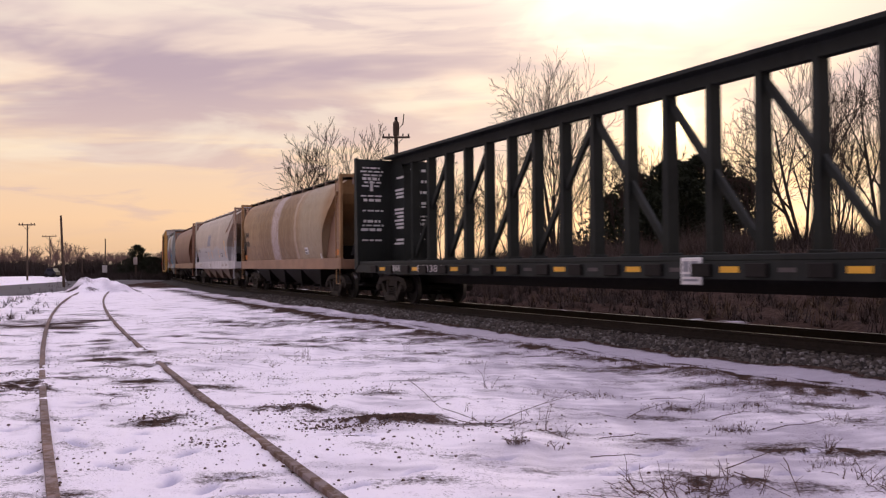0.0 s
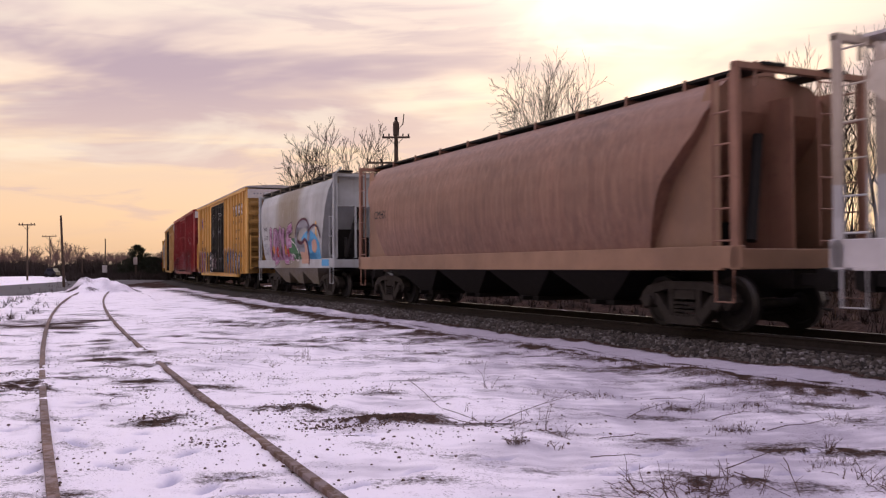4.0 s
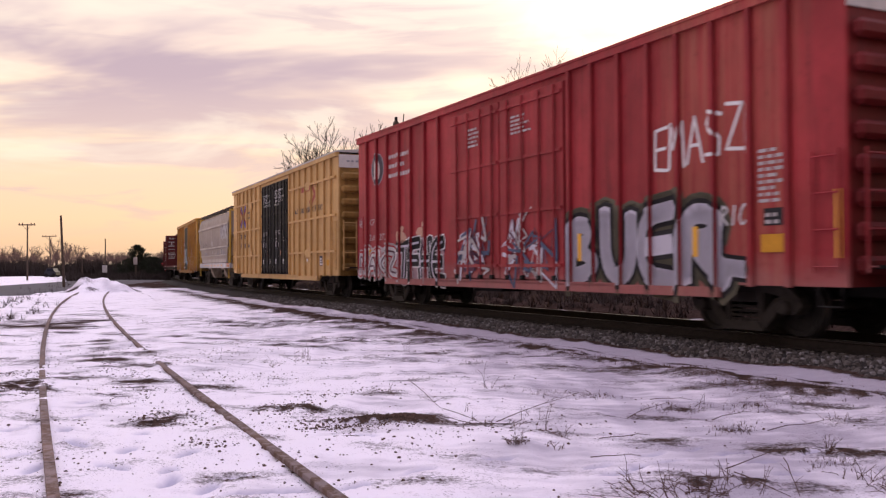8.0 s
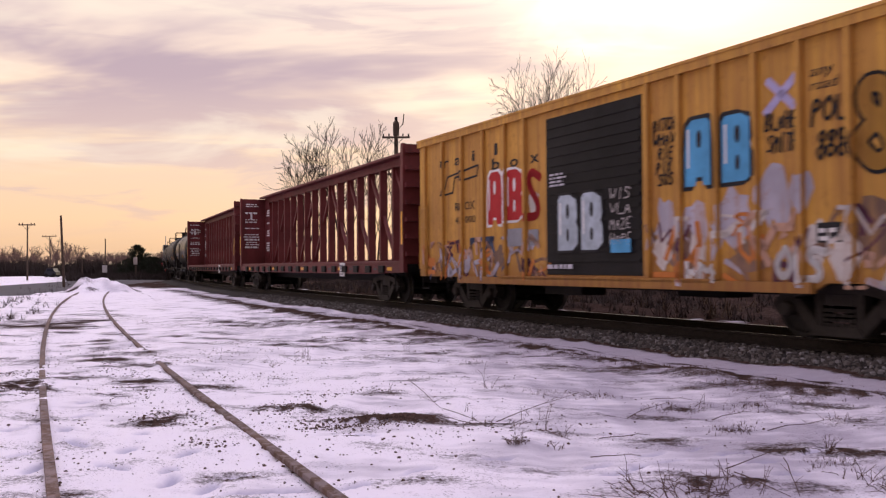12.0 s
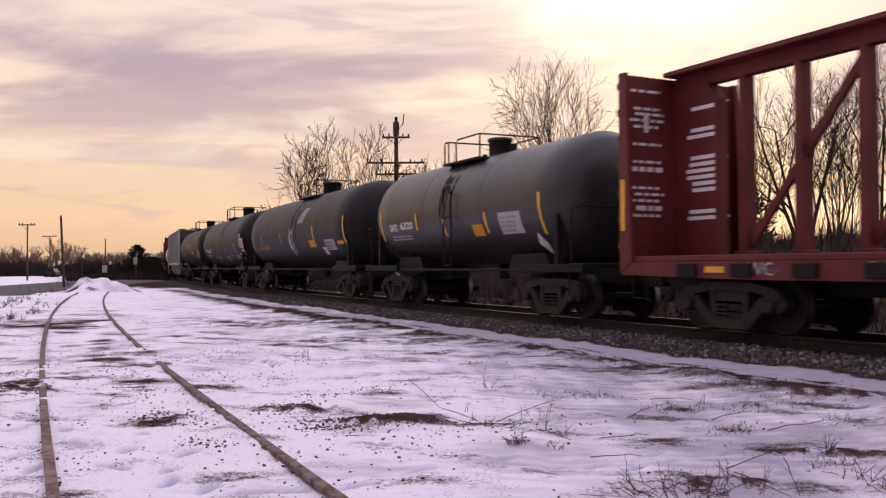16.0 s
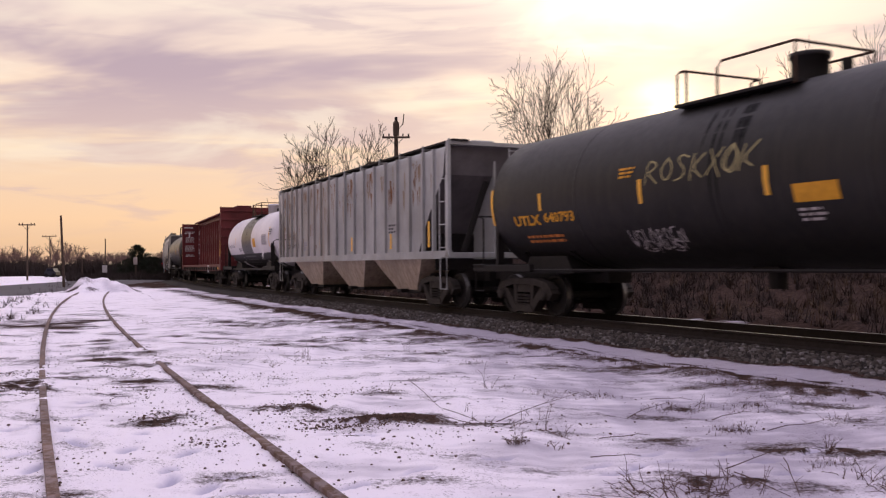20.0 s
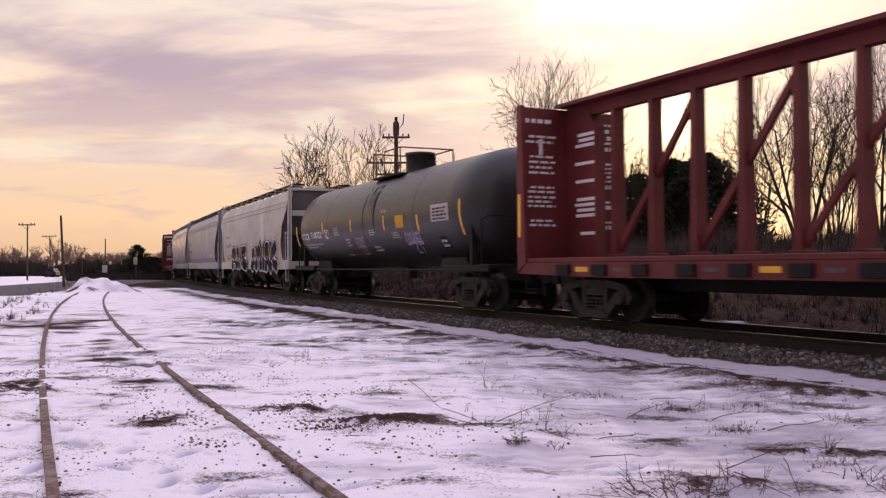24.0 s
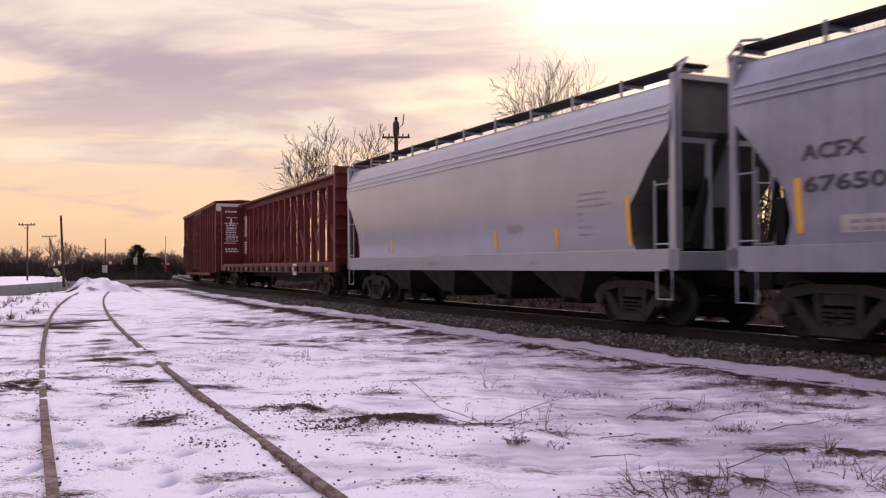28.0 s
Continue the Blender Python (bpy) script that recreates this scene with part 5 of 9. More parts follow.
def bubble(car, ch, x, z, w, h, posts, fill, edge, rim=0.06, off=0.012):
    """A fat balloon letter, A or B, with its counters."""
    def outline(g):
        x0, x1, z0, z1 = x - g, x + w + g, z - g, z + h + g
        m = (z0 + z1) / 2
        if ch == "B":
            return [(x0, z0), (x0 + 0.75 * w, z0), (x1, z0 + 0.12 * h), (x1, m - 0.10 * h), (x1 - 0.10 * w, m), (x1 - 0.02 * w, m + 0.12 * h), (x1 - 0.08 * w, z1 - 0.10 * h), (x0 + 0.6 * w, z1), (x0 + 0.12 * w, z1), (x0, z1 - 0.08 * h)]
        return [(x0, z0), (x0 + 0.36 * w, z0), (x0 + 0.40 * w + g, z0 + 0.13 * h), (x1 - 0.40 * w - g, z0 + 0.13 * h), (x1 - 0.36 * w, z0), (x1, z0), (x1, m), (x1 - 0.06 * w, z1 - 0.10 * h), (x1 - 0.25 * w, z1), (x0 + 0.25 * w, z1), (x0 + 0.06 * w, z1 - 0.10 * h), (x0, m)]
    def eye(cz, ex, ez):
        return [(x + w / 2 + ex * cos(2 * pi * k / 10), cz + ez * sin(2 * pi * k / 10)) for k in range(10)]
    body = ribbed_patch(car, [outline(0.0)], posts, fill, off, name="sprayed_letter")
    ribbed_patch(body, [outline(rim)], posts, edge, off - 0.004, name="sprayed_outline")
    ribbed_patch(body, [eye(z + h * 0.70, 0.06, 0.14 * h)] + ([eye(z + h * 0.28, 0.05, 0.12 * h)] if ch == "B" else []), posts, edge, off + 0.004, name="letter_eye")
    ribbed_patch(body, stroke_polys([(x + 0.12 * w, z + h * 0.3), (x + 0.12 * w, z + h * 0.85)], 0.05), posts, WHITE, off + 0.003, name="sprayed_highlight")


def notice(car, rows, x, z, w, size, side, mat=None, off=0.03):
    """Rows of stencilled warning, the top one at z."""
    for k, s in enumerate(rows):
        letters(car, s, x + 0.05 * w * (k % 2), z - 1.5 * size * k, size, side, mat or WHITE, off, w * min(1.0, len(s) / max(len(q) for q in rows)), name="notice_line")


def rust_runs(car, side, bays, seed, mat, top, low):
    """Thin rust runs down from the roof in some of the panels."""
    rng = random.Random(seed)
    polys = []
    for a, b in bays:
        for _ in range(rng.choice((1, 3, 6, 9))):
            x = rng.uniform(a + 0.12, b - 0.12)
            z1 = top - rng.random() ** 2 * 0.9
            z0 = z1 - rng.uniform(0.12, 0.75)
            w = rng.uniform(0.015, 0.07)
            polys.append([(x - w, z1), (x + w, z1 - 0.03), (x + w * 0.9, (z0 + z1) / 2), (x + w * 0.2, max(z0, low)), (x - w * 0.8, (z0 + z1) / 2 + 0.05)])
    tagged(patch(car, polys, side, mat, 0.005, "rust_streak"), kind="stuff")


def arrow_cross(car, x, z, w, h, posts):
    """Two crossing arrows, one blue-edged and one maroon."""
    cx, cz = x + w / 2, z + h / 2
    for mt, x0, z0, x1, z1, wd, lay in ((LOGOBLUE, 0.02, 0.10, 0.40, 0.50, 0.13, 0.006), (LOGORED, 0.06, 0.0, 0.48, 0.36, 0.14, 0.010)):
        polys = []
        for sx in (-1, 1):
            polys += stroke_polys(rounded([(cx + sx * x1 * w, cz + z1 * h), (cx + sx * x0 * w, cz + z0 * h), (cx + sx * x0 * w, cz - z0 * h), (cx + sx * x1 * w, cz - z1 * h)], 1), wd)
            for sz in (-1, 1):
                tx, tz = cx + sx * x1 * w, cz + sz * z1 * h
                polys.append([(tx - sx * 0.16 * w, tz + sz * 0.02 * h), (tx + sx * 0.03 * w, tz + sz * 0.03 * h), (tx + sx * 0.01 * w, tz - sz * 0.16 * h)])
        ribbed_patch(car, polys, posts, mt, lay, name="arrow_emblem")


def build_train():
    rng = random.Random(12)
    # 1: dark centre-beam at the head of what is seen
    car, side, L = centerbeam("centerbeam_flatcar", "empty near-black green centre-beam lumber car with white notices", 145.6, 122.55, CBGREEN, seed=1, placard=4.4, marks=2)
    letters(car, "WRWK", -8.6, 0.96, 0.20, side, WHITE, width=0.85)
    letters(car, "873384", -6.6, 0.96, 0.20, side, DULLWHITE, width=1.6)

    # 2: tan rounded hopper
    RUNS = [(1.38, 2.27), (2.5, 1.78), (3.3, 1.0), (3.7, 0.78), (4.2, 0.78)]
    car, side, L = hopper("covered_hopper", "tan rounded covered hopper streaked with grime and a pale stripe", 121.2, 104.1, BARREL, TAN, (-4.2, -1.4, 1.4, 4.2), runs=RUNS, sill_mat=PINKSILL, sheet_mat=PINKSILL, sill=(1.06, 1.42), bay_mat=STEEL_DARK, board=-0.04)
    letters(car, "CMHX", -6.8, 2.55, 0.25, side, BLACK, width=0.92, bold=0.01)
    letters(car, "39178", -6.78, 2.12, 0.25, side, BLACK, width=0.92, bold=0.01)
    info_plate(car, 4.07, 1.6, 0.5, 0.26, side, WHITE, BLACK, 2)
    patch(car, [rect(7.43, 1.5, 0.47, 0.22)], lambda x, z: 1.31, ORANGE, 0.006, "orange_patch")
    patch(car, [rect(-8.1, 1.5, 0.45, 0.22)], lambda x, z: 1.31, ORANGE, 0.006, "orange_patch")
    patch(car, [rect(6.1, 1.36, 0.16, 0.24)], side, WHITE, 0.03, "white_tag")

    # 3: off-white rounded hopper
    car, side, L = hopper("covered_hopper", "off-white rounded covered hopper with yellow reflectors and grey patches", 102.3, 85.2, BARREL, OFFWHITE, (-4.2, -1.4, 1.4, 4.2), runs=[(1.38, 2.35), (2.6, 1.7), (3.5, 0.6), (4.2, 0.6)], sill_mat=SILLPALE, sill=(1.06, 1.46), sheet_mat=OFFWHITE, walk_mat=SILLPALE, bay_mat=BROWNBAY, board=-0.04)
    letters(car, "CMHX", -6.85, 2.10, 0.19, side, DARKGREY, width=1.05)
    letters(car, "39166", -5.45, 2.12, 0.19, side, DARKGREY, width=0.95)
    patch(car, [[(-1.25, 2.42), (0.06, 2.42), (0.2, 3.15), (-0.97, 3.15)]], side, GREYPATCH, 0.006, "grey_patch")
    patch(car, stroke_polys(rounded([(6.3, 3.1), (6.75, 3.25), (7.0, 3.55), (6.95, 3.8)], 2), 0.2), side, RUST, 0.02, "rust_mark")
    reflectors(car, side, ((-6.9, 1.65, 0.45), (-4.35, 1.65, 0.42), (-2.9, 1.65, 0.4)), DULLWHITE, 0.06)
    reflectors(car, side, ((-1.05, 1.64, 0.42), (0.40, 1.66, 0.42), (3.25, 1.65, 0.46)), YELLOW, 0.11)
    patch(car, [[(5.78, 1.66), (5.92, 1.66), (5.76, 2.6), (5.60, 2.6)]], side, YELLOW, 0.010, "reflector_strip")
    info_plate(car, 4.15, 1.72, 0.5, 0.22, side, DARKGREY, WHITE, 2)
    small_print(car, -2.4, 2.05, 1.0, 0.12, 1, side, DARKGREY, 4)
    for x in (-5.8, -1.1, 4.0, 5.2):
        small_print(car, x, 1.18, 0.9, 0.16, 2, lambda x, z: 1.46, BROWNSTREAK, int(x * 7))
    scribble(car, "VHCC", 7.0, 2.0, 1.3, 0.8, lambda x, z: 1.31, BLACK, 0.05)

    # 4: rust-brown rounded hopper
    car, side, L = hopper("covered_hopper", "rust-brown rounded covered hopper with faded paint", 83.6, 66.6, BARREL, RUSTBROWN, (-4.2, -1.4, 1.4, 4.2), runs=RUNS, sill=(1.06, 1.42), sheet_mat=PINKSILL, frame_mat=RUSTBROWN, sill_mat=PINKSILL, bay_mat=STEEL_DARK, board=-0.04)
    letters(car, "CMHX", -6.7, 2.55, 0.25, side, BLACK, width=0.92)

    # 5: pale hopper with a long bright piece
    car, side, L = hopper("covered_hopper", "pale grey covered hopper with rust streaks and bright graffiti", 64.05, 52.0, FLATTER, PALEGREY, (-2.2, 0.0, 2.2), runs=[(1.38, 1.55), (4.0, 0.62), (4.3, 0.55)], sheet_mat="open", frame_mat=PALEGREY, rails=0.55, bay_mat=PALEGREY, plates=True)
    letters(car, "NAHX", -4.55, 2.72, 0.22, side, DARKGREY, width=0.72)
    letters(car, "32312", -4.5, 2.33, 0.20, side, DARKGREY, width=0.75)
    piece(car, "UBOLE", -3.25, 1.24, 3.7, 1.5, side, ((PLUM, 1.8), (DULLWHITE, 1.5), (PINK, 1.32), (plain("lilac_spray", (0.50, 0.30, 0.46), 0.6, 0.25, 2.5, 0, 0.03), 0.5)), 0.36, 5)
    for x, z, w, mt in ((-2.9, 1.7, 0.3, PLUM), (-2.55, 1.85, 0.32, ORANGE), (-1.9, 1.75, 0.4, SPRAYRED), (-1.2, 1.75, 0.4, PLUM), (-0.5, 1.8, 0.3, ORANGE), (-0.1, 1.7, 0.3, SPRAYRED)):
        patch(car, [blob(rng, x, z, w, w * 1.2)], side, mt, 0.034, "sprayed_dot")
    scribble(car, "ESCWEK", -4.55, 1.66, 0.95, 0.30, side, SLATE, 0.02)
    small_print(car, -4.5, 2.02, 0.9, 0.16, 2, side, GREYPATCH, 7)
    patch(car, [blob(rng, 0.75, 1.72, 1.7, 1.15, 18, 0.06), blob(rng, 1.3, 1.42, 1.2, 0.5, 14, 0.08)], side, SPRAYGREEN, 0.012, "sprayed_shape")
    patch(car, [blob(rng, 3.0, 1.85, 2.3, 1.35, 20, 0.05), [(2.6, 1.24), (4.5, 1.24), (4.4, 2.0), (3.9, 2.35), (2.7, 2.2)]], side, SPRAYBLUE, 0.016, "sprayed_shape")
    patch(car, [[(1.75, 1.24), (2.85, 1.24), (2.75, 1.9), (2.5, 2.15), (2.0, 2.1), (1.75, 1.7)], blob(rng, 3.75, 1.9, 0.7, 0.5, 14, 0.15)], side, SKIN_TONE, 0.020, "sprayed_shape")
    swoosh = rounded([(2.3, 1.85), (1.35, 1.9), (1.05, 2.35), (1.6, 2.75), (2.5, 2.85), (3.1, 2.6), (3.0, 2.25)], 2)
    patch(car, stroke_polys(swoosh, 0.34), side, GREYPATCH, 0.024, "sprayed_band")
    patch(car, stroke_polys([(px, pz + 0.17) for px, pz in swoosh[8:]], 0.09) + stroke_polys(rounded([(1.4, 2.15), (2.0, 2.0), (2.6, 2.25), (3.0, 1.8), (2.8, 1.24)], 2), 0.13) + stroke_polys(rounded([(3.1, 2.5), (3.7, 2.72), (4.3, 2.6), (4.6, 2.2)], 2), 0.09), side, PLUM, 0.030, "sprayed_outline")
    patch(car, stroke_polys(rounded([(0.1, 1.3), (0.7, 1.75), (1.1, 1.25), (1.6, 1.6), (1.1, 2.0), (0.4, 2.2)], 2), 0.04), side, WHITE, 0.030, "sprayed_outline")
    reflectors(car, side, ((-3.0, 1.55, 0.5), (-0.75, 1.5, 0.55), (2.1, 1.5, 0.5), (3.95, 2.2, 0.6), (4.15, 1.5, 0.5)), YELLOW, 0.13)
    patch(car, [rect(4.5, 1.14, 0.9, 0.24)], lambda x, z: 1.46, SPRAYBLUE, 0.008, "sprayed_shape")

    # 6: yellow high-cube boxcar
    P6 = [-8.0, -7.3, -6.05, -4.9, -3.74, 2.55, 3.11, 4.18, 5.04, 5.89, 6.83, 7.71, 8.51]
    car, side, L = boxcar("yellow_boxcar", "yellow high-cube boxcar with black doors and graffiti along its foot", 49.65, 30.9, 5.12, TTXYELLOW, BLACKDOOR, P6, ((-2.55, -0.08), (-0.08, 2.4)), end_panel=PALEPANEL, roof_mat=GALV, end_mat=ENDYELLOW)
    arrow_cross(car, -7.85, 3.35, 1.6, 1.25, P6)
    letters(car, "next", -8.68, 3.98, 0.17, side, BLACK, width=0.6, shear=0.2)
    letters(car, "load", -8.68, 3.74, 0.17, side, BLACK, width=0.6, shear=0.2)
    letters(car, "any", -6.0, 4.0, 0.20, side, BLACK, 0.06, 0.55, 0.2)
    letters(car, "road", -6.0, 3.72, 0.20, side, BLACK, 0.06, 0.62, 0.2)
    for s, x, z, w in (("TB", -8.68, 2.66, 0.5), ("OX", -7.2, 2.66, 0.55), ("66", -8.68, 2.2, 0.5), ("08", -7.2, 2.2, 0.5), ("40", -5.95, 2.2, 0.5)):
        letters(car, s, x, z, 0.24, side, BLACK, width=w, bold=0.008)
    ribbed_patch(car, [[(5.62, 3.80), (8.1, 3.80), (8.1, 4.40), (5.62, 4.40)]], P6, BLACK, 0.006, name="emblem_panel")
    ribbed_patch(car, [rect(5.8, 4.18, 0.75, 0.14), rect(6.1, 3.88, 0.17, 0.4), rect(6.65, 4.18, 0.7, 0.14), rect(6.9, 3.88, 0.17, 0.4)] + stroke_polys([(7.35, 3.9), (7.95, 4.3)], 0.16) + stroke_polys([(7.4, 4.3), (7.9, 3.9)], 0.16) + [rect(6.2, 3.93 + 0.07 * k, 1.3, 0.025) for k in range(4)], P6, WHITE, 0.010, name="emblem")
    for s, x, z, w, h in (("Railcar", 5.2, 3.38, 1.35, 0.24), ("Pooling", 6.95, 3.38, 1.45, 0.24), ("Experts", 6.0, 2.93, 1.55, 0.24)):
        letters(car, s, x, z, h, side, BLACK, 0.055, w, 0.15)
    ribbed_patch(car, text_bars(random.Random(3), 6.05, 2.55, 1.5, 0.2, 1), P6, BLACK, 0.01, name="small_print")
    piece(car, "BUES", -8.7, 0.74, 3.0, 1.3, None, ((BLACK, 1.75), (WHITE, 1.4), (plain("purple_spray", (0.27, 0.055, 0.22), 0.6, 0.3, 2.0, 0, 0.03), 1.1)), 0.40, 2, splits=on_ribs(P6))
    ribbed_patch(car, [[(-5.6, 0.66), (-2.55, 0.66), (-2.55, 2.0), (-5.55, 2.05)]], P6, WHITE, 0.006, name="sprayed_ground")
    piece(car, "TIMEN", -5.45, 0.82, 2.9, 1.2, None, ((BLACK, 1.0),), 0.52, 6, splits=on_ribs(P6))
    patch(car, [[(-2.5, 0.9), (-1.85, 0.9), (-1.8, 1.3), (-2.0, 1.9), (-2.5, 1.95)]], lambda x, z: 1.565, DULLWHITE, 0.03, "sprayed_ground")
    piece(car, "UMORS", 2.45, 0.78, 3.3, 1.25, None, ((SILVER, 1.6), (PLUM, 1.4), (SLATE, 0.95), (SPRAYBLUE, 0.22)), 0.42, 4, splits=on_ribs(P6))
    piece(car, "TREMS", 5.4, 0.76, 2.4, 1.15, None, ((BLACK, 1.6), (SLATE, 1.2), (SILVER, 0.5)), 0.40, 8, splits=on_ribs(P6))
    dside = lambda x, z: 1.56
    scribble(car, "SONKC", -1.95, 2.95, 0.8, 0.4, dside, DULLWHITE, 0.03, 0.03)
    piece(car, "SOBE", -1.75, 1.02, 1.5, 0.6, dside, ((DULLWHITE, 1.3), (PLUM, 0.9)), 0.30, 9, 0.035)
    scribble(car, "KOWM", 0.25, 3.05, 1.2, 0.32, dside, GREYPATCH, 0.04, 0.03)
    junk = random.Random(4)
    for _ in range(14):
        info_plate(car, junk.uniform(0.2, 2.0), junk.uniform(1.2, 2.5), junk.uniform(0.08, 0.26), junk.uniform(0.08, 0.3), lambda x, z: 1.57, (DULLWHITE, GREYPATCH, SILVER)[junk.randrange(3)], DARKGREY, 2)
    scribble(car, "SOIS", -1.9, 1.2, 1.4, 0.7, dside, DULLWHITE, 0.05, 0.03)
    notice(car, ("CLOSE THIS DOOR", "BEFORE CLOSING", "MAIN DOOR"), -1.84, 4.18, 1.0, 0.10, dside)
    notice(car, ("CLOSE AND LOCK", "BOTH DOORS BEFORE", "MOVING CAR"), 0.48, 4.20, 1.15, 0.10, dside)
    info_plate(car, 7.15, 1.42, 0.40, 0.34, side, WHITE, BLACK, 3)
    patch(car, [rect(7.9, 0.92, 0.5, 0.20)], side, YELPAINT, 0.012, "yellow_label")
    strips(car, [rect(8.3, 1.2, 0.14, 0.9), rect(2.9, 0.95, 0.12, 0.6), rect(6.2, 0.95, 0.12, 0.6), rect(-4.2, 0.95, 0.12, 0.5)], P6, YELLOW, 0.014)
    for x in (5.2, 5.95, 7.0):
        small_print(car, x, 2.0, 0.55, 0.4, 4, side, BROWNSTREAK, int(x * 10))

    # 7: red high-cube boxcar
    P7 = [-8.6, -7.77, -6.93, -6.03, -5.19, -4.25, -3.37, 2.75, 3.52, 4.38, 5.23, 6.0, 6.85, 7.65, 8.39]
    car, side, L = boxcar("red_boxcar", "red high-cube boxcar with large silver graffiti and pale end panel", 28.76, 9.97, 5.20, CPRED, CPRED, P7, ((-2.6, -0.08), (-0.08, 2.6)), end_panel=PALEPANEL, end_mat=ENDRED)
    ribbed_graffiti(car, "BUER", 2.62, 0.74, 4.5, 1.45, P7, SILVER, BLACK, 0.30, None, 7, 0.0, GREENHAZE)
    ribbed_graffiti(car, "L", 6.75, 1.0, 0.8, 0.62, P7, SILVER, BLACK, 0.34, None, 3)
    ribbed_patch(car, sum([stroke_polys([(x + 0.42 * a, z + 0.75 * b + 0.08 * (x - 5.4)) for a, b in st], 0.06) for ch, x, z in (("E", 5.35, 2.75), ("M", 5.75, 2.75), ("A", 6.2, 2.75), ("S", 6.65, 2.75), ("Z", 7.1, 2.78), ("I", 7.35, 2.7)) for st in STROKES[ch]], []), P7, WHITE, 0.01, name="sprayed_tag")
    scribble(car, "RIC", 6.95, 1.75, 0.6, 0.3, side, WHITE, 0.04, 0.014)
    ribbed_patch(car, [[(-9.35, 0.86), (-7.2, 0.86), (-6.95, 0.66), (-5.95, 0.66), (-6.3, 1.7), (-7.0, 1.75), (-7.7, 1.62), (-8.5, 1.75), (-9.35, 1.6)]], P7, DULLWHITE, 0.004, name="sprayed_ground")
    piece(car, "NAKZ", -9.3, 0.82, 3.2, 0.80, None, ((DULLWHITE, 1.5), (SPRAYRED, 1.1), (WHITE, 0.8), (PLUM, 0.16)), 0.40, 5, splits=on_ribs(P7))
    ribbed_patch(car, [[(-6.1, 0.64), (-3.1, 0.64), (-3.1, 1.85), (-5.2, 1.95), (-6.1, 1.6)]], P7, plain("grey_pink_spray", (0.40, 0.27, 0.30), 0.6, 0.35, 2.0, 0, 0.03), 0.004, name="sprayed_ground")
    piece(car, "TFHE", -6.1, 0.62, 3.0, 1.20, None, ((WHITE, 1.35), (BLACK, 1.1), (SILVER, 0.22)), 0.40, 8, splits=on_ribs(P7))
    for x, z, w in ((-5.85, 1.95, 0.6), (-5.85, 2.2, 0.25), (-4.6, 2.05, 0.5), (-4.35, 2.25, 0.3)):
        ribbed_patch(car, [blob(rng, x, z, w, w * 0.6)], P7, SKIN_TONE, 0.014, name="sprayed_puff")
    junk_spray(car, 5, -6.0, -3.0, 0.75, 1.9, P7, (DULLWHITE, PLUM, SILVER), 3)
    scribble(car, "WN", -9.35, 2.35, 0.4, 0.3, side, DULLWHITE, 0.03)
    dside = lambda x, z: 1.575
    for k, (x0, x1) in enumerate(((-2.4, -0.3), (0.1, 2.4))):
        for mt in (DULLWHITE, PLUM, SLATE, SILVER):
            polys = []
            for _ in range(8):
                x, z = rng.uniform(x0, x1 - 0.6), rng.uniform(0.95, 1.9)
                polys += stroke_polys([(x, z), (x + rng.uniform(0.1, 0.6), z + rng.uniform(-0.4, 0.4)), (x + rng.uniform(0.1, 0.6), z + rng.uniform(-0.4, 0.5))], rng.uniform(0.03, 0.10))
            tagged(patch(car, polys, dside, mt, 0.02 + 0.003 * rng.random(), "old_tag"), kind="stuff")
    small_print(car, -1.6, 4.0, 0.7, 0.5, 5, dside, DULLWHITE, 7)
    small_print(car, 0.5, 4.05, 0.9, 0.45, 5, dside, DULLWHITE, 8)
    for k, z in enumerate((4.3, 4.02, 3.74)):
        ribbed_patch(car, text_bars(random.Random(k), -6.85, z, 1.75, 0.2, 1), P7, DULLWHITE, 0.008, name="name_bar")["kind"] = "stuff"
    ribbed_patch(car, [blob(rng, -7.75, 4.10, 1.0, 1.0, 18, 0.03)], P7, GREYPATCH, 0.006, name="round_seal")
    ribbed_patch(car, [blob(rng, -7.75, 4.10, 0.90, 0.90, 18, 0.03)], P7, DARKGREY, 0.008, name="seal_ground")
    ribbed_patch(car, [blob(rng, -7.75, 4.05, 0.42, 0.6, 9, 0.2)], P7, PALESTREAK, 0.010, name="seal_figure")
    letters(car, "CP", -8.42, 2.40, 0.19, side, DULLWHITE, width=0.42, shear=0.15)
    letters(car, "218", -8.45, 1.92, 0.20, side, DULLWHITE, width=0.5, shear=0.1)
    letters(car, "273", -7.62, 1.92, 0.20, side, DULLWHITE, width=0.55, shear=0.1)
    for x, z, w, h in ((-8.45, 1.38, 0.5, 0.26), (7.85, 1.30, 0.5, 0.27)):
        patch(car, [rect(x, z, w, h)], side, YELPAINT, 0.04, "yellow_label")
    info_plate(car, 7.9, 1.7, 0.37, 0.26, side, BLACK, DULLWHITE, 2)
    ribbed_patch(car, text_bars(random.Random(14), 7.8, 2.05, 0.55, 0.85, 9), P7, DULLWHITE, 0.008, name="small_print")
    strips(car, [rect(-6.6, 1.2, 0.13, 0.55), rect(-3.6, 1.1, 0.13, 0.5), rect(3.0, 1.2, 0.13, 0.55), rect(6.34, 1.25, 0.13, 0.5), rect(9.2, 1.2, 0.12, 0.95)], P7, YELLOW, 0.018)

    # 8: gridded yellow boxcar
    P8 = [-8.2, -7.7, -6.72, -5.8, -4.83, -3.82, -2.83, 2.75, 3.45, 4.3, 5.17, 6.04, 6.86, 7.78, 8.61]
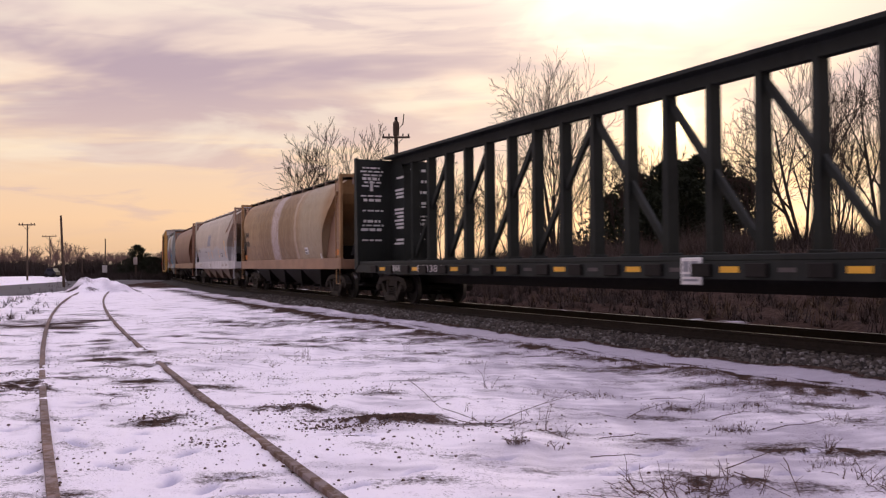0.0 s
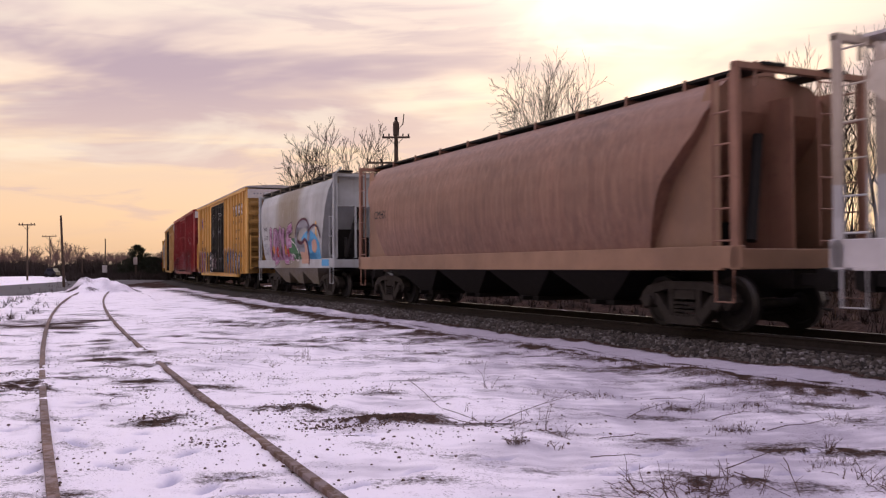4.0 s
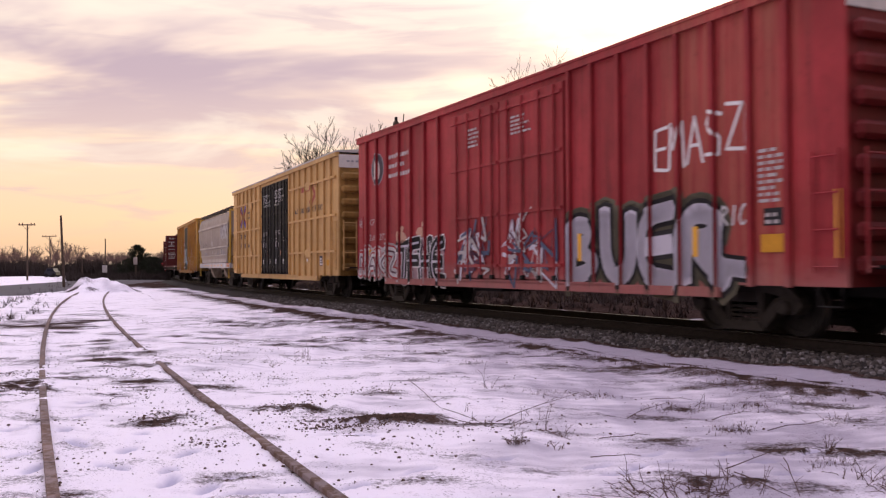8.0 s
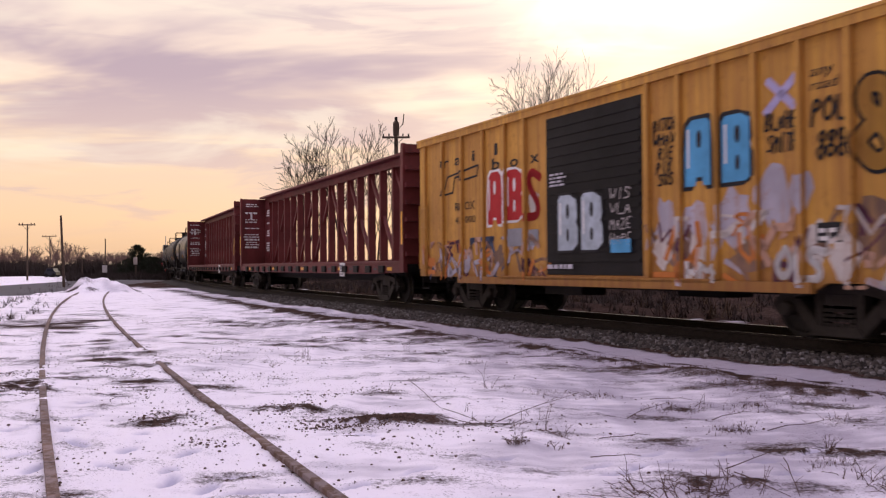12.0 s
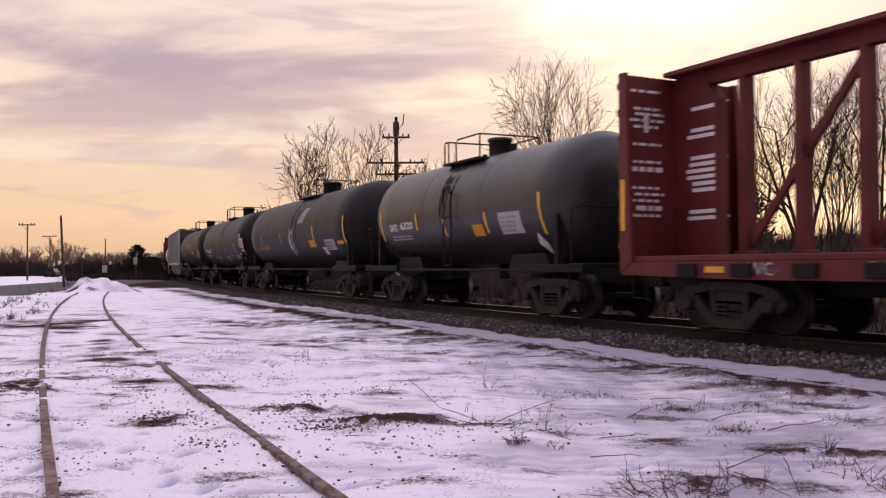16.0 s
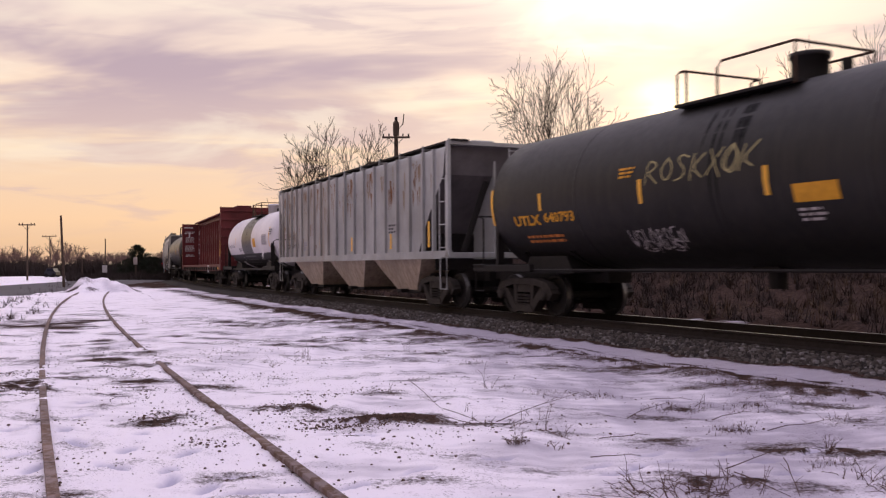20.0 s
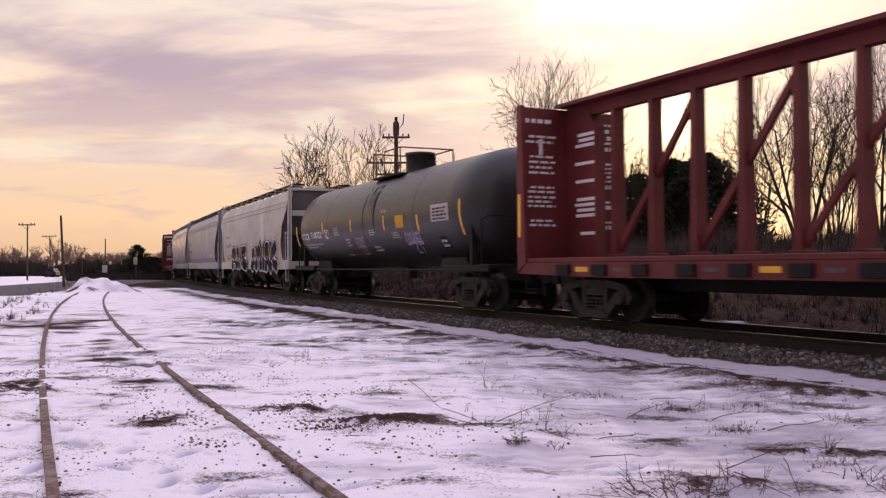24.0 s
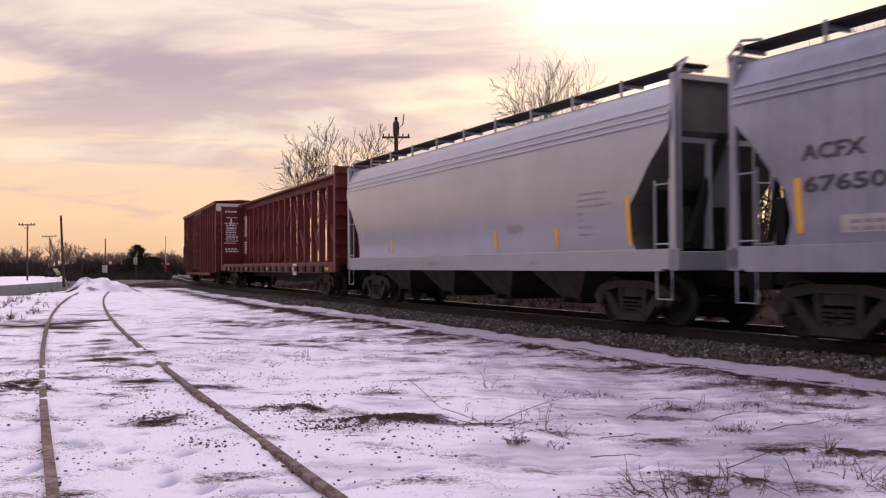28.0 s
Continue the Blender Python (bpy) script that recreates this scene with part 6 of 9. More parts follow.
    car, side, L = boxcar("yellow_boxcar", "dull yellow gridded high-cube boxcar with black plug doors", 7.9, -10.93, 5.10, TTXYELLOW2, BLACKDOOR, P8, ((-2.4, -0.05), (-0.05, 2.5)), end_panel=PALEPANEL, roof_mat=GALV, end_mat=ENDYELLOW,
                          shelves=[(a, b, z) for z in (1.66, 2.93, 4.25) for a, b in ((-9.2, -2.6), (2.7, 9.2))])
    arrow_cross(car, -7.6, 3.15, 1.4, 1.0, P8)
    for s, x, z, w, h in (("next", -8.75, 3.75, 0.45, 0.15), ("load", -8.75, 3.5, 0.45, 0.15), ("any", -5.7, 3.75, 0.45, 0.16), ("road", -5.7, 3.5, 0.5, 0.16), ("TB", -7.6, 2.55, 0.42, 0.22), ("OX", -6.6, 2.55, 0.5, 0.22), ("67", -7.6, 2.08, 0.42, 0.22), ("28", -6.6, 2.08, 0.45, 0.22), ("61", -5.65, 2.08, 0.45, 0.22)):
        letters(car, s, x, z, h, side, DARKGREY, width=w, bold=0.006, shear=0.1)
    ribbed_patch(car, [rect(4.55, 4.02, 0.85, 0.18), rect(4.88, 3.5, 0.2, 0.52), rect(5.42, 4.02, 0.80, 0.18), rect(5.72, 3.5, 0.2, 0.52)] + stroke_polys([(6.1, 3.55), (6.8, 4.15)], 0.17) + stroke_polys([(6.15, 4.15), (6.75, 3.55)], 0.17), P8, plain("faded_red_emblem", (0.36, 0.10, 0.075), 0.7, 0.3, 4.0, 0, 0.03), 0.008, name="emblem")
    letters(car, "RAILCAR POOLING EXPERTS", 3.55, 3.2, 0.21, side, DARKGREY, 0.052, 4.1)
    info_plate(car, 7.1, 1.15, 0.55, 0.36, side, DARKGREY, WHITE, 3)
    for x, z in ((8.0, 1.16), (-8.0, 1.05)):
        patch(car, [rect(x, z, 0.42, 0.2)], side, YELPAINT, 0.012, "yellow_label")
    patch(car, [rect(5.3, 1.3, 0.2, 0.12)], side, WHITE, 0.012, "white_label")
    dside = lambda x, z: 1.575
    notice(car, ("CLOSE THIS DOOR BEFORE", "CLOSING MAIN DOOR", "CIERRE ESTA PUERTA ANTES DE", "CERRAR LA PUERTA PRINCIPAL"), -1.85, 4.26, 1.5, 0.10, dside)
    notice(car, ("CLOSE AND LOCK BOTH DOORS", "BEFORE MOVING CAR", "CIERRE Y PONGA EL SEGURO EN", "AMBAS PUERTAS ANTES DE", "MOVER EL CARRO"), 0.35, 4.36, 1.7, 0.10, dside)
    for x0 in (-2.1, 0.3):
        for k in range(5):
            small_print(car, x0 + 0.2 + 0.45 * (k % 4), 2.2 + 0.32 * (k % 3), 0.35, 0.2, 3, lambda x, z: 1.57, DULLWHITE, k + int(x0 * 5))
        wear = random.Random(int(x0 * 10))
        for mt in (GREYPATCH, DULLWHITE, DARKGREY):
            polys = []
            for _ in range(7):
                x, z = wear.uniform(x0, x0 + 1.9), wear.uniform(0.95, 2.6)
                polys += stroke_polys([(x, z), (x + wear.uniform(-0.06, 0.10), z + wear.uniform(-0.1, 0.2))], wear.uniform(0.008, 0.022))
            tagged(patch(car, polys, dside, mt, 0.006, "scuff_mark"), kind="stuff")
        for k in range(5):
            info_plate(car, x0 + 0.12 + 0.45 * (k % 4), 1.25 + 0.37 * ((k * 2) % 3), 0.17, 0.20, lambda x, z: 1.57, (WHITE, DULLWHITE, ORANGE)[k % 3], GREYPATCH, 3)
    for x, z in ((5.7, 1.62), (5.7, 4.2), (-4.9, 4.1), (-4.9, 1.75)):
        part("hinge_plate", bbox(x - 0.35, x + 0.35, -1.58, -1.54, z - 0.16, z + 0.16), TTXYELLOW2, car)

    # 9: taupe hopper with yellow ladders
    car, side, L = hopper("covered_hopper", "taupe grey covered hopper with yellow ladders, reflectors and tags", -12.57, -25.37, AEXSIDE, TAUPE, (-2.6, 2.85), runs=[(1.38, 1.25), (1.85, 0.85), (2.9, 0.12), (4.24, 0.12)], sheet_mat="open", frame_mat=YELLADDER, bracket_mat=TAUPE, ridges=(4.18,), sill_mat=SILLPALE, bay_mat=PALEBAY, rails=0.55, bay_top=1.45, sill=(1.10, 1.36))
    # light caught by the ledges is put into their paler paint
    LEDGE = paint("lit_worn_ledge", (0.45, 0.39, 0.345), (0.18, 0.13, 0.10), 0.5, 0.4)
    for z0, z1, wd, short in ((3.50, 3.62, 0.055, 0.16), (2.24, 2.34, 0.06, 0.62), (1.78, 1.84, 0.04, 0.95), (1.40, 1.60, 0.05, 1.25)):
        w0 = side(0, (z0 + z1) / 2)
        part("side_ledge", bbox(-L / 2 + short, L / 2 - short, -w0 - wd, -w0 + 0.03, z0, z1, 0.015), LEDGE, car)
    for x in (-2.6, 2.85):
        for z in (0.62, 0.88):
            wheel = bmesh.new()
            disc_y(wheel, x + 0.1, z, 0.10, -1.36, -1.26, 12, 0, 0.02)
            part("gate_wheel", wheel, TRUCK_IRON, car)
    letters(car, "AEX", -4.5, 2.40, 0.22, side, DARKGREY, width=0.75)
    letters(car, "21759", -3.45, 2.44, 0.22, side, DARKGREY, width=0.9)
    info_plate(car, -0.58, 2.42, 0.75, 0.28, side, DULLWHITE, TAUPE, 3)
    info_plate(car, 3.3, 1.88, 0.42, 0.30, side, BLACK, WHITE, 2)
    patch(car, [[(3.26, 1.85), (3.76, 1.85), (3.76, 2.21), (3.26, 2.21)]], side, WHITE, 0.006, "panel_border")
    graffiti(car, "OATK", 3.50, 2.72, 2.3, 0.78, side, plain("chalky_white_spray", (0.56, 0.53, 0.51), 0.8, 0.15, 3.0, 0, 0.03), None, 0.44, None, 3)
    scribble(car, "JMC", 0.42, 1.78, 1.0, 0.26, side, DULLWHITE, 0.04)
    patch(car, [rect(-0.2, 1.95, 0.26, 0.12)], side, DULLWHITE, 0.02, "white_label")
    for x, w in ((-3.9, 0.5), (-2.5, 0.5), (-1.0, 0.5), (0.4, 0.5), (1.85, 0.5), (3.2, 0.5)):
        patch(car, [rect(x, 1.17, w, 0.09)], lambda x, z: 1.46, YELLOW, 0.008, "reflector_strip")
    patch(car, [rect(5.3, 1.14, 0.9, 0.1), rect(5.3, 1.27, 0.9, 0.07)], lambda x, z: 1.46, ORANGE, 0.008, "reflector_strip")
    patch(car, [rect(4.25, 1.14, 0.65, 0.2)], lambda x, z: 1.46, WHITE, 0.008, "white_tag")
    for x, z, w in ((-3.6, 1.85, 1.3), (1.7, 1.85, 1.2), (4.0, 1.85, 0.8)):
        small_print(car, x, z, w, 0.22, 3, side, GREYPATCH, int(x * 10))
    patch(car, [[(5.55, 1.75), (5.7, 1.95), (5.55, 2.15), (5.4, 1.95)]], lambda x, z: 1.40, WHITE, 0.02, "diamond_placard")

    # 10: old yellow boxcar
    PA = [-7.44, -6.38, -5.31, -4.21, -3.19, -2.32, 1.85, 2.68, 3.54, 4.39, 5.24, 6.09, 6.95]
    car, side, L = boxcar("old_yellow_boxcar", "old yellow boxcar with black door, faded and covered with graffiti", -26.75, -42.45, 4.50, RAILYELLOW, BLACKDOOR, PA, ((-1.52, 1.70),), inset_doors=True, sill_z=0.72, end_z=0.85, end_mat=ENDYELLOW)
    for k, (x, z, w, h, mt) in enumerate(((2.3, 1.9, 0.5, 0.9, OLDSPRAY), (3.0, 1.75, 0.6, 0.9, OLDSPRAY), (3.9, 1.85, 0.8, 0.9, OLDSPRAY), (4.75, 2.1, 0.6, 0.9, OLDSPRAY), (5.2, 2.2, 0.4, 0.6, OLDSPRAY), (5.5, 1.4, 0.4, 0.6, OLDWHITE), (6.5, 1.6, 0.7, 0.9, OLDBROWN), (2.6, 1.3, 0.6, 0.5, OLDBROWN), (4.2, 1.2, 0.8, 0.5, OLDBROWN), (5.95, 1.2, 0.45, 0.8, OLDWHITE), (-2.0, 2.5, 0.4, 0.5, OLDWHITE), (2.2, 1.35, 0.4, 0.6, OLDWHITE), (3.1, 1.4, 0.4, 0.5, OLDWHITE), (-3.4, 1.3, 0.6, 0.5, OLDBROWN), (-5.2, 1.2, 0.7, 0.5, OLDSPRAY), (-6.4, 1.3, 0.5, 0.5, OLDBROWN))):
        ribbed_patch(car, [blob(rng, x, z, w, h, 14, 0.35)], PA, mt, 0.004 + 0.0006 * k, name="sprayed_patch")
    junk_spray(car, 21, -7.6, -1.8, 0.8, 1.75, PA, (OLDBROWN, PLUM, SLATE, OLDSPRAY, ORANGE, SKIN_TONE), 11)
    junk_spray(car, 22, 1.9, 7.5, 0.8, 1.9, PA, (OLDSPRAY, OLDBROWN, PLUM, OLDWHITE, ORANGE, SKIN_TONE), 10)
    for s, x, z in (("r", -6.45, 3.66), ("a", -5.75, 3.66), ("i", -4.85, 3.68), ("l", -3.75, 3.70), ("b", -3.85, 3.36), ("o", -3.0, 3.34), ("x", -2.1, 3.34)):
        letters(car, s, x, z, 0.27, side, BLACK, 0.05, 0.14 if s in "il" else 0.36, 0.0, 0.006)
    ribbed_patch(car, stroke_polys([(-6.4, 2.95), (-6.15, 3.4), (-4.5, 3.55), (-4.55, 3.3), (-5.3, 3.25), (-5.35, 3.38), (-5.75, 3.35), (-5.85, 2.98), (-6.4, 2.95)], 0.05), PA, BLACK, 0.01, name="emblem")
    letters(car, "RB", -5.75, 2.50, 0.22, side, BLACK, width=0.42)
    letters(car, "OX", -5.2, 2.50, 0.22, side, BLACK, width=0.5)
    letters(car, "43", -5.72, 2.18, 0.18, side, BLACK, width=0.35)
    letters(car, "000", -5.2, 2.18, 0.18, side, BLACK, width=0.55)
    bubble(car, "A", -4.02, 2.08, 0.66, 1.22, PA, SPRAYRED, WHITE)
    bubble(car, "B", -3.16, 2.14, 0.72, 1.14, PA, SPRAYRED, WHITE)
    ribbed_graffiti(car, "S", -2.28, 1.95, 0.6, 1.35, PA, SPRAYRED, None, 0.3, None, 9)
    bubble(car, "A", 2.80, 2.42, 0.68, 1.10, PA, SPRAYBLUE, BLACK, 0.07)
    bubble(car, "B", 3.66, 2.42, 0.68, 1.06, PA, SPRAYBLUE, BLACK, 0.07)
    dside = lambda x, z: 1.54
    for x in (-1.0, -0.18):
        bubble(car, "B", x, 1.42, 0.70, 1.12, [], plain("pale_blue_spray", (0.40, 0.46, 0.52), 0.7, 0.35, 6.0, 0, 0.03), BLACK, 0.05, 0.045)
    for k, wd in enumerate(("WIS", "VLA", "MAZE", "HAPE")):
        scribble(car, wd, 0.75, 2.35 - 0.28 * k, 0.65, 0.2, dside, DULLWHITE, 0.025, 0.03)
    patch(car, [rect(0.8, 1.35, 0.6, 0.25)], dside, SPRAYBLUE, 0.03, "sprayed_shape")
    small_print(car, -1.3, 2.75, 0.7, 0.3, 4, dside, SILVER, 3)
    small_print(car, -1.4, 1.05, 1.0, 0.16, 1, dside, SILVER, 6)
    ribbed_patch(car, stroke_polys([(4.6, 3.4), (5.15, 3.85)], 0.13) + stroke_polys([(4.65, 3.85), (5.15, 3.4)], 0.13), PA, plain("pale_violet_spray", (0.40, 0.36, 0.58), 0.6, 0.2), 0.01, name="sprayed_tag")
    letters(car, "any", 5.4, 3.78, 0.16, side, BLACK, width=0.42, shear=0.2)
    letters(car, "road", 5.4, 3.58, 0.16, side, BLACK, width=0.48, shear=0.2)
    for k, (x, z, w, h, wd) in enumerate(((1.97, 3.45, 0.6, 0.2, "BITCH"), (1.97, 3.2, 0.6, 0.2, "WHAV"), (2.1, 2.95, 0.4, 0.2, "RIE"), (2.05, 2.7, 0.4, 0.2, "PIX"), (2.1, 2.5, 0.4, 0.2, "SOS"), (4.55, 3.12, 0.62, 0.24, "BLAHE"), (4.6, 2.78, 0.58, 0.26, "SMITH"), (5.4, 3.1, 0.62, 0.36, "POL"), (5.5, 2.6, 0.5, 0.4, "888"))):
        scribble(car, wd, x, z, w, h, side, BLACK, 0.05 if k > 6 else 0.035, 0.05, 0.1, k)
    ribbed_graffiti(car, "88", 6.15, 2.3, 1.3, 1.4, PA, RAILYELLOW, BLACK, 0.34, None, 5)
    ribbed_patch(car, [rect(-3.1, 1.55, 0.66, 0.4)], PA, GREYPATCH, 0.02, name="grey_patch")
    ribbed_patch(car, [rect(-2.2, 1.55, 0.4, 0.35)], PA, GREYPATCH, 0.02, name="grey_patch")
    info_plate(car, 5.5, 1.42, 0.42, 0.28, side, BLACK, WHITE, 2)
    strips(car, [rect(-7.35, 0.9, 0.45, 0.12), rect(-7.35, 1.12, 0.45, 0.22), rect(1.95, 0.9, 0.6, 0.1)], PA, ORANGE, 0.022)
    piece(car, "OIS", 4.75, 0.82, 0.85, 0.55, side, ((WHITE, 1.2),), 0.34, 2, 0.05)
    piece(car, "HM", 2.8, 0.82, 0.7, 0.35, side, ((WHITE, 1.0),), 0.26, 3, 0.05)

    # 11, 12: red centre-beams
    for f, r, seed, num in ((-43.77, -66.79, 11, None), (-68.45, -91.4, 12, "37592")):
        car, side, L = centerbeam("centerbeam_flatcar", "empty oxide-red centre-beam lumber car with white notices", f, r, CBRED, seed=seed)
        if num:
            letters(car, "WC", -8.4, 0.95, 0.21, side, DULLWHITE, width=0.5)
            letters(car, num, -6.3, 0.95, 0.21, side, DULLWHITE, width=1.35)
            letters(car, "CN", -3.1, 0.95, 0.22, side, DULLWHITE, width=0.5)
        for e in (-1, 1):
            patch(car, [rect(e * (L / 2 - 0.08) - 0.06, 1.75, 0.12, 0.95)], lambda x, z: 1.42, YELLOW, 0.008, "reflector_strip")

    # 13-16: tank cars
    car, side, L = tank_car("tank_car", "dusty grey-black short tank car with yellow reflectors", -92.6, -104.75, 1.45, 2.58, TANKGREY, 0.2, side_ladder=True, dome=0.3, rail=(-1.3, -0.6, 0.75))
    letters(car, "GATX", -4.05, 2.15, 0.20, side, WHITE, width=0.62, bold=0.008)
    letters(car, "6320", -3.25, 2.18, 0.20, side, WHITE, width=0.9, bold=0.008)
    small_print(car, -4.0, 1.88, 2.0, 0.16, 2, side, DULLWHITE, 3)
    reflectors(car, side, ((-4.75, 1.9, 0.85), (-2.12, 2.12, 0.46), (-0.4, 1.9, 0.45), (1.9, 1.9, 0.5), (4.4, 1.8, 0.9)), YELLOW, 0.10)
    info_plate(car, 2.6, 1.85, 1.0, 0.5, side, DULLWHITE, GREYPATCH, 4)
    patch(car, [rect(1.2, 1.85, 0.55, 0.28)], side, YELPAINT, 0.012, "yellow_placard")
    patch(car, [[(4.1, 1.35), (4.28, 1.6), (4.1, 1.85), (3.92, 1.6)]], side, WHITE, 0.02, "diamond_placard")

    car, side, L = tank_car("tank_car", "long black tank car with yellow placard and white stencils", -105.6, -122.4, 1.53, 2.58, TANKBLACK, 1.15, dome=0.36, rail=(-0.6, 0.22, 1.95))
    letters(car, "UTLX 646595", -6.0, 1.90, 0.18, side, YELPAINT, width=2.2)
    patch(car, [rect(2.75, 1.86, 0.85, 0.27)], side, YELPAINT, 0.012, "yellow_placard")
    reflectors(car, side, ((3.42, 2.15, 0.5), (7.2, 1.92, 0.93)), YELLOW, 0.11)
    reflectors(car, side, ((-5.2, 2.1, 0.5), (-1.6, 2.1, 0.45), (-6.9, 2.0, 0.6)), DULLWHITE, 0.06)
    info_plate(car, 4.25, 1.57, 0.45, 0.27, side, WHITE, BLACK, 2)
    info_plate(car, 4.78, 1.72, 1.15, 0.38, side, DULLWHITE, BLACK, 4)
    patch(car, [[(1.2, 2.84), (2.0, 2.84), (2.46, 3.42), (1.75, 3.42)]], side, GREYPATCH, 0.008, "dusty_patch")
    scribble(car, "NETI", -0.25, 1.65, 0.7, 0.95, side, WHITE, 0.04)
    patch(car, [rect(6.3, 1.9, 0.7, 0.12)], side, YELPAINT, 0.012, "yellow_label")

    car, side, L = tank_car("tank_car", "long black tank car with white data panels", -123.4, -138.9, 1.53, 2.58, TANKBLACK, 1.1, dome=0.32)
    letters(car, "TILX 261120", -5.65, 2.03, 0.20, side, WHITE, width=1.95, bold=0.006)
    reflectors(car, side, ((-3.65, 1.85, 0.5), (-1.2, 1.92, 0.46), (1.62, 1.92, 0.46), (-6.6, 1.9, 0.8)), DULLWHITE, 0.07)
    reflectors(car, side, ((4.72, 1.93, 0.46), (7.5, 1.72, 0.9)), YELLOW, 0.11)
    info_plate(car, 6.35, 2.10, 1.15, 0.5, side, DULLWHITE, BLACK, 5)
    info_plate(car, 6.05, 1.56, 0.65, 0.28, side, WHITE, BLACK, 2)
    patch(car, [rect(6.35, 2.66, 0.6, 0.08), rect(6.4, 2.78, 0.55, 0.06), rect(6.8, 1.9, 0.6, 0.14)], side, DULLWHITE, 0.012, "small_print")
    for x, z, w, h, n in ((-5.6, 1.75, 1.9, 0.18, 2), (-2.0, 1.58, 1.3, 0.2, 2), (-2.8, 1.72, 0.6, 0.06, 1), (1.25, 1.45, 0.9, 0.32, 3), (2.9, 1.72, 1.0, 0.1, 1), (4.6, 1.62, 0.9, 0.2, 2)):
        small_print(car, x, z, w, h, n, side, DULLWHITE, int(x * 11))

    car, side, L = tank_car("tank_car", "long black tank car with yellow lettering and scribbled tags", -139.9, -155.5, 1.53, 2.58, TANKBLACK, 1.12, dome=0.30)
    letters(car, "UTLX", -5.8, 2.0, 0.21, side, YELPAINT, width=1.05, bold=0.01)
    letters(car, "640793", -4.6, 2.03, 0.20, side, YELPAINT, width=1.1, bold=0.006)
    small_print(car, -5.5, 1.62, 2.0, 0.2, 2, side, ORANGE, 4)
    patch(car, [rect(2.08, 2.02, 0.8, 0.27), rect(4.82, 1.74, 0.45, 0.28)], side, YELPAINT, 0.012, "yellow_placard")
    info_plate(car, 5.5, 1.78, 1.1, 0.5, side, DULLWHITE, BLACK, 4)
    info_plate(car, 4.95, 1.75, 0.3, 0.26, side, WHITE, BLACK, 2)
    reflectors(car, side, ((-6.75, 2.05, 0.82), (-4.72, 2.28, 0.37), (-1.4, 2.22, 0.44), (1.55, 2.16, 0.45), (6.9, 1.9, 0.9)), YELLOW, 0.10)
    scribble(car, "ROSKXO", -1.25, 2.55, 2.3, 0.42, side, plain("pale_yellow_spray", (0.42, 0.36, 0.18), 0.7, 0.2), 0.022)
    scribble(car, "OK", 0.6, 2.6, 0.8, 0.4, side, plain("pale_yellow_spray", (0.42, 0.36, 0.18), 0.7, 0.2), 0.022, 0.009, 0.3, 8)
    scribble(car, "WSLORSEN", -2.05, 1.42, 1.5, 0.34, side, DULLWHITE, 0.024, 0.008, 0.15, 3)
    scribble(car, "CNS", -1.9, 1.36, 1.2, 0.2, side, DULLWHITE, 0.02, 0.009, 0.4, 5)
    small_print(car, -1.95, 2.72, 0.45, 0.22, 3, side, YELPAINT, 2)
    small_print(car, 2.1, 1.75, 0.6, 0.22, 3, side, DULLWHITE, 3)
    scribble(car, "EO", 3.84, 1.52, 0.8, 0.55, side, YELPAINT, 0.04)

    # 17: ribbed hopper
    R17 = [-7.75, -7.11, -6.39, -5.66, -4.9, -4.02, -3.22, -2.39, -1.49, -0.55, 0.4, 1.35, 2.3, 3.25, 4.2, 5.15, 6.1, 7.05, 7.75]
    car, side, L = hopper("covered_hopper", "pale grey ribbed covered hopper with rust stains", -156.67, -173.95, [(1.49, 1.50), (1.49, 2.5), (1.49, 3.5), (1.49, 4.16), (1.40, 4.24), (0.0, 4.38)], RIBGREY, (-4.6, 0.0, 4.6), runs=[(1.5, 2.0), (2.4, 1.35), (3.5, 0.35), (4.24, 0.22)], ribs=R17, sheet_mat="open", frame_mat=RIBGREY, bay_mat=PALEBAY, bay_top=3.9, bay_low=0.75, end_sheet=SHADEDSHEET, board=-0.03, sill=(1.34, 1.52), rails=0.72, sill_w=1.50)
    letters(car, "CG", -6.95, 2.2, 0.20, side, DARKGREY, 0.03, 0.4)
    letters(car, "CX", -6.25, 2.22, 0.20, side, DARKGREY, 0.03, 0.42)
    letters(car, "20", -6.95, 1.83, 0.20, side, DARKGREY, 0.03, 0.36)
    letters(car, "04", -6.25, 1.85, 0.20, side, DARKGREY, 0.03, 0.38)
    letters(car, "5", -5.5, 1.86, 0.20, side, DARKGREY)
    reflectors(car, side, ((-7.35, 1.64, 0.88), (-5.0, 1.64, 0.5), (-2.65, 1.62, 0.46), (0.95, 1.62, 0.46), (4.5, 1.62, 0.46), (7.3, 1.62, 0.7)), YELLOW, 0.14)
    bays17 = list(zip(R17, R17[1:]))
    rust_runs(car, side, bays17[::2], 5, RUST, 4.05, 2.2)
    rust_runs(car, side, bays17, 8, BROWNSTREAK, 4.1, 2.2)
    rust_runs(car, side, bays17[:8], 9, BROWNSTREAK, 2.8, 1.6)
    small_print(car, -4.75, 1.75, 0.5, 0.35, 4, side, GREYPATCH, 5)
    small_print(car, 4.4, 2.1, 0.6, 0.3, 3, side, DARKGREY, 6)

    # 18: short white tank car
    car, side, L = tank_car("tank_car", "short white tank car with dark band round its middle", -174.9, -188.1, 1.38, 2.48, TANKWHITE, 0.35, 2.8, rail=(-0.9, -0.2, 1.3), dome=0.35, band=((-1.55, 0.95, TANKGREY),), full_sill=True, sill_mat=STEEL_DARK)
    bb = bmesh.new()
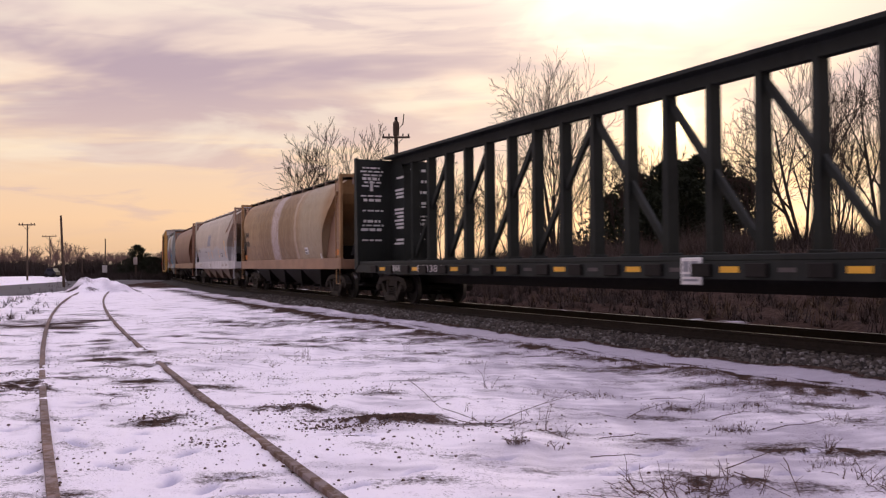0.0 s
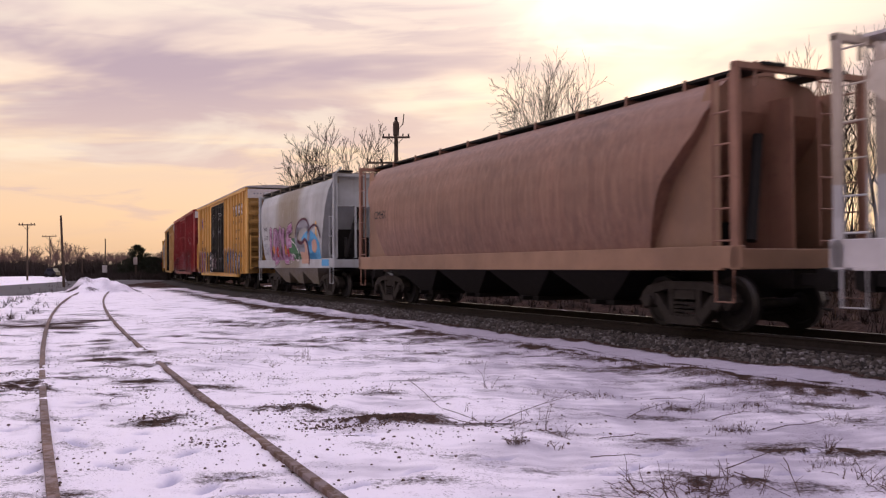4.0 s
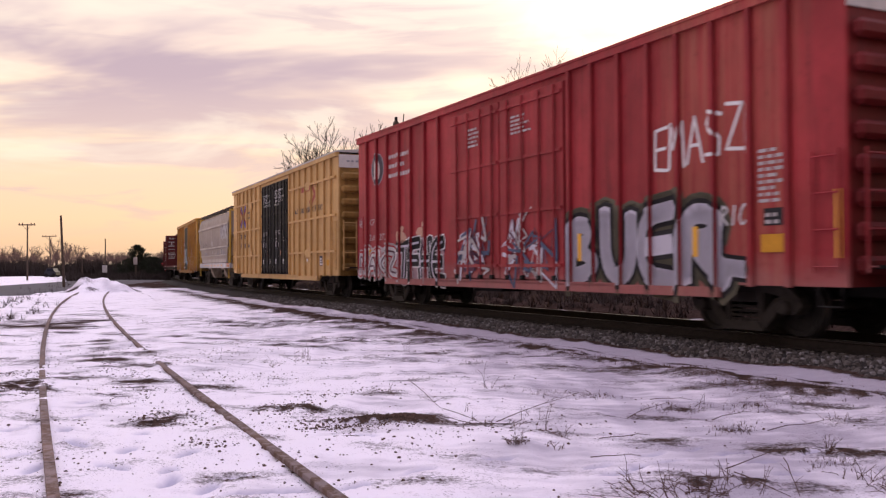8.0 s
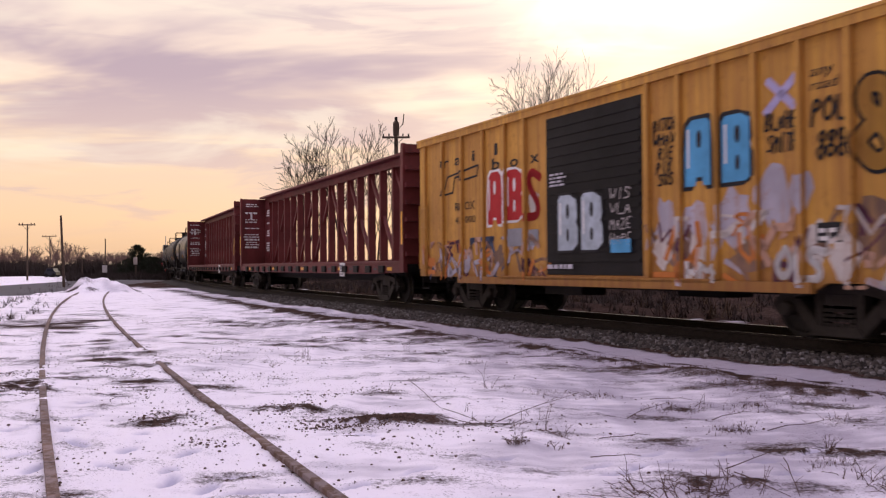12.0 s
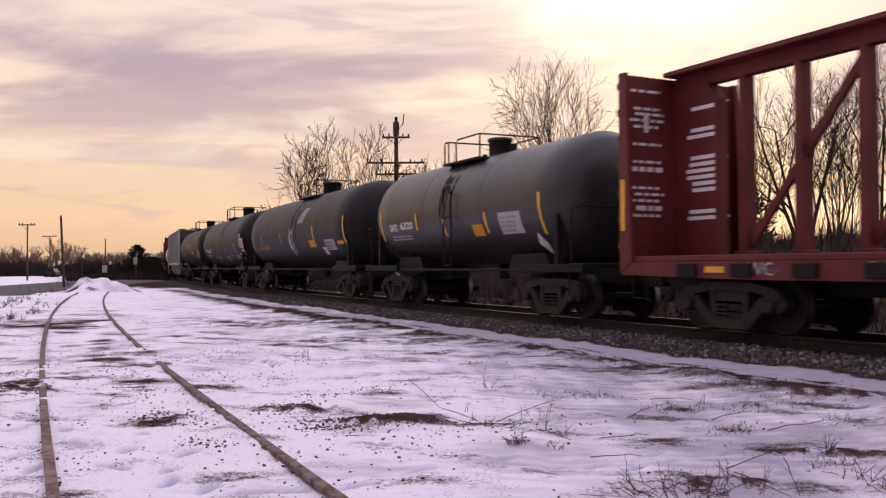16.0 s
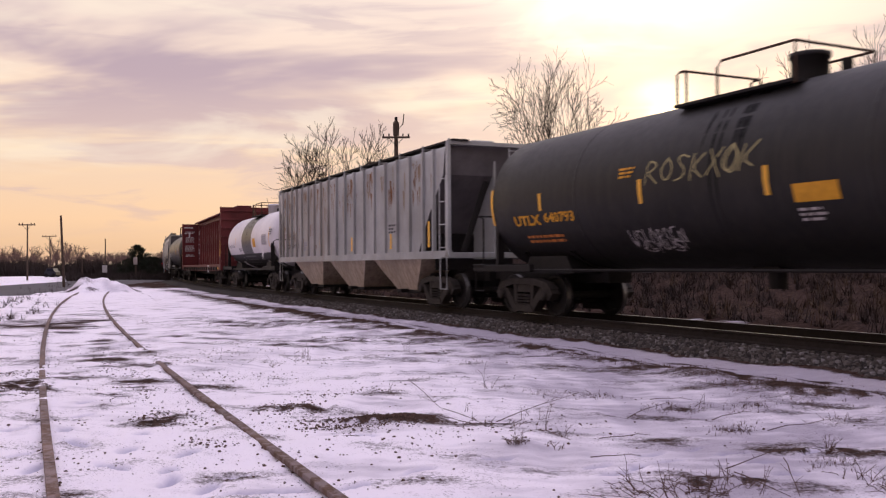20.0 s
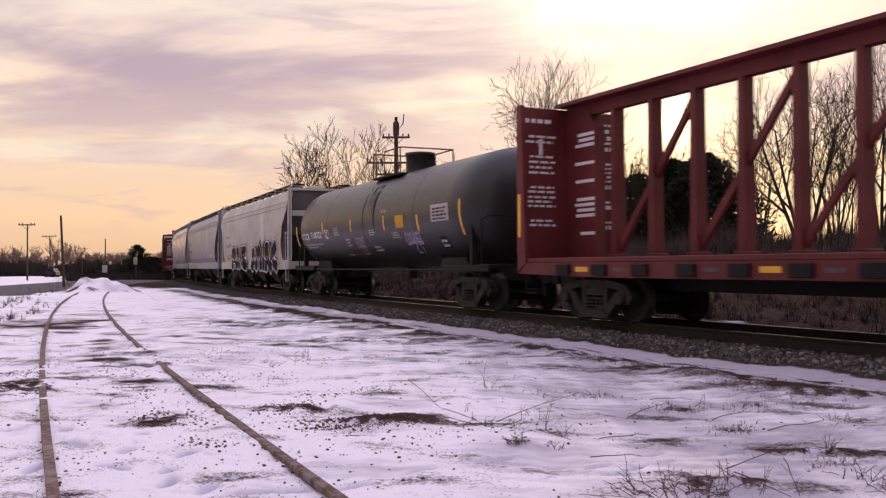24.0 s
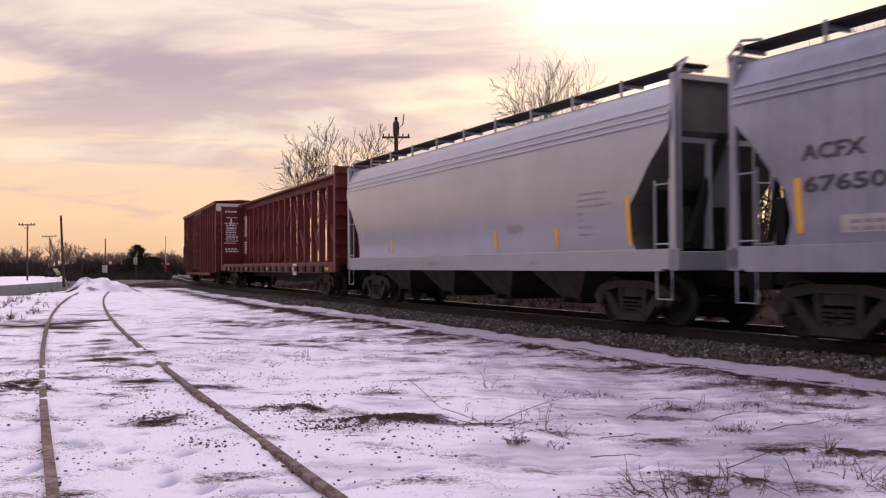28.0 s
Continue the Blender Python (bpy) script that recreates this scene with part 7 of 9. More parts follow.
    rows = [[bb.verts.new((x, 1.385 * cos(a), 2.48 + 1.385 * sin(a))) for a in [pi + 0.52 + (pi - 1.04) * k / 20 for k in range(21)]] for x in (-5.4, 5.4)]
    grid_faces(bb, rows)
    part("black_belly", bb, TANKBLACK, car, "black-painted belly of the tank", True)
    letters(car, "CLMX 71254", -5.2, 2.16, 0.16, side, DARKGREY, width=1.6)
    patch(car, [rect(1.3, 2.1, 0.65, 0.42)], side, YELPAINT, 0.014, "yellow_placard")
    info_plate(car, 3.4, 2.15, 1.1, 0.5, side, DULLWHITE, GREYPATCH, 4)
    patch(car, [rect(5.0, 2.05, 0.1, 0.9), rect(-3.2, 2.2, 0.05, 0.5)], side, YELLOW, 0.014, "reflector_strip")
    small_print(car, 5.0, 2.6, 0.7, 0.3, 3, side, DARKGREY, 5)
    small_print(car, -2.4, 1.95, 0.7, 0.2, 2, side, DARKGREY, 6)
    patch(car, [[(4.1, 1.45), (4.25, 1.75), (4.1, 2.05), (3.95, 1.75)]], lambda x, z: 1.42, WHITE, 0.02, "diamond_placard")

    # 19: red centre-beam
    car, side, L = centerbeam("centerbeam_flatcar", "empty oxide-red centre-beam lumber car with white notices", -189.3, -212.1, CBRED, seed=19)
    for e in (-1, 1):
        patch(car, [rect(e * (L / 2 - 0.08) - 0.06, 1.75, 0.12, 0.95)], lambda x, z: 1.42, YELLOW, 0.008, "reflector_strip")

    # 20: long black tank car
    car, side, L = tank_car("tank_car", "long black tank car with white lettering and tags", -213.4, -230.1, 1.53, 2.60, TANKGREY, 1.03, dome=0.46, rail=(-0.77, 0.19, 1.55), rail_h=0.66, dome_h=0.58)
    letters(car, "CTCX", -7.2, 2.15, 0.23, side, WHITE, width=1.05, bold=0.008)
    letters(car, "718722", -5.95, 2.18, 0.23, side, WHITE, width=1.3, bold=0.008)
    small_print(car, -6.8, 1.82, 2.0, 0.2, 2, side, DULLWHITE, 2)
    patch(car, stroke_polys([(-4.2, 2.14), (-3.82, 2.14), (-3.82, 2.42), (-4.2, 2.42), (-4.2, 2.14)], 0.03) + stroke_polys([(-3.95, 2.2), (-4.08, 2.2), (-4.08, 2.35), (-3.95, 2.35)], 0.04), side, WHITE, 0.012, "stencil_mark")
    reflectors(car, side, ((-7.9, 1.9, 0.8), (-4.5, 2.3, 0.4), (-1.4, 2.27, 0.4), (1.64, 2.2, 0.46), (4.2, 2.1, 0.45), (6.9, 1.9, 0.9)), YELLOW, 0.11)
    patch(car, [rect(2.65, 2.24, 0.62, 0.36)], side, YELPAINT, 0.012, "yellow_placard")
    info_plate(car, 5.2, 2.3, 1.1, 0.45, side, DULLWHITE, BLACK, 4)
    info_plate(car, 5.4, 1.6, 0.45, 0.3, side, BLACK, WHITE, 2)
    scribble(car, "CEOUE", -1.25, 1.72, 0.85, 0.34, side, DULLWHITE, 0.03)
    scribble(car, "ZS", -1.1, 1.52, 0.6, 0.25, side, DULLWHITE, 0.028, 0.009, 0.3, 6)
    VIOL = plain("pale_violet_tag", (0.52, 0.48, 0.66), 0.6, 0.2)
    scribble(car, "COOOGS", 3.05, 1.72, 1.15, 0.36, side, VIOL, 0.04)
    scribble(car, "ZT", 3.35, 1.5, 0.7, 0.3, side, VIOL, 0.035, 0.009, 0.3, 6)
    for x, z, w, h, n in ((-3.2, 2.2, 0.6, 0.3, 4), (-2.1, 1.8, 0.5, 0.3, 3), (0.3, 2.1, 0.7, 0.2, 3), (2.2, 1.95, 0.8, 0.2, 3), (0.3, 1.6, 0.7, 0.2, 2), (1.5, 2.75, 0.5, 0.1, 2), (-2.6, 1.5, 0.6, 0.08, 1)):
        small_print(car, x, z, w, h, n, side, DULLWHITE, int(x * 13))

    # 21-23: long smooth hoppers
    RR = [(1.38, 1.15), (1.75, 1.32), (2.2, 1.22), (2.6, 0.88), (2.9, 0.66), (3.25, 0.30), (3.45, 0.14), (4.3, 0.14)]
    AR = [(1.38, 1.05), (2.0, 1.15), (2.85, 0.92), (3.2, 0.5), (3.5, 0.2), (4.3, 0.14)]
    for lab, f, r, mt, runs in (("cream grey covered hopper with black and white graffiti", -231.1, -247.5, CREAMGREY, AR), ("blue-grey covered hopper with yellow reflectors and faint tags", -248.6, -264.9, LAVGREY, RR), ("clean pale grey covered hopper with yellow reflectors", -266.0, -282.7, CLEANGREY, RR)):
        car, side, L = hopper("covered_hopper", lab, f, r, FLATTER, mt, (-4.4, -1.5, 1.5, 4.4), runs=runs, sheet_mat="open", frame_mat=mt, sill=(1.04, 1.40), ridges=(3.62, 3.74, 3.88) if mt is not CREAMGREY else (3.66, 3.86), rails=0.42, plates=True, end_sheet=SHADEDSHEET, bay_mat=DARKBAY, bay_top=2.2, walk_mat=STEEL_DARK, board=0.12)
        if mt is CREAMGREY:
            letters(car, "AOKX", -5.95, 2.66, 0.17, side, DARKGREY, width=0.95)
            letters(car, "206389", -6.05, 2.2, 0.19, side, DARKGREY, width=1.4)
            patch(car, stroke_polys([(-4.36, 2.4), (-4.14, 2.4), (-4.14, 2.62), (-4.36, 2.62), (-4.36, 2.4)], 0.02), side, DARKGREY, 0.012, "stencil_mark")
            low = lambda x, z: side(x, z) if z > 1.40 else 1.475
            BLACKISH = plain("flat_black_spray", (0.030, 0.028, 0.032), 0.8, 0.3, 2.0, 0, 0.03)
            piece(car, "FUNE", -4.45, 1.06, 3.9, 0.98, low, ((BLACK, 1.6), (WHITE, 1.36), (BLACKISH, 1.05)), 0.40, 3, 0.02)
            piece(car, "AMYRK", 0.9, 1.04, 5.2, 1.02, low, ((BLACK, 1.5), (WHITE, 1.34), (BLACKISH, 1.12)), 0.46, 7, 0.02, (0.10, 0.02))
            patch(car, [rect(-4.9, 1.16, 0.4, 0.1)], lambda x, z: 1.46, ORANGE, 0.008, "orange_patch")
            for x, z, h in ((-6.6, 1.5, 0.95), (-4.35, 1.55, 0.40), (-2.1, 1.55, 0.40), (0.1, 1.5, 0.5), (1.95, 1.55, 0.45), (3.5, 1.55, 0.5), (4.85, 1.6, 0.5), (6.9, 1.5, 0.9)):
                patch(car, [rect(x, z, 0.11, h)], side, YELLOW, 0.052, "reflector_strip")
            small_print(car, -5.9, 1.55, 1.3, 0.25, 3, side, BROWNSTREAK, 3)
        elif mt is LAVGREY:
            letters(car, "ACFX", -6.6, 2.6, 0.22, side, DARKGREY, width=1.05, bold=0.008)
            letters(car, "67650", -6.6, 2.14, 0.22, side, DARKGREY, width=1.35, bold=0.008)
            info_plate(car, -6.0, 1.55, 1.5, 0.24, side, DULLWHITE, GREYPATCH, 2)
            reflectors(car, side, ((-6.75, 1.56, 0.8), (-4.05, 1.5, 0.44), (-1.5, 1.5, 0.45), (1.82, 1.52, 0.47), (4.5, 1.5, 0.45), (6.7, 1.5, 0.9)), YELLOW, 0.12)
            scribble(car, "MESO", 0.42, 1.5, 1.3, 0.45, side, plain("faint_violet_spray", (0.36, 0.34, 0.42), 0.7, 0.15), 0.05)
            info_plate(car, -0.1, 1.56, 0.3, 0.24, side, WHITE, BLACK, 2)
            patch(car, [rect(-1.9, 1.07, 2.4, 0.16)], lambda x, z: 1.46, DULLWHITE, 0.008, "pale_panel")
            patch(car, [rect(1.6, 1.07, 2.2, 0.24)], lambda x, z: 1.46, DULLWHITE, 0.008, "pale_panel")
            info_plate(car, 4.7, 1.6, 0.4, 0.3, side, WHITE, BLACK, 3)
        else:
            reflectors(car, side, ((-4.3, 1.5, 0.4), (2.0, 1.48, 0.45), (4.6, 1.48, 0.42), (7.02, 1.48, 0.92)), YELLOW, 0.12)
            for z, w in ((2.5, 1.3), (2.38, 0.9), (2.26, 1.25), (2.12, 0.4), (1.98, 0.4), (1.84, 0.7), (1.7, 0.4)):
                small_print(car, 5.45, z, w, 0.06, 1, side, GREYPATCH, int(z * 100))
            small_print(car, 2.6, 1.85, 0.9, 0.2, 3, side, GREYPATCH, 9)
            small_print(car, -6.7, 2.1, 0.35, 0.16, 1, side, GREYPATCH, 8)
            patch(car, [rect(-4.7, 1.5, 0.1, 0.2)], side, WHITE, 0.012, "white_mark")
            for x in (-5.5, -2.0, 3.5, 4.6):
                small_print(car, x, 1.15, 0.9 if x < 3 else 0.3, 0.14, 1, lambda x, z: 1.46, GREYPATCH, int(x * 3))
    # 24: red centre-beam; 25: red boxcar
    car, side, L = centerbeam("centerbeam_flatcar", "empty oxide-red centre-beam lumber car with white notices", -284.0, -307.0, CBRED, seed=24)
    PL = [-8.6 + 0.86 * k for k in range(8)] + [2.6 + 0.86 * k for k in range(8)]
    car, side, L = boxcar("red_boxcar", "dark red high-cube boxcar at the end of the train", -308.5, -327.3, 5.05, CBRED, CBRED, PL, ((-2.6, -0.1), (-0.1, 2.0)), end_panel=PALEPANEL)
    ribbed_patch(car, text_bars(random.Random(2), -7.5, 3.2, 2.2, 0.6, 3), PL, DULLWHITE, 0.01, name="small_print")
    junk_spray(car, 31, -9, 9, 0.85, 1.8, PL, (DULLWHITE, SLATE, BLACK), 8)


build_train()

# ---- ground ----
def spaced(lo, hi, fine0, fine1, step, grow):
    out = list(np.arange(fine0, fine1, step))
    d, x = step, fine1
    while x < hi:
        out.append(x)
        d *= grow
        x += d
    out.append(hi)
    d, x = step, fine0
    low = []
    while x > lo:
        d *= grow
        x -= d
        low.append(x)
    low.append(lo)
    return np.array(sorted(set(low)) + out)


def smooth(a, b, x):
    t = np.clip((x - a) / (b - a), 0, 1)
    return t * t * (3 - 2 * t)


_rng = np.random.RandomState(5)


def wave_noise(x, y, scale, n=10):
    """A cheap smooth noise: a sum of waves in chance directions."""
    out = np.zeros_like(x)
    for _ in range(n):
        a, p, k = _rng.uniform(0, 2 * pi), _rng.uniform(0, 2 * pi), _rng.uniform(0.6, 1.8) / scale
        out += np.sin((x * cos(a) + y * sin(a)) * k * 2 * pi + p)
    return out / sqrt(n)


def on_ground(px, py, zz=0.0):
    """Where the line of sight through a point of the view meets the ground."""
    a, b, r, p = (px - 784) / 1594.0, (441 - py) / 1594.0, radians(-0.343), radians(1.055)
    u, w = a * cos(r) - b * sin(r), a * sin(r) + b * cos(r)
    k = (zz - CAM_Z) / (sin(p) + w * cos(p))
    return u * k, (cos(p) - w * sin(p)) * k


FEET = [(*on_ground(px, py), a) for px, py, a in ((225, 797, 1.5), (153, 714, 1.3), (146, 735, 1.2), (115, 762, 1.8), (125, 781, 2.2), (140, 786, 2.5), (190, 826, 2.4), (210, 831, 2.3), (300, 857, 1.5), (303, 850, 1.7), (430, 876, 0.4), (460, 873, 0.5), (740, 832, 0.6), (370, 866, 1.4), (300, 833, 1.6), (15, 764, 0.3), (50, 759, 0.9),
                                                  (630, 858, 0.9), (620, 862, 1.1), (880, 810, 0.4), (1150, 800, 0.5), (1230, 790, 0.9), (1300, 802, 0.1), (640, 775, 0.1), (40, 800, 1.2), (62, 828, 1.5), (250, 770, 1.7), (100, 700, 1.4), (330, 805, 1.2), (410, 842, 0.6), (520, 868, 0.4), (1060, 822, 0.7), (1090, 838, 0.5), (1130, 826, 1.0), (1350, 818, 0.4), (1400, 842, 0.3), (1440, 802, 0.6), (1180, 815, 0.2))]
CHURN = [(*on_ground(px, py), rx, ry, k) for px, py, rx, ry, k in ((650, 748, 0.55, 0.13, 1.1), (700, 742, 0.4, 0.16, 0.8), (510, 728, 0.35, 0.2, 0.8), (300, 742, 0.35, 0.3, 0.55), (930, 785, 0.16, 0.12, 0.8), (1195, 720, 0.25, 0.08, 0.6),
                                                                  (1315, 684, 0.22, 0.12, 0.5), (350, 690, 0.3, 0.4, 0.5), (230, 690, 0.3, 0.6, 0.5), (20, 690, 0.5, 0.8, 0.9), (470, 570, 2.0, 1.2, 0.5), (620, 605, 1.5, 0.8, 0.5),
                                                                  (1280, 860, 0.3, 0.15, 0.8), (900, 752, 0.5, 0.08, 0.5), (1480, 800, 0.3, 0.15, 0.7), (50, 575, 1.5, 2.0, 0.8), (190, 640, 0.4, 0.8, 0.5))]


GRID = {}


def ground_z(x, y):
    """Height of the ground at a point."""
    xs, ys, z = GRID["x"], GRID["y"], GRID["z"]
    i = min(max(int(np.searchsorted(xs, x)) - 1, 0), len(xs) - 2)
    j = min(max(int(np.searchsorted(ys, y)) - 1, 0), len(ys) - 2)
    u, w = (x - xs[i]) / (xs[i + 1] - xs[i]), (y - ys[j]) / (ys[j + 1] - ys[j])
    return float((z[j, i] * (1 - u) + z[j, i + 1] * u) * (1 - w) + (z[j + 1, i] * (1 - u) + z[j + 1, i + 1] * u) * w)


def build_ground():
    xs = spaced(-2600, 2600, -5.0, 5.6, 0.036, 1.07)
    ys = spaced(-800, 4200, 4.5, 12.5, 0.036, 1.04)
    gx, gy = np.meshgrid(xs, ys)
    x, y = gx.ravel(), gy.ravel()
    lat, along = lateral(x, y)
    z = 0.016 * wave_noise(x, y, 1.7) + 0.007 * wave_noise(x, y, 0.55) + 0.003 * wave_noise(x, y, 0.2) * smooth(26, 12, np.hypot(x, y)) + 0.03 * wave_noise(x, y, 7.0) * smooth(3, 9, np.hypot(x, y))
    near = smooth(60, 25, np.hypot(x, y))
    # side path along the ballast's foot, then the trackbed
    z += -0.05 * np.exp(-((lat - 2.9) / 0.5) ** 2) + 0.03 * np.exp(-((lat - 3.95) / 0.3) ** 2)
    z = np.where(np.abs(lat) < 2.2, -0.12, z)
    # the bank behind the line, highest near by
    bank = smooth(-3.6, -15, lat) * smooth(-75, -28, along) * smooth(160, 60, np.hypot(x, y))
    z += bank * (1.75 + 0.16 * wave_noise(x, y, 7.0) + 0.06 * wave_noise(x, y, 2.0))
    z += 0.16 * np.exp(-((lat + 4.3) / 0.5) ** 2) * smooth(-60, -20, along)
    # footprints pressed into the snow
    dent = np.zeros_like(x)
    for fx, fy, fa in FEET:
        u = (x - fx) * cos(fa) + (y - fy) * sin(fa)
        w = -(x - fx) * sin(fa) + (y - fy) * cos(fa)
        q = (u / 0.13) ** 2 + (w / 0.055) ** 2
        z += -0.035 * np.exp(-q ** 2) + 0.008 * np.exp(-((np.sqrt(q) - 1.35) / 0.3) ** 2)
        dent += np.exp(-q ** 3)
    soil = (0.10 * wave_noise(x, y, 2.6) + 0.16 * wave_noise(x * 0.6, y, 0.8)) * near + 0.05 * near + 0.10 * smooth(9, 18, y) * near + 0.05 * smooth(-1.5, 3.0, x) * near
    # lane of snow beside the ballast, then a broken strip of bare tufts
    edge = 0.12 * wave_noise(x, y, 2.4) + 0.06 * wave_noise(x, y, 0.6)
    soil += (0.42 + 0.30 * smooth(-4, -14, along) + 0.20 * wave_noise(x, y, 0.3)) * np.exp(-((lat - 3.86 - edge) / (0.27 + 0.14 * smooth(-4, -20, along))) ** 2) - 0.38 * np.exp(-((lat - 2.78) / 0.22) ** 2) + 0.30 * np.exp(-((lat - 3.13 - 0.4 * edge) / 0.10) ** 2) - 0.32 * np.exp(-((lat - 3.42) / 0.14) ** 2) + 0.12 * np.exp(-((lat - 4.6) / 0.5) ** 2)
    soil += 1.1 * smooth(2.55, 2.25, lat + edge * 0.25) * smooth(-7, -3, lat) + (1.25 + 0.22 * wave_noise(x, y, 3.0)) * smooth(-3, -5, lat) * smooth(170, 80, np.hypot(x, y))
    soil -= 1.5 * np.exp(-((lat + 3.3) / 0.28) ** 2) * np.clip(wave_noise(x, y, 1.6) + 0.1, 0, 1)
    # churned soil, heaped clear of the siding's rails
    off = x - siding_x(np.clip(y, 0, 60))
    clear = 1 - np.exp(-((np.abs(off) - 0.80) / 0.3) ** 2)
    for cx, cy, rx, ry, k in CHURN:
        soil += 0.75 * k * np.exp(-((x - cx) / rx) ** 2 - ((y - cy) / ry) ** 2) * (0.75 + 0.5 * wave_noise(x, y, 0.25))
        if rx < 0.6:
            z += 0.04 * k * np.exp(-((x - cx) / (rx * 0.8)) ** 2 - ((y - cy) / (ry * 0.8)) ** 2) * clear
    # ruts running off to the far side of the siding
    soil += 0.38 * (np.exp(-((off + 3.6) / 0.35) ** 2) + np.exp(-((off + 5.4) / 0.4) ** 2)) * smooth(60, 30, y) * (0.6 + 0.5 * wave_noise(x, y, 2.2))
    soil += 0.35 * np.exp(-(off / 0.5) ** 2) * (0.3 + 0.5 * wave_noise(x, y, 1.2)) * smooth(40, 20, y)
    # brown grass round the crossing
    soil += 0.9 * smooth(56, 66, y) * smooth(190, 130, y) * smooth(-0.44, -0.40, x / np.maximum(y, 1)) * smooth(-0.27, -0.30, x / np.maximum(y, 1)) * (0.8 + 0.2 * wave_noise(x, y, 6.0))
    # snow heaped unevenly against the siding's rails
    z += 0.012 * np.exp(-((np.abs(off) - 0.80) / 0.11) ** 2) * np.clip(0.6 + 1.0 * wave_noise(x, y, 0.5), 0, 2.2) * smooth(30, 20, y)
    soil += 0.20 * np.exp(-((np.abs(off) - 0.86) / 0.10) ** 2) * (0.4 + 0.8 * wave_noise(x, y, 0.7)) * smooth(40, 20, y)
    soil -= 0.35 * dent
    # where the snow lies thin and icy
    thin = np.clip(0.16 + 0.66 * smooth(-1.4, 2.2, x) * near + 0.30 * smooth(9, 17, y) * smooth(-9, -3, x) * near + 0.20 * wave_noise(x * 0.5, y, 1.1) + 0.13 * wave_noise(x * 0.6, y, 0.32), 0, 1)
    thin += 0.70 * np.exp(-((lat - 3.1) / 0.7) ** 2)
    soil = np.clip(soil, -0.6, 1.2)
    n, m = len(xs), len(ys)
    GRID.update(x=xs, y=ys, z=z.reshape(m, n))
    idx = np.arange(n * m).reshape(m, n)
    quads = np.stack([idx[:-1, :-1], idx[:-1, 1:], idx[1:, 1:], idx[1:, :-1]], -1).reshape(-1, 4)
    me = bpy.data.meshes.new("ground")
    me.from_pydata(np.stack([x, y, z], -1).tolist(), [], quads.tolist())
    at = me.attributes.new("soil", "FLOAT", "POINT")
    at.data.foreach_set("value", soil.astype(np.float32))
    at = me.attributes.new("thin", "FLOAT", "POINT")
    at.data.foreach_set("value", np.clip(thin, 0, 1).astype(np.float32))
    # mask for the shade painted inside the footprints
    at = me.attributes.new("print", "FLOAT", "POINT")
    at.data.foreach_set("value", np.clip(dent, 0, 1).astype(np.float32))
    me.polygons.foreach_set("use_smooth", [True] * len(me.polygons))
    me.materials.append(SNOW)
    return tagged(new("ground", me), "trodden thin snow over dark soil and dead grass", "ground", "", "structure")


def sweep(path, profile, name, mat, head=None):
    """A bar of constant section along points with headings; profile in across, up."""
    bm = bmesh.new()
    rows = []
    for x, y, zz, a in path:
        sx, sy = sin(a), -cos(a)
        rows.append([bm.verts.new((x + sx * u, y + sy * u, zz + v)) for u, v in profile])
    grid_faces(bm, rows, True)
    bm.faces.new(rows[0])
    bm.faces.new(rows[-1][::-1])
    bmesh.ops.recalc_face_normals(bm, faces=bm.faces[:])
    if head:
        for f in bm.faces:
            if f.normal.z > 0.8 and f.calc_center_median().z > head:
                f.material_index = 1
    return mesh_of(bm, name, mat)


RAILPROF = [(-0.07, -0.18), (0.07, -0.18), (0.07, -0.165), (0.012, -0.14), (0.012, -0.045), (0.036, -0.035), (0.036, -0.004), (0.03, 0.0), (-0.03, 0.0), (-0.036, -0.004), (-0.036, -0.035), (-0.012, -0.045), (-0.012, -0.14), (-0.07, -0.165)]


def build_main_track():
    t = thing("main_track", "railway track of worn steel rails on dark ballast", "railway track", None, "", "structure")
    for lat in (-0.755, 0.755):
        path = []
        for s in list(np.arange(-330, -60, 4.0)) + list(np.arange(-60, 40, 1.0)) + list(np.arange(40, 420, 6.0)):
            x, y = beside(s, lat)
            path.append((x, y, RAIL_Z, track(s)[2]))
        ob = new("rail", sweep(path, RAILPROF, "rail", [RAIL_RUST, RAIL_HEAD], RAIL_Z - 0.002))
        ob.parent = t
    bed = bmesh.new()
    rows = []
    for s in np.arange(-330, 420, 3.0):
        a = track(s)[2]
        rows.append([bed.verts.new((*beside(s, u), v)) for u, v in ((2.55, -0.10), (2.15, 0.0), (1.6, 0.06), (0.9, 0.045), (-0.9, 0.045), (-1.6, 0.06), (-2.3, 0.0), (-3.2, -0.12))])
    grid_faces(bed, rows)
    bmesh.ops.recalc_face_normals(bed, faces=bed.faces[:])
    ob = new("ballast_bed", mesh_of(bed, "ballast_bed", plain("ballast_fines", (0.026, 0.021, 0.020), 0.95, 0.45, 22.0, 0, 0.6)))
    ob.parent = t
    return t




def siding_x(y):
    """Middle of the old siding: it swings gently away."""
    return 1.053 - 0.4814 * y + 0.00146 * y * y


def build_siding():
    t = thing("siding_track", "disused siding of brown rusty rails sunk in snow", "railway track", None, "", "structure")
    for o in (-0.755, 0.755):
        path = []
        for y in np.arange(1.5, 56, 0.8):
            d = -0.4814 + 0.00292 * y
            a = atan2(-1, -d)
            x = siding_x(y)
            k = sqrt(1 + d * d)
            path.append((x + o / k, y - o * d / k, 0.045, a))
        ob = new("rail", sweep(path, RAILPROF, "rail", SIDING_RUST))
        ob.parent = t


build_ground()
build_main_track()
build_siding()

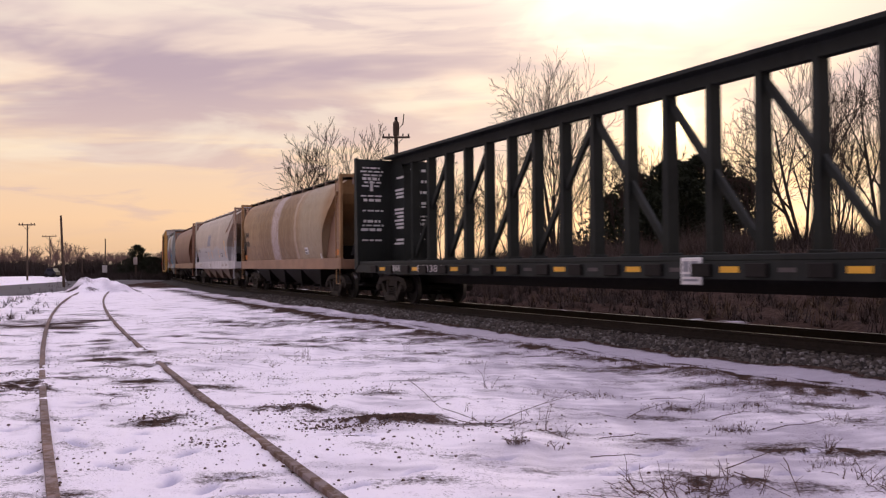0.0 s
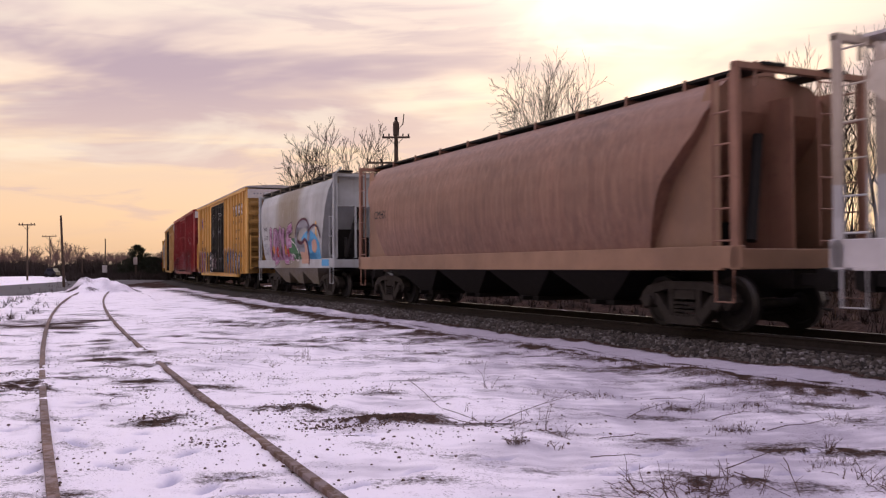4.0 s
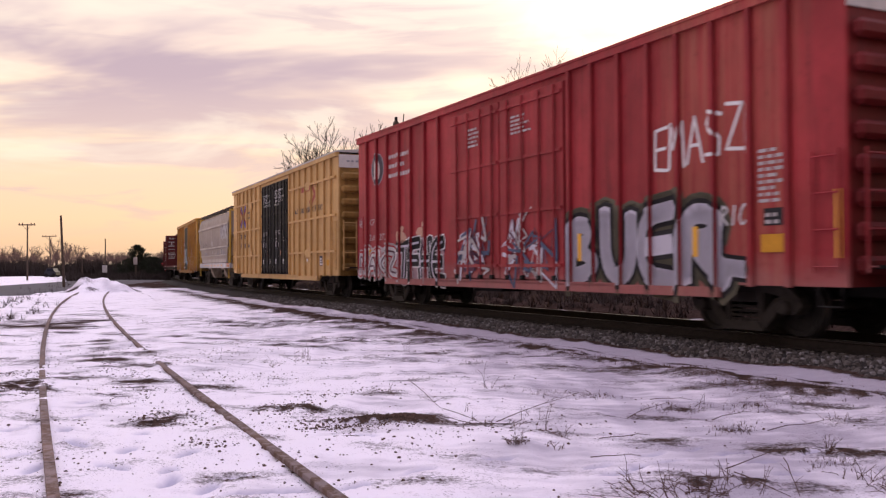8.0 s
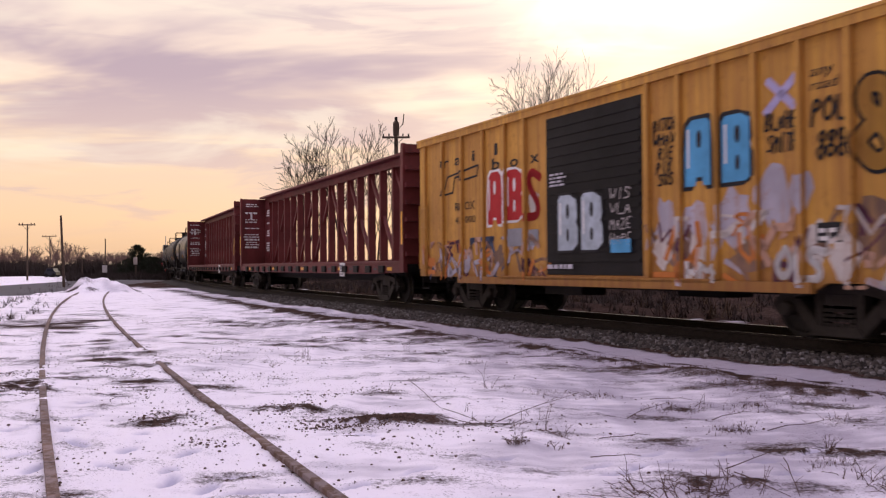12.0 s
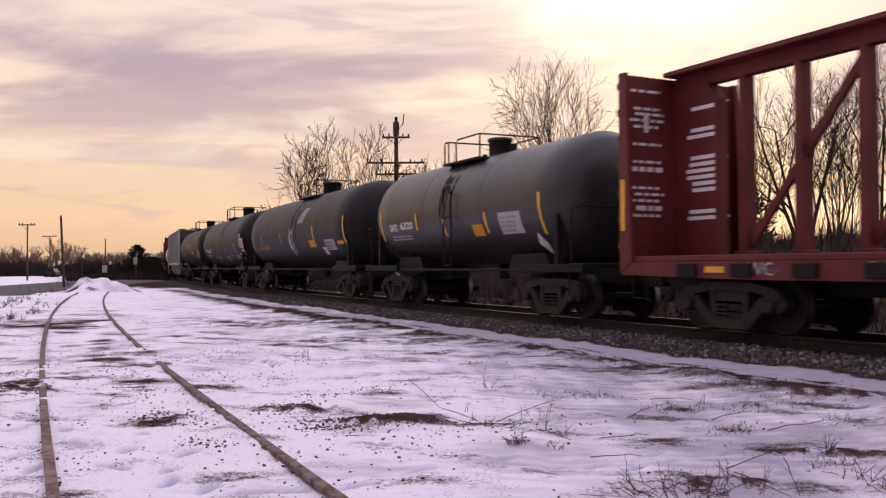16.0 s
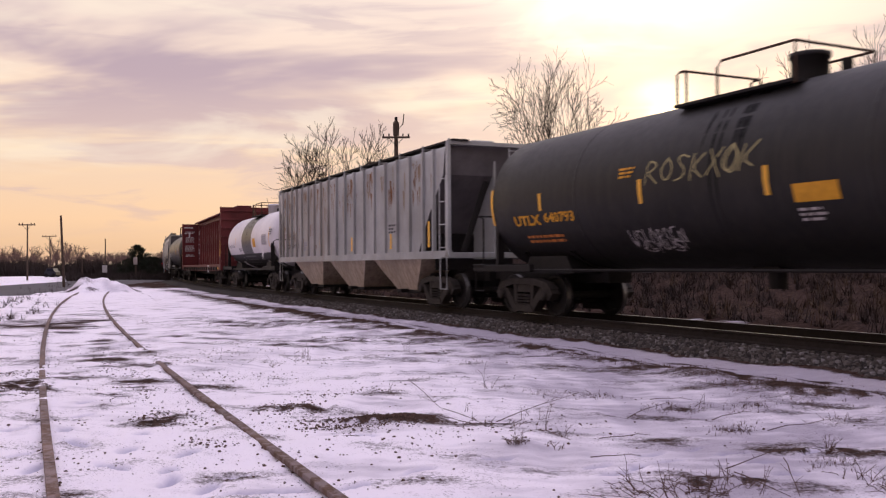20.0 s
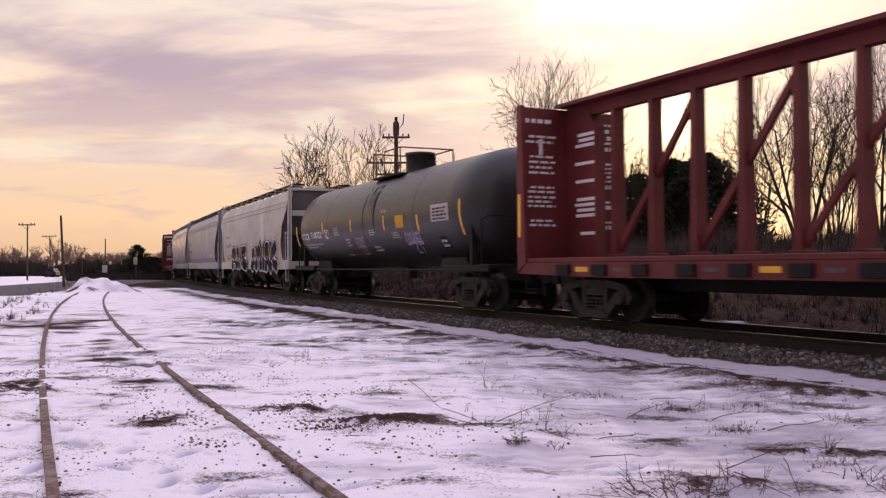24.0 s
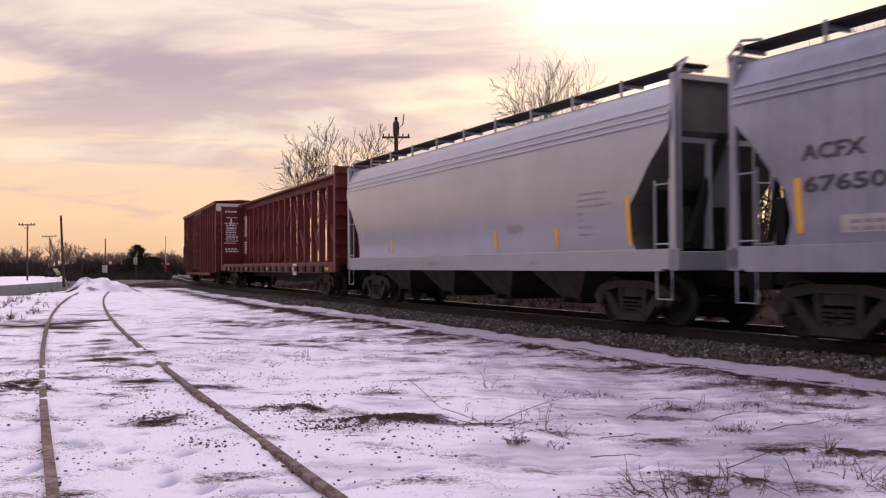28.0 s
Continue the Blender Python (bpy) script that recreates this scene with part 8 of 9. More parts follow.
# ---- plants and the far scene ----
class Acc:
    """Collects faces for one mesh."""

    def __init__(self):
        self.v, self.f = [], []

    def bar(self, p0, p1, r0, r1, n=3):
        d = (p1 - p0).normalized()
        side = d.cross(Vector((0.31, 0.17, 0.93))).normalized()
        up = side.cross(d)
        b = len(self.v)
        for p, r in ((p0, r0), (p1, r1)):
            for k in range(n):
                a = 2 * pi * k / n
                self.v.append(p + side * (r * cos(a)) + up * (r * sin(a)))
        for k in range(n):
            self.f.append((b + k, b + (k + 1) % n, b + n + (k + 1) % n, b + n + k))

    def tri(self, a, b, c):
        i = len(self.v)
        self.v += [a, b, c]
        self.f.append((i, i + 1, i + 2))

    def mesh(self, name, mat):
        me = bpy.data.meshes.new(name)
        me.from_pydata([tuple(p) for p in self.v], [], self.f)
        me.materials.append(mat)
        return me


def limb(rng, wood, twigs, p, d, length, r, level, depth, lift, wild, fan, fine):
    """One limb, tapering as it goes, and the shoots that leave it turn by turn."""
    n = (6, 5, 4, 3, 2)[min(level, 4)]
    seg, az = length / n, rng.uniform(0, 2 * pi)
    for i in range(n):
        d = (d + Vector((rng.gauss(0, wild), rng.gauss(0, wild), rng.gauss(0, wild) + lift))).normalized()
        q = p + d * seg
        ra, rb = max(fine, r * (1 - 0.65 * i / n)), max(fine, r * (1 - 0.65 * (i + 1) / n))
        (wood if ra > 0.03 else twigs).bar(p, q, ra, rb, 6 if ra > 0.06 else 3)
        p, f = q, (i + 1) / n
        if level >= depth or (level == 0 and f < 0.3):
            continue
        for _ in range(1 if level < 2 else rng.choice((0, 1, 1, 1))):
            az += 2.4 + rng.gauss(0, 0.45)
            s = d.cross(Vector((0.37, 0.21, 0.9))).normalized()
            s = (s * cos(az) + d.cross(s) * sin(az)).normalized()
            tilt = fan * rng.uniform(0.7, 1.3)
            limb(rng, wood, twigs, p.copy(), (d * cos(tilt) + s * sin(tilt)).normalized(), length * (0.80 - 0.38 * f) * rng.uniform(0.7, 1.15), rb * rng.uniform(0.55, 0.78), level + 1, depth, lift * 1.25, wild, fan, fine)


def bare_tree(label, x, y, z, height, seed, stems=1, spread=0.35, r=0.13, depth=4, lift=0.04, wild=0.07, fine=0.008, fan=0.62, narrow=1.0):
    rng = random.Random(seed)
    wood, twigs = Acc(), Acc()
    for k in range(stems):
        a = 2 * pi * k / stems + rng.uniform(-0.5, 0.5)
        s = spread * (rng.uniform(0.35, 1.0) if stems > 1 else 0.15)
        limb(rng, wood, twigs, Vector((0.1 * cos(a) * (stems > 1), 0.1 * sin(a) * (stems > 1), -0.2)), Vector((s * cos(a), s * sin(a), 1)).normalized(), height * rng.uniform(0.7, 0.95), r * rng.uniform(0.7, 1.0), 0, depth, lift, wild, fan, fine)
    k = height / max(v.z for v in twigs.v + wood.v)
    t = thing("bare_tree", label, "tree", Matrix.Translation((x, y, z)))
    for acc in (wood, twigs):
        # the outer branches end lower than the middle ones: a rounded crown
        acc.v = [Vector((v.x * k * narrow, v.y * k * narrow, v.z * k * (1 - 0.2 * min(1.2, (v.xy.length * k / (0.36 * height)) ** 2)))) for v in acc.v]
    tall = height / max(v.z for v in twigs.v + wood.v)
    for acc, nm, mt in ((wood, "trunk", BARK), (twigs, "crown", TWIG)):
        acc.v = [Vector((v.x, v.y, v.z * tall)) for v in acc.v]
        if acc.f:
            share(nm, acc.mesh(nm, mt), t)
    return t


def conifer(label, x, y, z, height, width, seed, n=900):
    rng = random.Random(seed)
    t = thing("conifer", label, "tree", Matrix.Translation((x, y, z)))
    bm = bmesh.new()
    tube(bm, [(0, 0, -0.2), (0.05, 0, height * 0.5), (0, 0, height * 0.97)], 0.16, 7, 0.02)
    part("trunk", bm, BARK, t)
    acc = Acc()
    lobes = [(rng.uniform(0, 2 * pi), rng.uniform(0.75, 1.15)) for _ in range(7)]
    for _ in range(2 * n):
        h = rng.random() ** 0.8
        a = rng.uniform(0, 2 * pi)
        prof = (1 - h) ** 0.48 * (0.62 + 0.38 * min(1, h * 5))
        lob = 1 + 0.34 * sin(a * 3 + lobes[0][0] + h * 11) + 0.2 * sin(a * 5 + lobes[1][0] - h * 17)
        rr = width / 2 * prof * lob * rng.uniform(0.35, 1.15)
        base = Vector((rr * cos(a), rr * sin(a), height * (0.04 + 0.94 * h)))
        out = Vector((cos(a), sin(a), rng.uniform(0.1, 0.9))).normalized()
        for _ in range(3):
            o = (out + Vector((rng.gauss(0, 0.4), rng.gauss(0, 0.4), rng.gauss(0, 0.4)))).normalized()
            sd = o.cross(Vector((rng.gauss(0, 1), rng.gauss(0, 1), rng.gauss(0, 1)))).normalized()
            l = rng.uniform(0.14, 0.36) * (height / 6) ** 0.5
            acc.tri(base - sd * l * 0.22, base + sd * l * 0.22, base + o * l)
    share("crown", acc.mesh("crown", NEEDLE), t)
    return t


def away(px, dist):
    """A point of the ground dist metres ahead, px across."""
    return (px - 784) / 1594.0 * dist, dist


def plant_trees():
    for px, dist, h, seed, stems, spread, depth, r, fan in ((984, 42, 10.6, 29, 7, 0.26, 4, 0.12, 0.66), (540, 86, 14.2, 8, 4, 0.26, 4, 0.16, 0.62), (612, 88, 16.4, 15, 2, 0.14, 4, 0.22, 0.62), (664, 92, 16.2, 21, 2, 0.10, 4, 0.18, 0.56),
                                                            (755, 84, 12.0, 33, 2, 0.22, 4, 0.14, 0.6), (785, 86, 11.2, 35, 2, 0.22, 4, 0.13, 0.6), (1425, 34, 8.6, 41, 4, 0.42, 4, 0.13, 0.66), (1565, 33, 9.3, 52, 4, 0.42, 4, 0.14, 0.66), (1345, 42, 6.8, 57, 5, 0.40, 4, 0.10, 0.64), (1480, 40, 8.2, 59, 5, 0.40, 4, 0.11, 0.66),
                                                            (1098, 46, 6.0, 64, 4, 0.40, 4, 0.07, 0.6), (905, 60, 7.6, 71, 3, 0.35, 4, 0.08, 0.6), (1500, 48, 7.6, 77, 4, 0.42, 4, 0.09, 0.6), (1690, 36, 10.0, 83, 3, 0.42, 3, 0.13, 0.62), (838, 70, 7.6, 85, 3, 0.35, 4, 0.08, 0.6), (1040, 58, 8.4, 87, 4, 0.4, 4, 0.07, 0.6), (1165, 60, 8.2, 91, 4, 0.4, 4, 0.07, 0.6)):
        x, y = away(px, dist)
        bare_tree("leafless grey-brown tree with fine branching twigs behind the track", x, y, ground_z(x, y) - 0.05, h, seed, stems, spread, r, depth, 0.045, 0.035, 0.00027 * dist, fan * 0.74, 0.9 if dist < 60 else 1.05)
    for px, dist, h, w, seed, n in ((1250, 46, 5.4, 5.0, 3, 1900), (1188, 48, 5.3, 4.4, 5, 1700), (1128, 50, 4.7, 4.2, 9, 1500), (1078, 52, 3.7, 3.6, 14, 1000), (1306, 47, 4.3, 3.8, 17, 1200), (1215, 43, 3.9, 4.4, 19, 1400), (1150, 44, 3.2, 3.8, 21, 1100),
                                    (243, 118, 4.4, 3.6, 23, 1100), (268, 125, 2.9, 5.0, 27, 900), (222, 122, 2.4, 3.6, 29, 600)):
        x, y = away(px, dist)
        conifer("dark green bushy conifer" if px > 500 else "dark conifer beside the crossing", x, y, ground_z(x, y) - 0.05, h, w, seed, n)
    # leafless trees along the horizon
    rng = random.Random(77)
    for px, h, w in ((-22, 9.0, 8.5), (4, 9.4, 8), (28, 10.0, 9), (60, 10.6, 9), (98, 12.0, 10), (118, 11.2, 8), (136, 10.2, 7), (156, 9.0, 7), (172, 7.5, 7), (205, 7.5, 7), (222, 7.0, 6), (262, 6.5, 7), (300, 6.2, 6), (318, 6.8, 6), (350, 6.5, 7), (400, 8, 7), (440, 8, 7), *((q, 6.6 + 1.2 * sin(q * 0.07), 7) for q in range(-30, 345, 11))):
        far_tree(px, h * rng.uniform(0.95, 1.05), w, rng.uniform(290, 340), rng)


def far_tree(px, h, w, d, rng):
    """A distant tree: a forked trunk under a rounded haze of fine twigs."""
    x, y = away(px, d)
    t = thing("bare_tree", "distant leafless tree with a rounded grey-brown crown", "tree", Matrix.Translation((x, y, ground_z(x, y) - 0.1)))
    wood, crown = Acc(), Acc()
    fork = Vector((0, 0, h * 0.35))
    wood.bar(Vector((0, 0, -0.2)), fork, 0.26, 0.18, 6)
    for k in range(13):
        a, e = rng.uniform(0, 2 * pi), rng.uniform(0.15, 1.0)
        tip = Vector((w * 0.42 * e * cos(a), w * 0.42 * e * sin(a), h * rng.uniform(0.62, 0.92)))
        wood.bar(fork, tip, 0.12, 0.05, 4)
        for _ in range(26):
            b = fork.lerp(tip, rng.uniform(0.35, 1.0))
            o = Vector((rng.gauss(0, 1), rng.gauss(0, 1), rng.gauss(0.5, 0.8))).normalized()
            sd = o.cross(Vector((0.3, 0.9, 0.2))).normalized() * 0.05
            l = rng.uniform(0.6, 1.8)
            crown.tri(b - sd, b + sd, b + o * l)
    share("trunk", wood.mesh("trunk", FARTWIG), t)
    share("crown", crown.mesh("crown", FARTWIG), t)


def blades(acc, rng, x, y, z, h, n, w=0.02, lean=0.5):
    for _ in range(n):
        a = rng.uniform(0, 2 * pi)
        l = h * rng.uniform(0.5, 1.1)
        t = rng.uniform(0, lean)
        top = Vector((x + l * t * cos(a), y + l * t * sin(a), z + l * (1 - 0.4 * t)))
        b = a + pi / 2 + rng.uniform(-0.5, 0.5)
        bx, by = x + rng.gauss(0, 0.12 * h), y + rng.gauss(0, 0.12 * h)
        acc.tri(Vector((bx - w * cos(b), by - w * sin(b), z - 0.03)), Vector((bx + w * cos(b), by + w * sin(b), z - 0.03)), top)


def build_brush():
    rng = random.Random(9)
    dark, gold, mid = Acc(), Acc(), Acc()
    for _ in range(8200):
        s = rng.uniform(-52, 14)
        lat = -3.4 - 22 * rng.random() ** 1.4
        x, y = beside(s, lat)
        if y < 2:
            continue
        z = ground_z(x, y)
        h = rng.uniform(0.25, 0.8) + 0.9 * min(1, max(0, (-lat - 6) / 9)) * rng.random()
        if lat > -5.5 and rng.random() < 0.5:
            continue
        acc = gold if rng.random() < (0.55 if -9 < lat < -5 and s > -9 else 0.12) else (dark if rng.random() < 0.6 else mid)
        blades(acc, rng, x, y, z, h * 0.8, 15, 0.012, 1.5)
    for acc, mt, lab in ((dark, BRUSHMAT, "tangled dark leafless brush on the bank behind the track"), (gold, DRYGRASS, "tawny dry grass tufts on the bank behind the track"), (mid, TWIG, "thin grey-brown dead stems on the bank")):
        tagged(new("brush" if acc is not gold else "dry_grass", acc.mesh("brush", mt)), lab, "brush", "", "stuff")
    # a grey-brown haze of stems along the crest of the bank
    crest = Acc()
    for _ in range(5200):
        s = rng.uniform(-60, 16)
        lat = -9 - 22 * rng.random()
        x, y = beside(s, lat)
        if y < 6:
            continue
        blades(crest, rng, x, y, ground_z(x, y), rng.uniform(0.35, 1.15) * (1.0 + 0.35 * sin(s * 0.45)), 14, 0.010, 1.3)
    tagged(new("thicket", crest.mesh("thicket", HAZEBRUSH)), "grey-brown leafless stems crowding the crest of the bank", "thicket", "", "stuff")
    # taller shrubs among the trees
    shrub = Acc()
    for _ in range(3400):
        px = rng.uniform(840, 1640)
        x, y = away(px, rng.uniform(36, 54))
        blades(shrub, rng, x, y, ground_z(x, y), rng.uniform(0.7, 1.9) * (0.85 + 0.25 * sin(px * 0.021) + 0.15 * sin(px * 0.09)), 16, 0.010, 0.9)
    tagged(new("thicket", shrub.mesh("thicket", HAZEBRUSH)), "grey-brown leafless shrubs under the trees on the bank", "thicket", "", "stuff")
    # low thicket further back on the bank and along the curve
    far = Acc()
    for _ in range(2600):
        s = rng.uniform(-150, 10)
        lat = -rng.uniform(14, 42) if s > -60 else -rng.uniform(7, 40)
        x, y = beside(s, lat)
        if y < 8:
            continue
        blades(far, rng, x, y, ground_z(x, y), rng.uniform(0.8, 2.6), 16, 0.022, 0.7)
    tagged(new("thicket", far.mesh("thicket", BRUSHMAT)), "leafless brown thicket beyond the railway bank", "thicket", "", "stuff")
    hedge = Acc()
    for _ in range(11000):
        px = rng.uniform(-60, 470)
        d = rng.uniform(150, 230)
        x, y = away(px, d)
        blades(hedge, rng, x, y, 0.0, rng.uniform(1.8, 4.0) * (0.85 + 0.15 * sin(px * 0.05) + 0.08 * sin(px * 0.19)), 9, 0.08, 1.1)
    tagged(new("hedgerow", hedge.mesh("hedgerow", BRUSHMAT)), "dark leafless hedgerow across the snowy field", "hedge", "", "stuff")
    # the trees on the far side of the field, behind the eye
    back = Acc()
    for _ in range(2600):
        a = rng.uniform(radians(95), radians(330))
        d = rng.uniform(95, 150)
        x, y = d * sin(a), d * cos(a)
        if abs(lateral(np.array([x]), np.array([y]))[0][0]) < 12:
            continue
        blades(back, rng, x, y, 0.0, rng.uniform(4.0, 9.0), 14, 0.16, 0.8)
    tagged(new("hedgerow", back.mesh("hedgerow", BRUSHMAT)), "dark leafless line of trees across the open field", "hedge", "", "stuff")
    scrub = Acc()
    for _ in range(1500):
        px = rng.uniform(120, 300)
        x, y = away(px, rng.uniform(92, 120))
        blades(scrub, rng, x, y, 0.0, rng.uniform(0.6, 1.5) * (0.8 + 0.2 * sin(px * 0.11)), 9, 0.04, 0.9)
    tagged(new("scrub", scrub.mesh("scrub", BRUSHMAT)), "dark leafless scrub behind the snow heap", "scrub", "", "stuff")
    near = Acc()
    for px, py, n in ((60, 515, 16), (40, 530, 12), (85, 520, 12), (110, 508, 30), (75, 540, 8), (130, 503, 16), (10, 545, 10), (20, 535, 12), (60, 552, 10), (15, 565, 10), (300, 498, 8)):
        for _ in range(n):
            x, y = on_ground(px + rng.gauss(0, 12), py + rng.gauss(0, 3))
            blades(near, rng, x, y, ground_z(x, y), rng.uniform(0.12, 0.42) * (1.5 if px in (110, 130) else 1), 8, 0.010, 1.4)
    tagged(new("roadside_weeds", near.mesh("roadside_weeds", TWIG)), "dead brown weeds beside the road and siding", "weeds", "", "stuff")


def build_heap():
    px, py = siding_x(51.5), 51.5
    n = 56
    pts, soil, thin = [], [], []
    for i in range(n + 1):
        for j in range(n + 1):
            u, w = (i / n - 0.5) * 7.0, (j / n - 0.5) * 7.0
            z = -0.14
            for ox, oy, hh, rr in ((-0.55, 0.0, 0.86, 0.62), (0.45, 0.3, 0.92, 0.60), (1.35, -0.1, 0.50, 0.6), (-1.2, 0.2, 0.42, 0.55), (0.0, -1.4, 0.44, 0.9), (1.8, 0.3, 0.25, 0.6)):
                z += hh * math.exp(-((u - ox) / rr) ** 2 - ((w - oy) / (rr * 1.5)) ** 2)
            z = z * 0.84 + 0.12 * noise.noise(Vector((u * 1.9, w * 1.9, 0.3))) + 0.06 * noise.noise(Vector((u * 5, w * 5, 5.0)))
            pts.append((px + u, py + w, z))
            soil.append(0.05 + 0.9 * noise.noise(Vector((u * 1.2, w * 1.2, 2.3))) - 0.25 * max(z, 0))
            thin.append(0.35 + 0.6 * noise.noise(Vector((u * 1.5, w * 1.5, 7.3))))
    faces = [(i * (n + 1) + j, (i + 1) * (n + 1) + j, (i + 1) * (n + 1) + j + 1, i * (n + 1) + j + 1) for i in range(n) for j in range(n)]
    me = bpy.data.meshes.new("snow_mound")
    me.from_pydata(pts, [], faces)
    for nm, vals in (("soil", soil), ("thin", thin)):
        me.attributes.new(nm, "FLOAT", "POINT").data.foreach_set("value", vals)
    me.polygons.foreach_set("use_smooth", [True] * len(me.polygons))
    me.materials.append(SNOW)
    tagged(new("snow_mound", me), "low lumpy mound of dirty ploughed snow over the siding", "snow mound")


def utility_pole(label, x, y, h, r, arms=(), lean=0.0, extra=False, z=0.0):
    t = thing("utility_pole", label, "utility pole", Matrix.Translation((x, y, z)) @ Matrix.Rotation(lean, 4, "Y"))
    part("pole", tube(bmesh.new(), [(0, 0, -0.3), (0, 0, h * 0.5), (0, 0, h)], r, 10, r * 0.7), POLE_WOOD, t)
    for zz, half in arms:
        a = part("crossarm", bbox(-half, half, -r - 0.1, -r, zz - 0.06, zz + 0.06), POLE_WOOD, t)
        for k in (-0.9, -0.5, 0.5, 0.9):
            part("insulator", tube(bmesh.new(), [(k * half, -r - 0.05, zz + 0.05), (k * half, -r - 0.05, zz + 0.22)], 0.045, 7), STEEL_DARK, a)
        for k in (-1, 1):
            part("arm_brace", tube(bmesh.new(), [(k * half * 0.55, -r - 0.06, zz), (0, -r, zz - half * 0.6)], 0.018, 5), STEEL_DARK, a)
    if extra:
        part("riser_pipe", tube(bmesh.new(), [(0.12, 0, h - 0.55), (0.42, 0, h - 0.2), (0.48, 0, h + 0.42)], 0.035, 6), STEEL_DARK, t)
        part("pole_cap", tube(bmesh.new(), [(0, 0, h - 0.05), (0, 0, h + 0.22)], 0.09, 8), STEEL_DARK, t)
        part("transformer_sleeve", tube(bmesh.new(), [(0, 0, h - 0.9), (0, 0, h - 0.1)], r * 1.15, 10), POLE_WOOD, t)
    return t


def build_far_things():
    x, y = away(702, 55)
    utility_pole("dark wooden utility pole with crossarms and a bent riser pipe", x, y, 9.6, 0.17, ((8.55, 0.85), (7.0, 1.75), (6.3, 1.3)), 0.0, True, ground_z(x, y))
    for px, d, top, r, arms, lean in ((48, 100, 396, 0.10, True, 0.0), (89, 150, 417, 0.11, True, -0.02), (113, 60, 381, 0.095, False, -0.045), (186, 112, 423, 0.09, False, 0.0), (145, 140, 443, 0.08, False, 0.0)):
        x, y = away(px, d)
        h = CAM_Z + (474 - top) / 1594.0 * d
        utility_pole("wooden utility pole with one crossarm by the snowy field" if arms else "plain leaning wooden pole", x, y, h, r, ((h - 0.1, 0.95 if px == 48 else 1.2),) if arms else (), lean)
    # line-side cabinet on a post
    x, y = away(185, 88)
    t = thing("signal_cabinet", "small pale grey line-side cabinet on a post", "cabinet", Matrix.Translation((x, y, 0)))
    part("post", tube(bmesh.new(), [(0, 0, -0.1), (0, 0, 1.0)], 0.04, 6), STEEL_DARK, t)
    part("box", bbox(-0.2, 0.2, -0.15, 0.15, 0.9, 1.6, 0.02), plain("pale_cabinet", (0.45, 0.42, 0.42), 0.6), t)
    # crossing sign and signal mast
    x, y = away(240, 100)
    t = thing("crossing_post", "weathered crossing post with a pale board", "crossing sign", Matrix.Translation((x, y, 0)))
    part("post", tube(bmesh.new(), [(0, 0, -0.1), (0, 0, 2.4)], 0.09, 7), POLE_WOOD, t)
    part("board", bbox(-0.22, 0.22, -0.14, -0.10, 1.7, 2.5), plain("pale_board", (0.40, 0.34, 0.32), 0.7), t)
    x, y = away(293, 140)
    t = thing("crossing_signal", "red railway crossing signal on a thin tall mast", "crossing signal", Matrix.Translation((x, y, 0)))
    part("mast", tube(bmesh.new(), [(0, 0, -0.1), (0, 0, 6.2)], 0.06, 6), plain("mast_grey", (0.4, 0.36, 0.35), 0.5), t)
    redm = plain("red_signal_paint", (0.55, 0.03, 0.06), 0.5, 0.2)
    lampm = plain("red_signal_lamp", (1.0, 0.05, 0.10), 0.4, 0.05, 6, 0, 0, 0.25)
    for k in (-1, 1):
        lm = bmesh.new()
        disc_y(lm, k * 0.42, 1.9, 0.24, -0.16, -0.08, 14)
        g = part("lamp_target", lm, redm, t)
        l2 = bmesh.new()
        disc_y(l2, k * 0.42, 1.9, 0.14, -0.20, -0.16, 12)
        part("lens", l2, lampm, g)
    part("gate_arm", bbox(-0.12, 0.12, -0.1, -0.02, 0.6, 1.6), redm, t)
    part("base_box", bbox(-0.2, 0.2, -0.2, 0.2, -0.05, 0.7), STEEL_DARK, t)
    # a parked car by the road
    x, y = away(92, 132)
    car = thing("parked_car", "dark car parked beside the road", "car", Matrix.Translation((x, y, 0)))
    blue = plain("dark_blue_car_paint", (0.018, 0.018, 0.028), 0.3, 0.1, 4, 0.2, 0)
    prof = [(-0.85, 0.3), (-0.85, 0.75), (-0.72, 0.85), (-0.45, 1.32), (0.42, 1.32), (0.62, 0.92), (0.85, 0.82), (0.88, 0.3)]
    part("body", prism(prof, -0.8, 0.8), blue, car)
    for wx in (-0.55, 0.55):
        for wy in (-0.82, 0.66):
            wm = bmesh.new()
            disc_y(wm, wx, 0.3, 0.3, wy, wy + 0.16, 14)
            part("wheel", wm, STEEL_DARK, car)
    part("window", prism([(-0.40, 0.90), (-0.36, 1.24), (0.36, 1.24), (0.5, 0.92)], -0.815, -0.80), plain("car_glass", (0.03, 0.03, 0.04), 0.1, 0.05, 4, 0, 0), car)
    # the road that comes up to the crossing
    bm = bmesh.new()
    rows = []
    for cx, cy in ((-23, 20), (-24.5, 34), (-27, 54), (-30.5, 76), (-34, 100), (-38, 130), (-44, 170)):
        rows.append([bm.verts.new((cx + o, cy + o * 0.12, 0.07 + 0.05 * (abs(o) < 2))) for o in (-4.6, -4.0, 0.0, 4.0, 4.6)])
    for r in rows:
        r[0].co.z = r[-1].co.z = -0.1
    grid_faces(bm, rows)
    bmesh.ops.recalc_face_normals(bm, faces=bm.faces[:])
    tagged(new("road", mesh_of(bm, "road", ASPHALT)), "grey wet asphalt road leading to the crossing", "road", "", "structure")


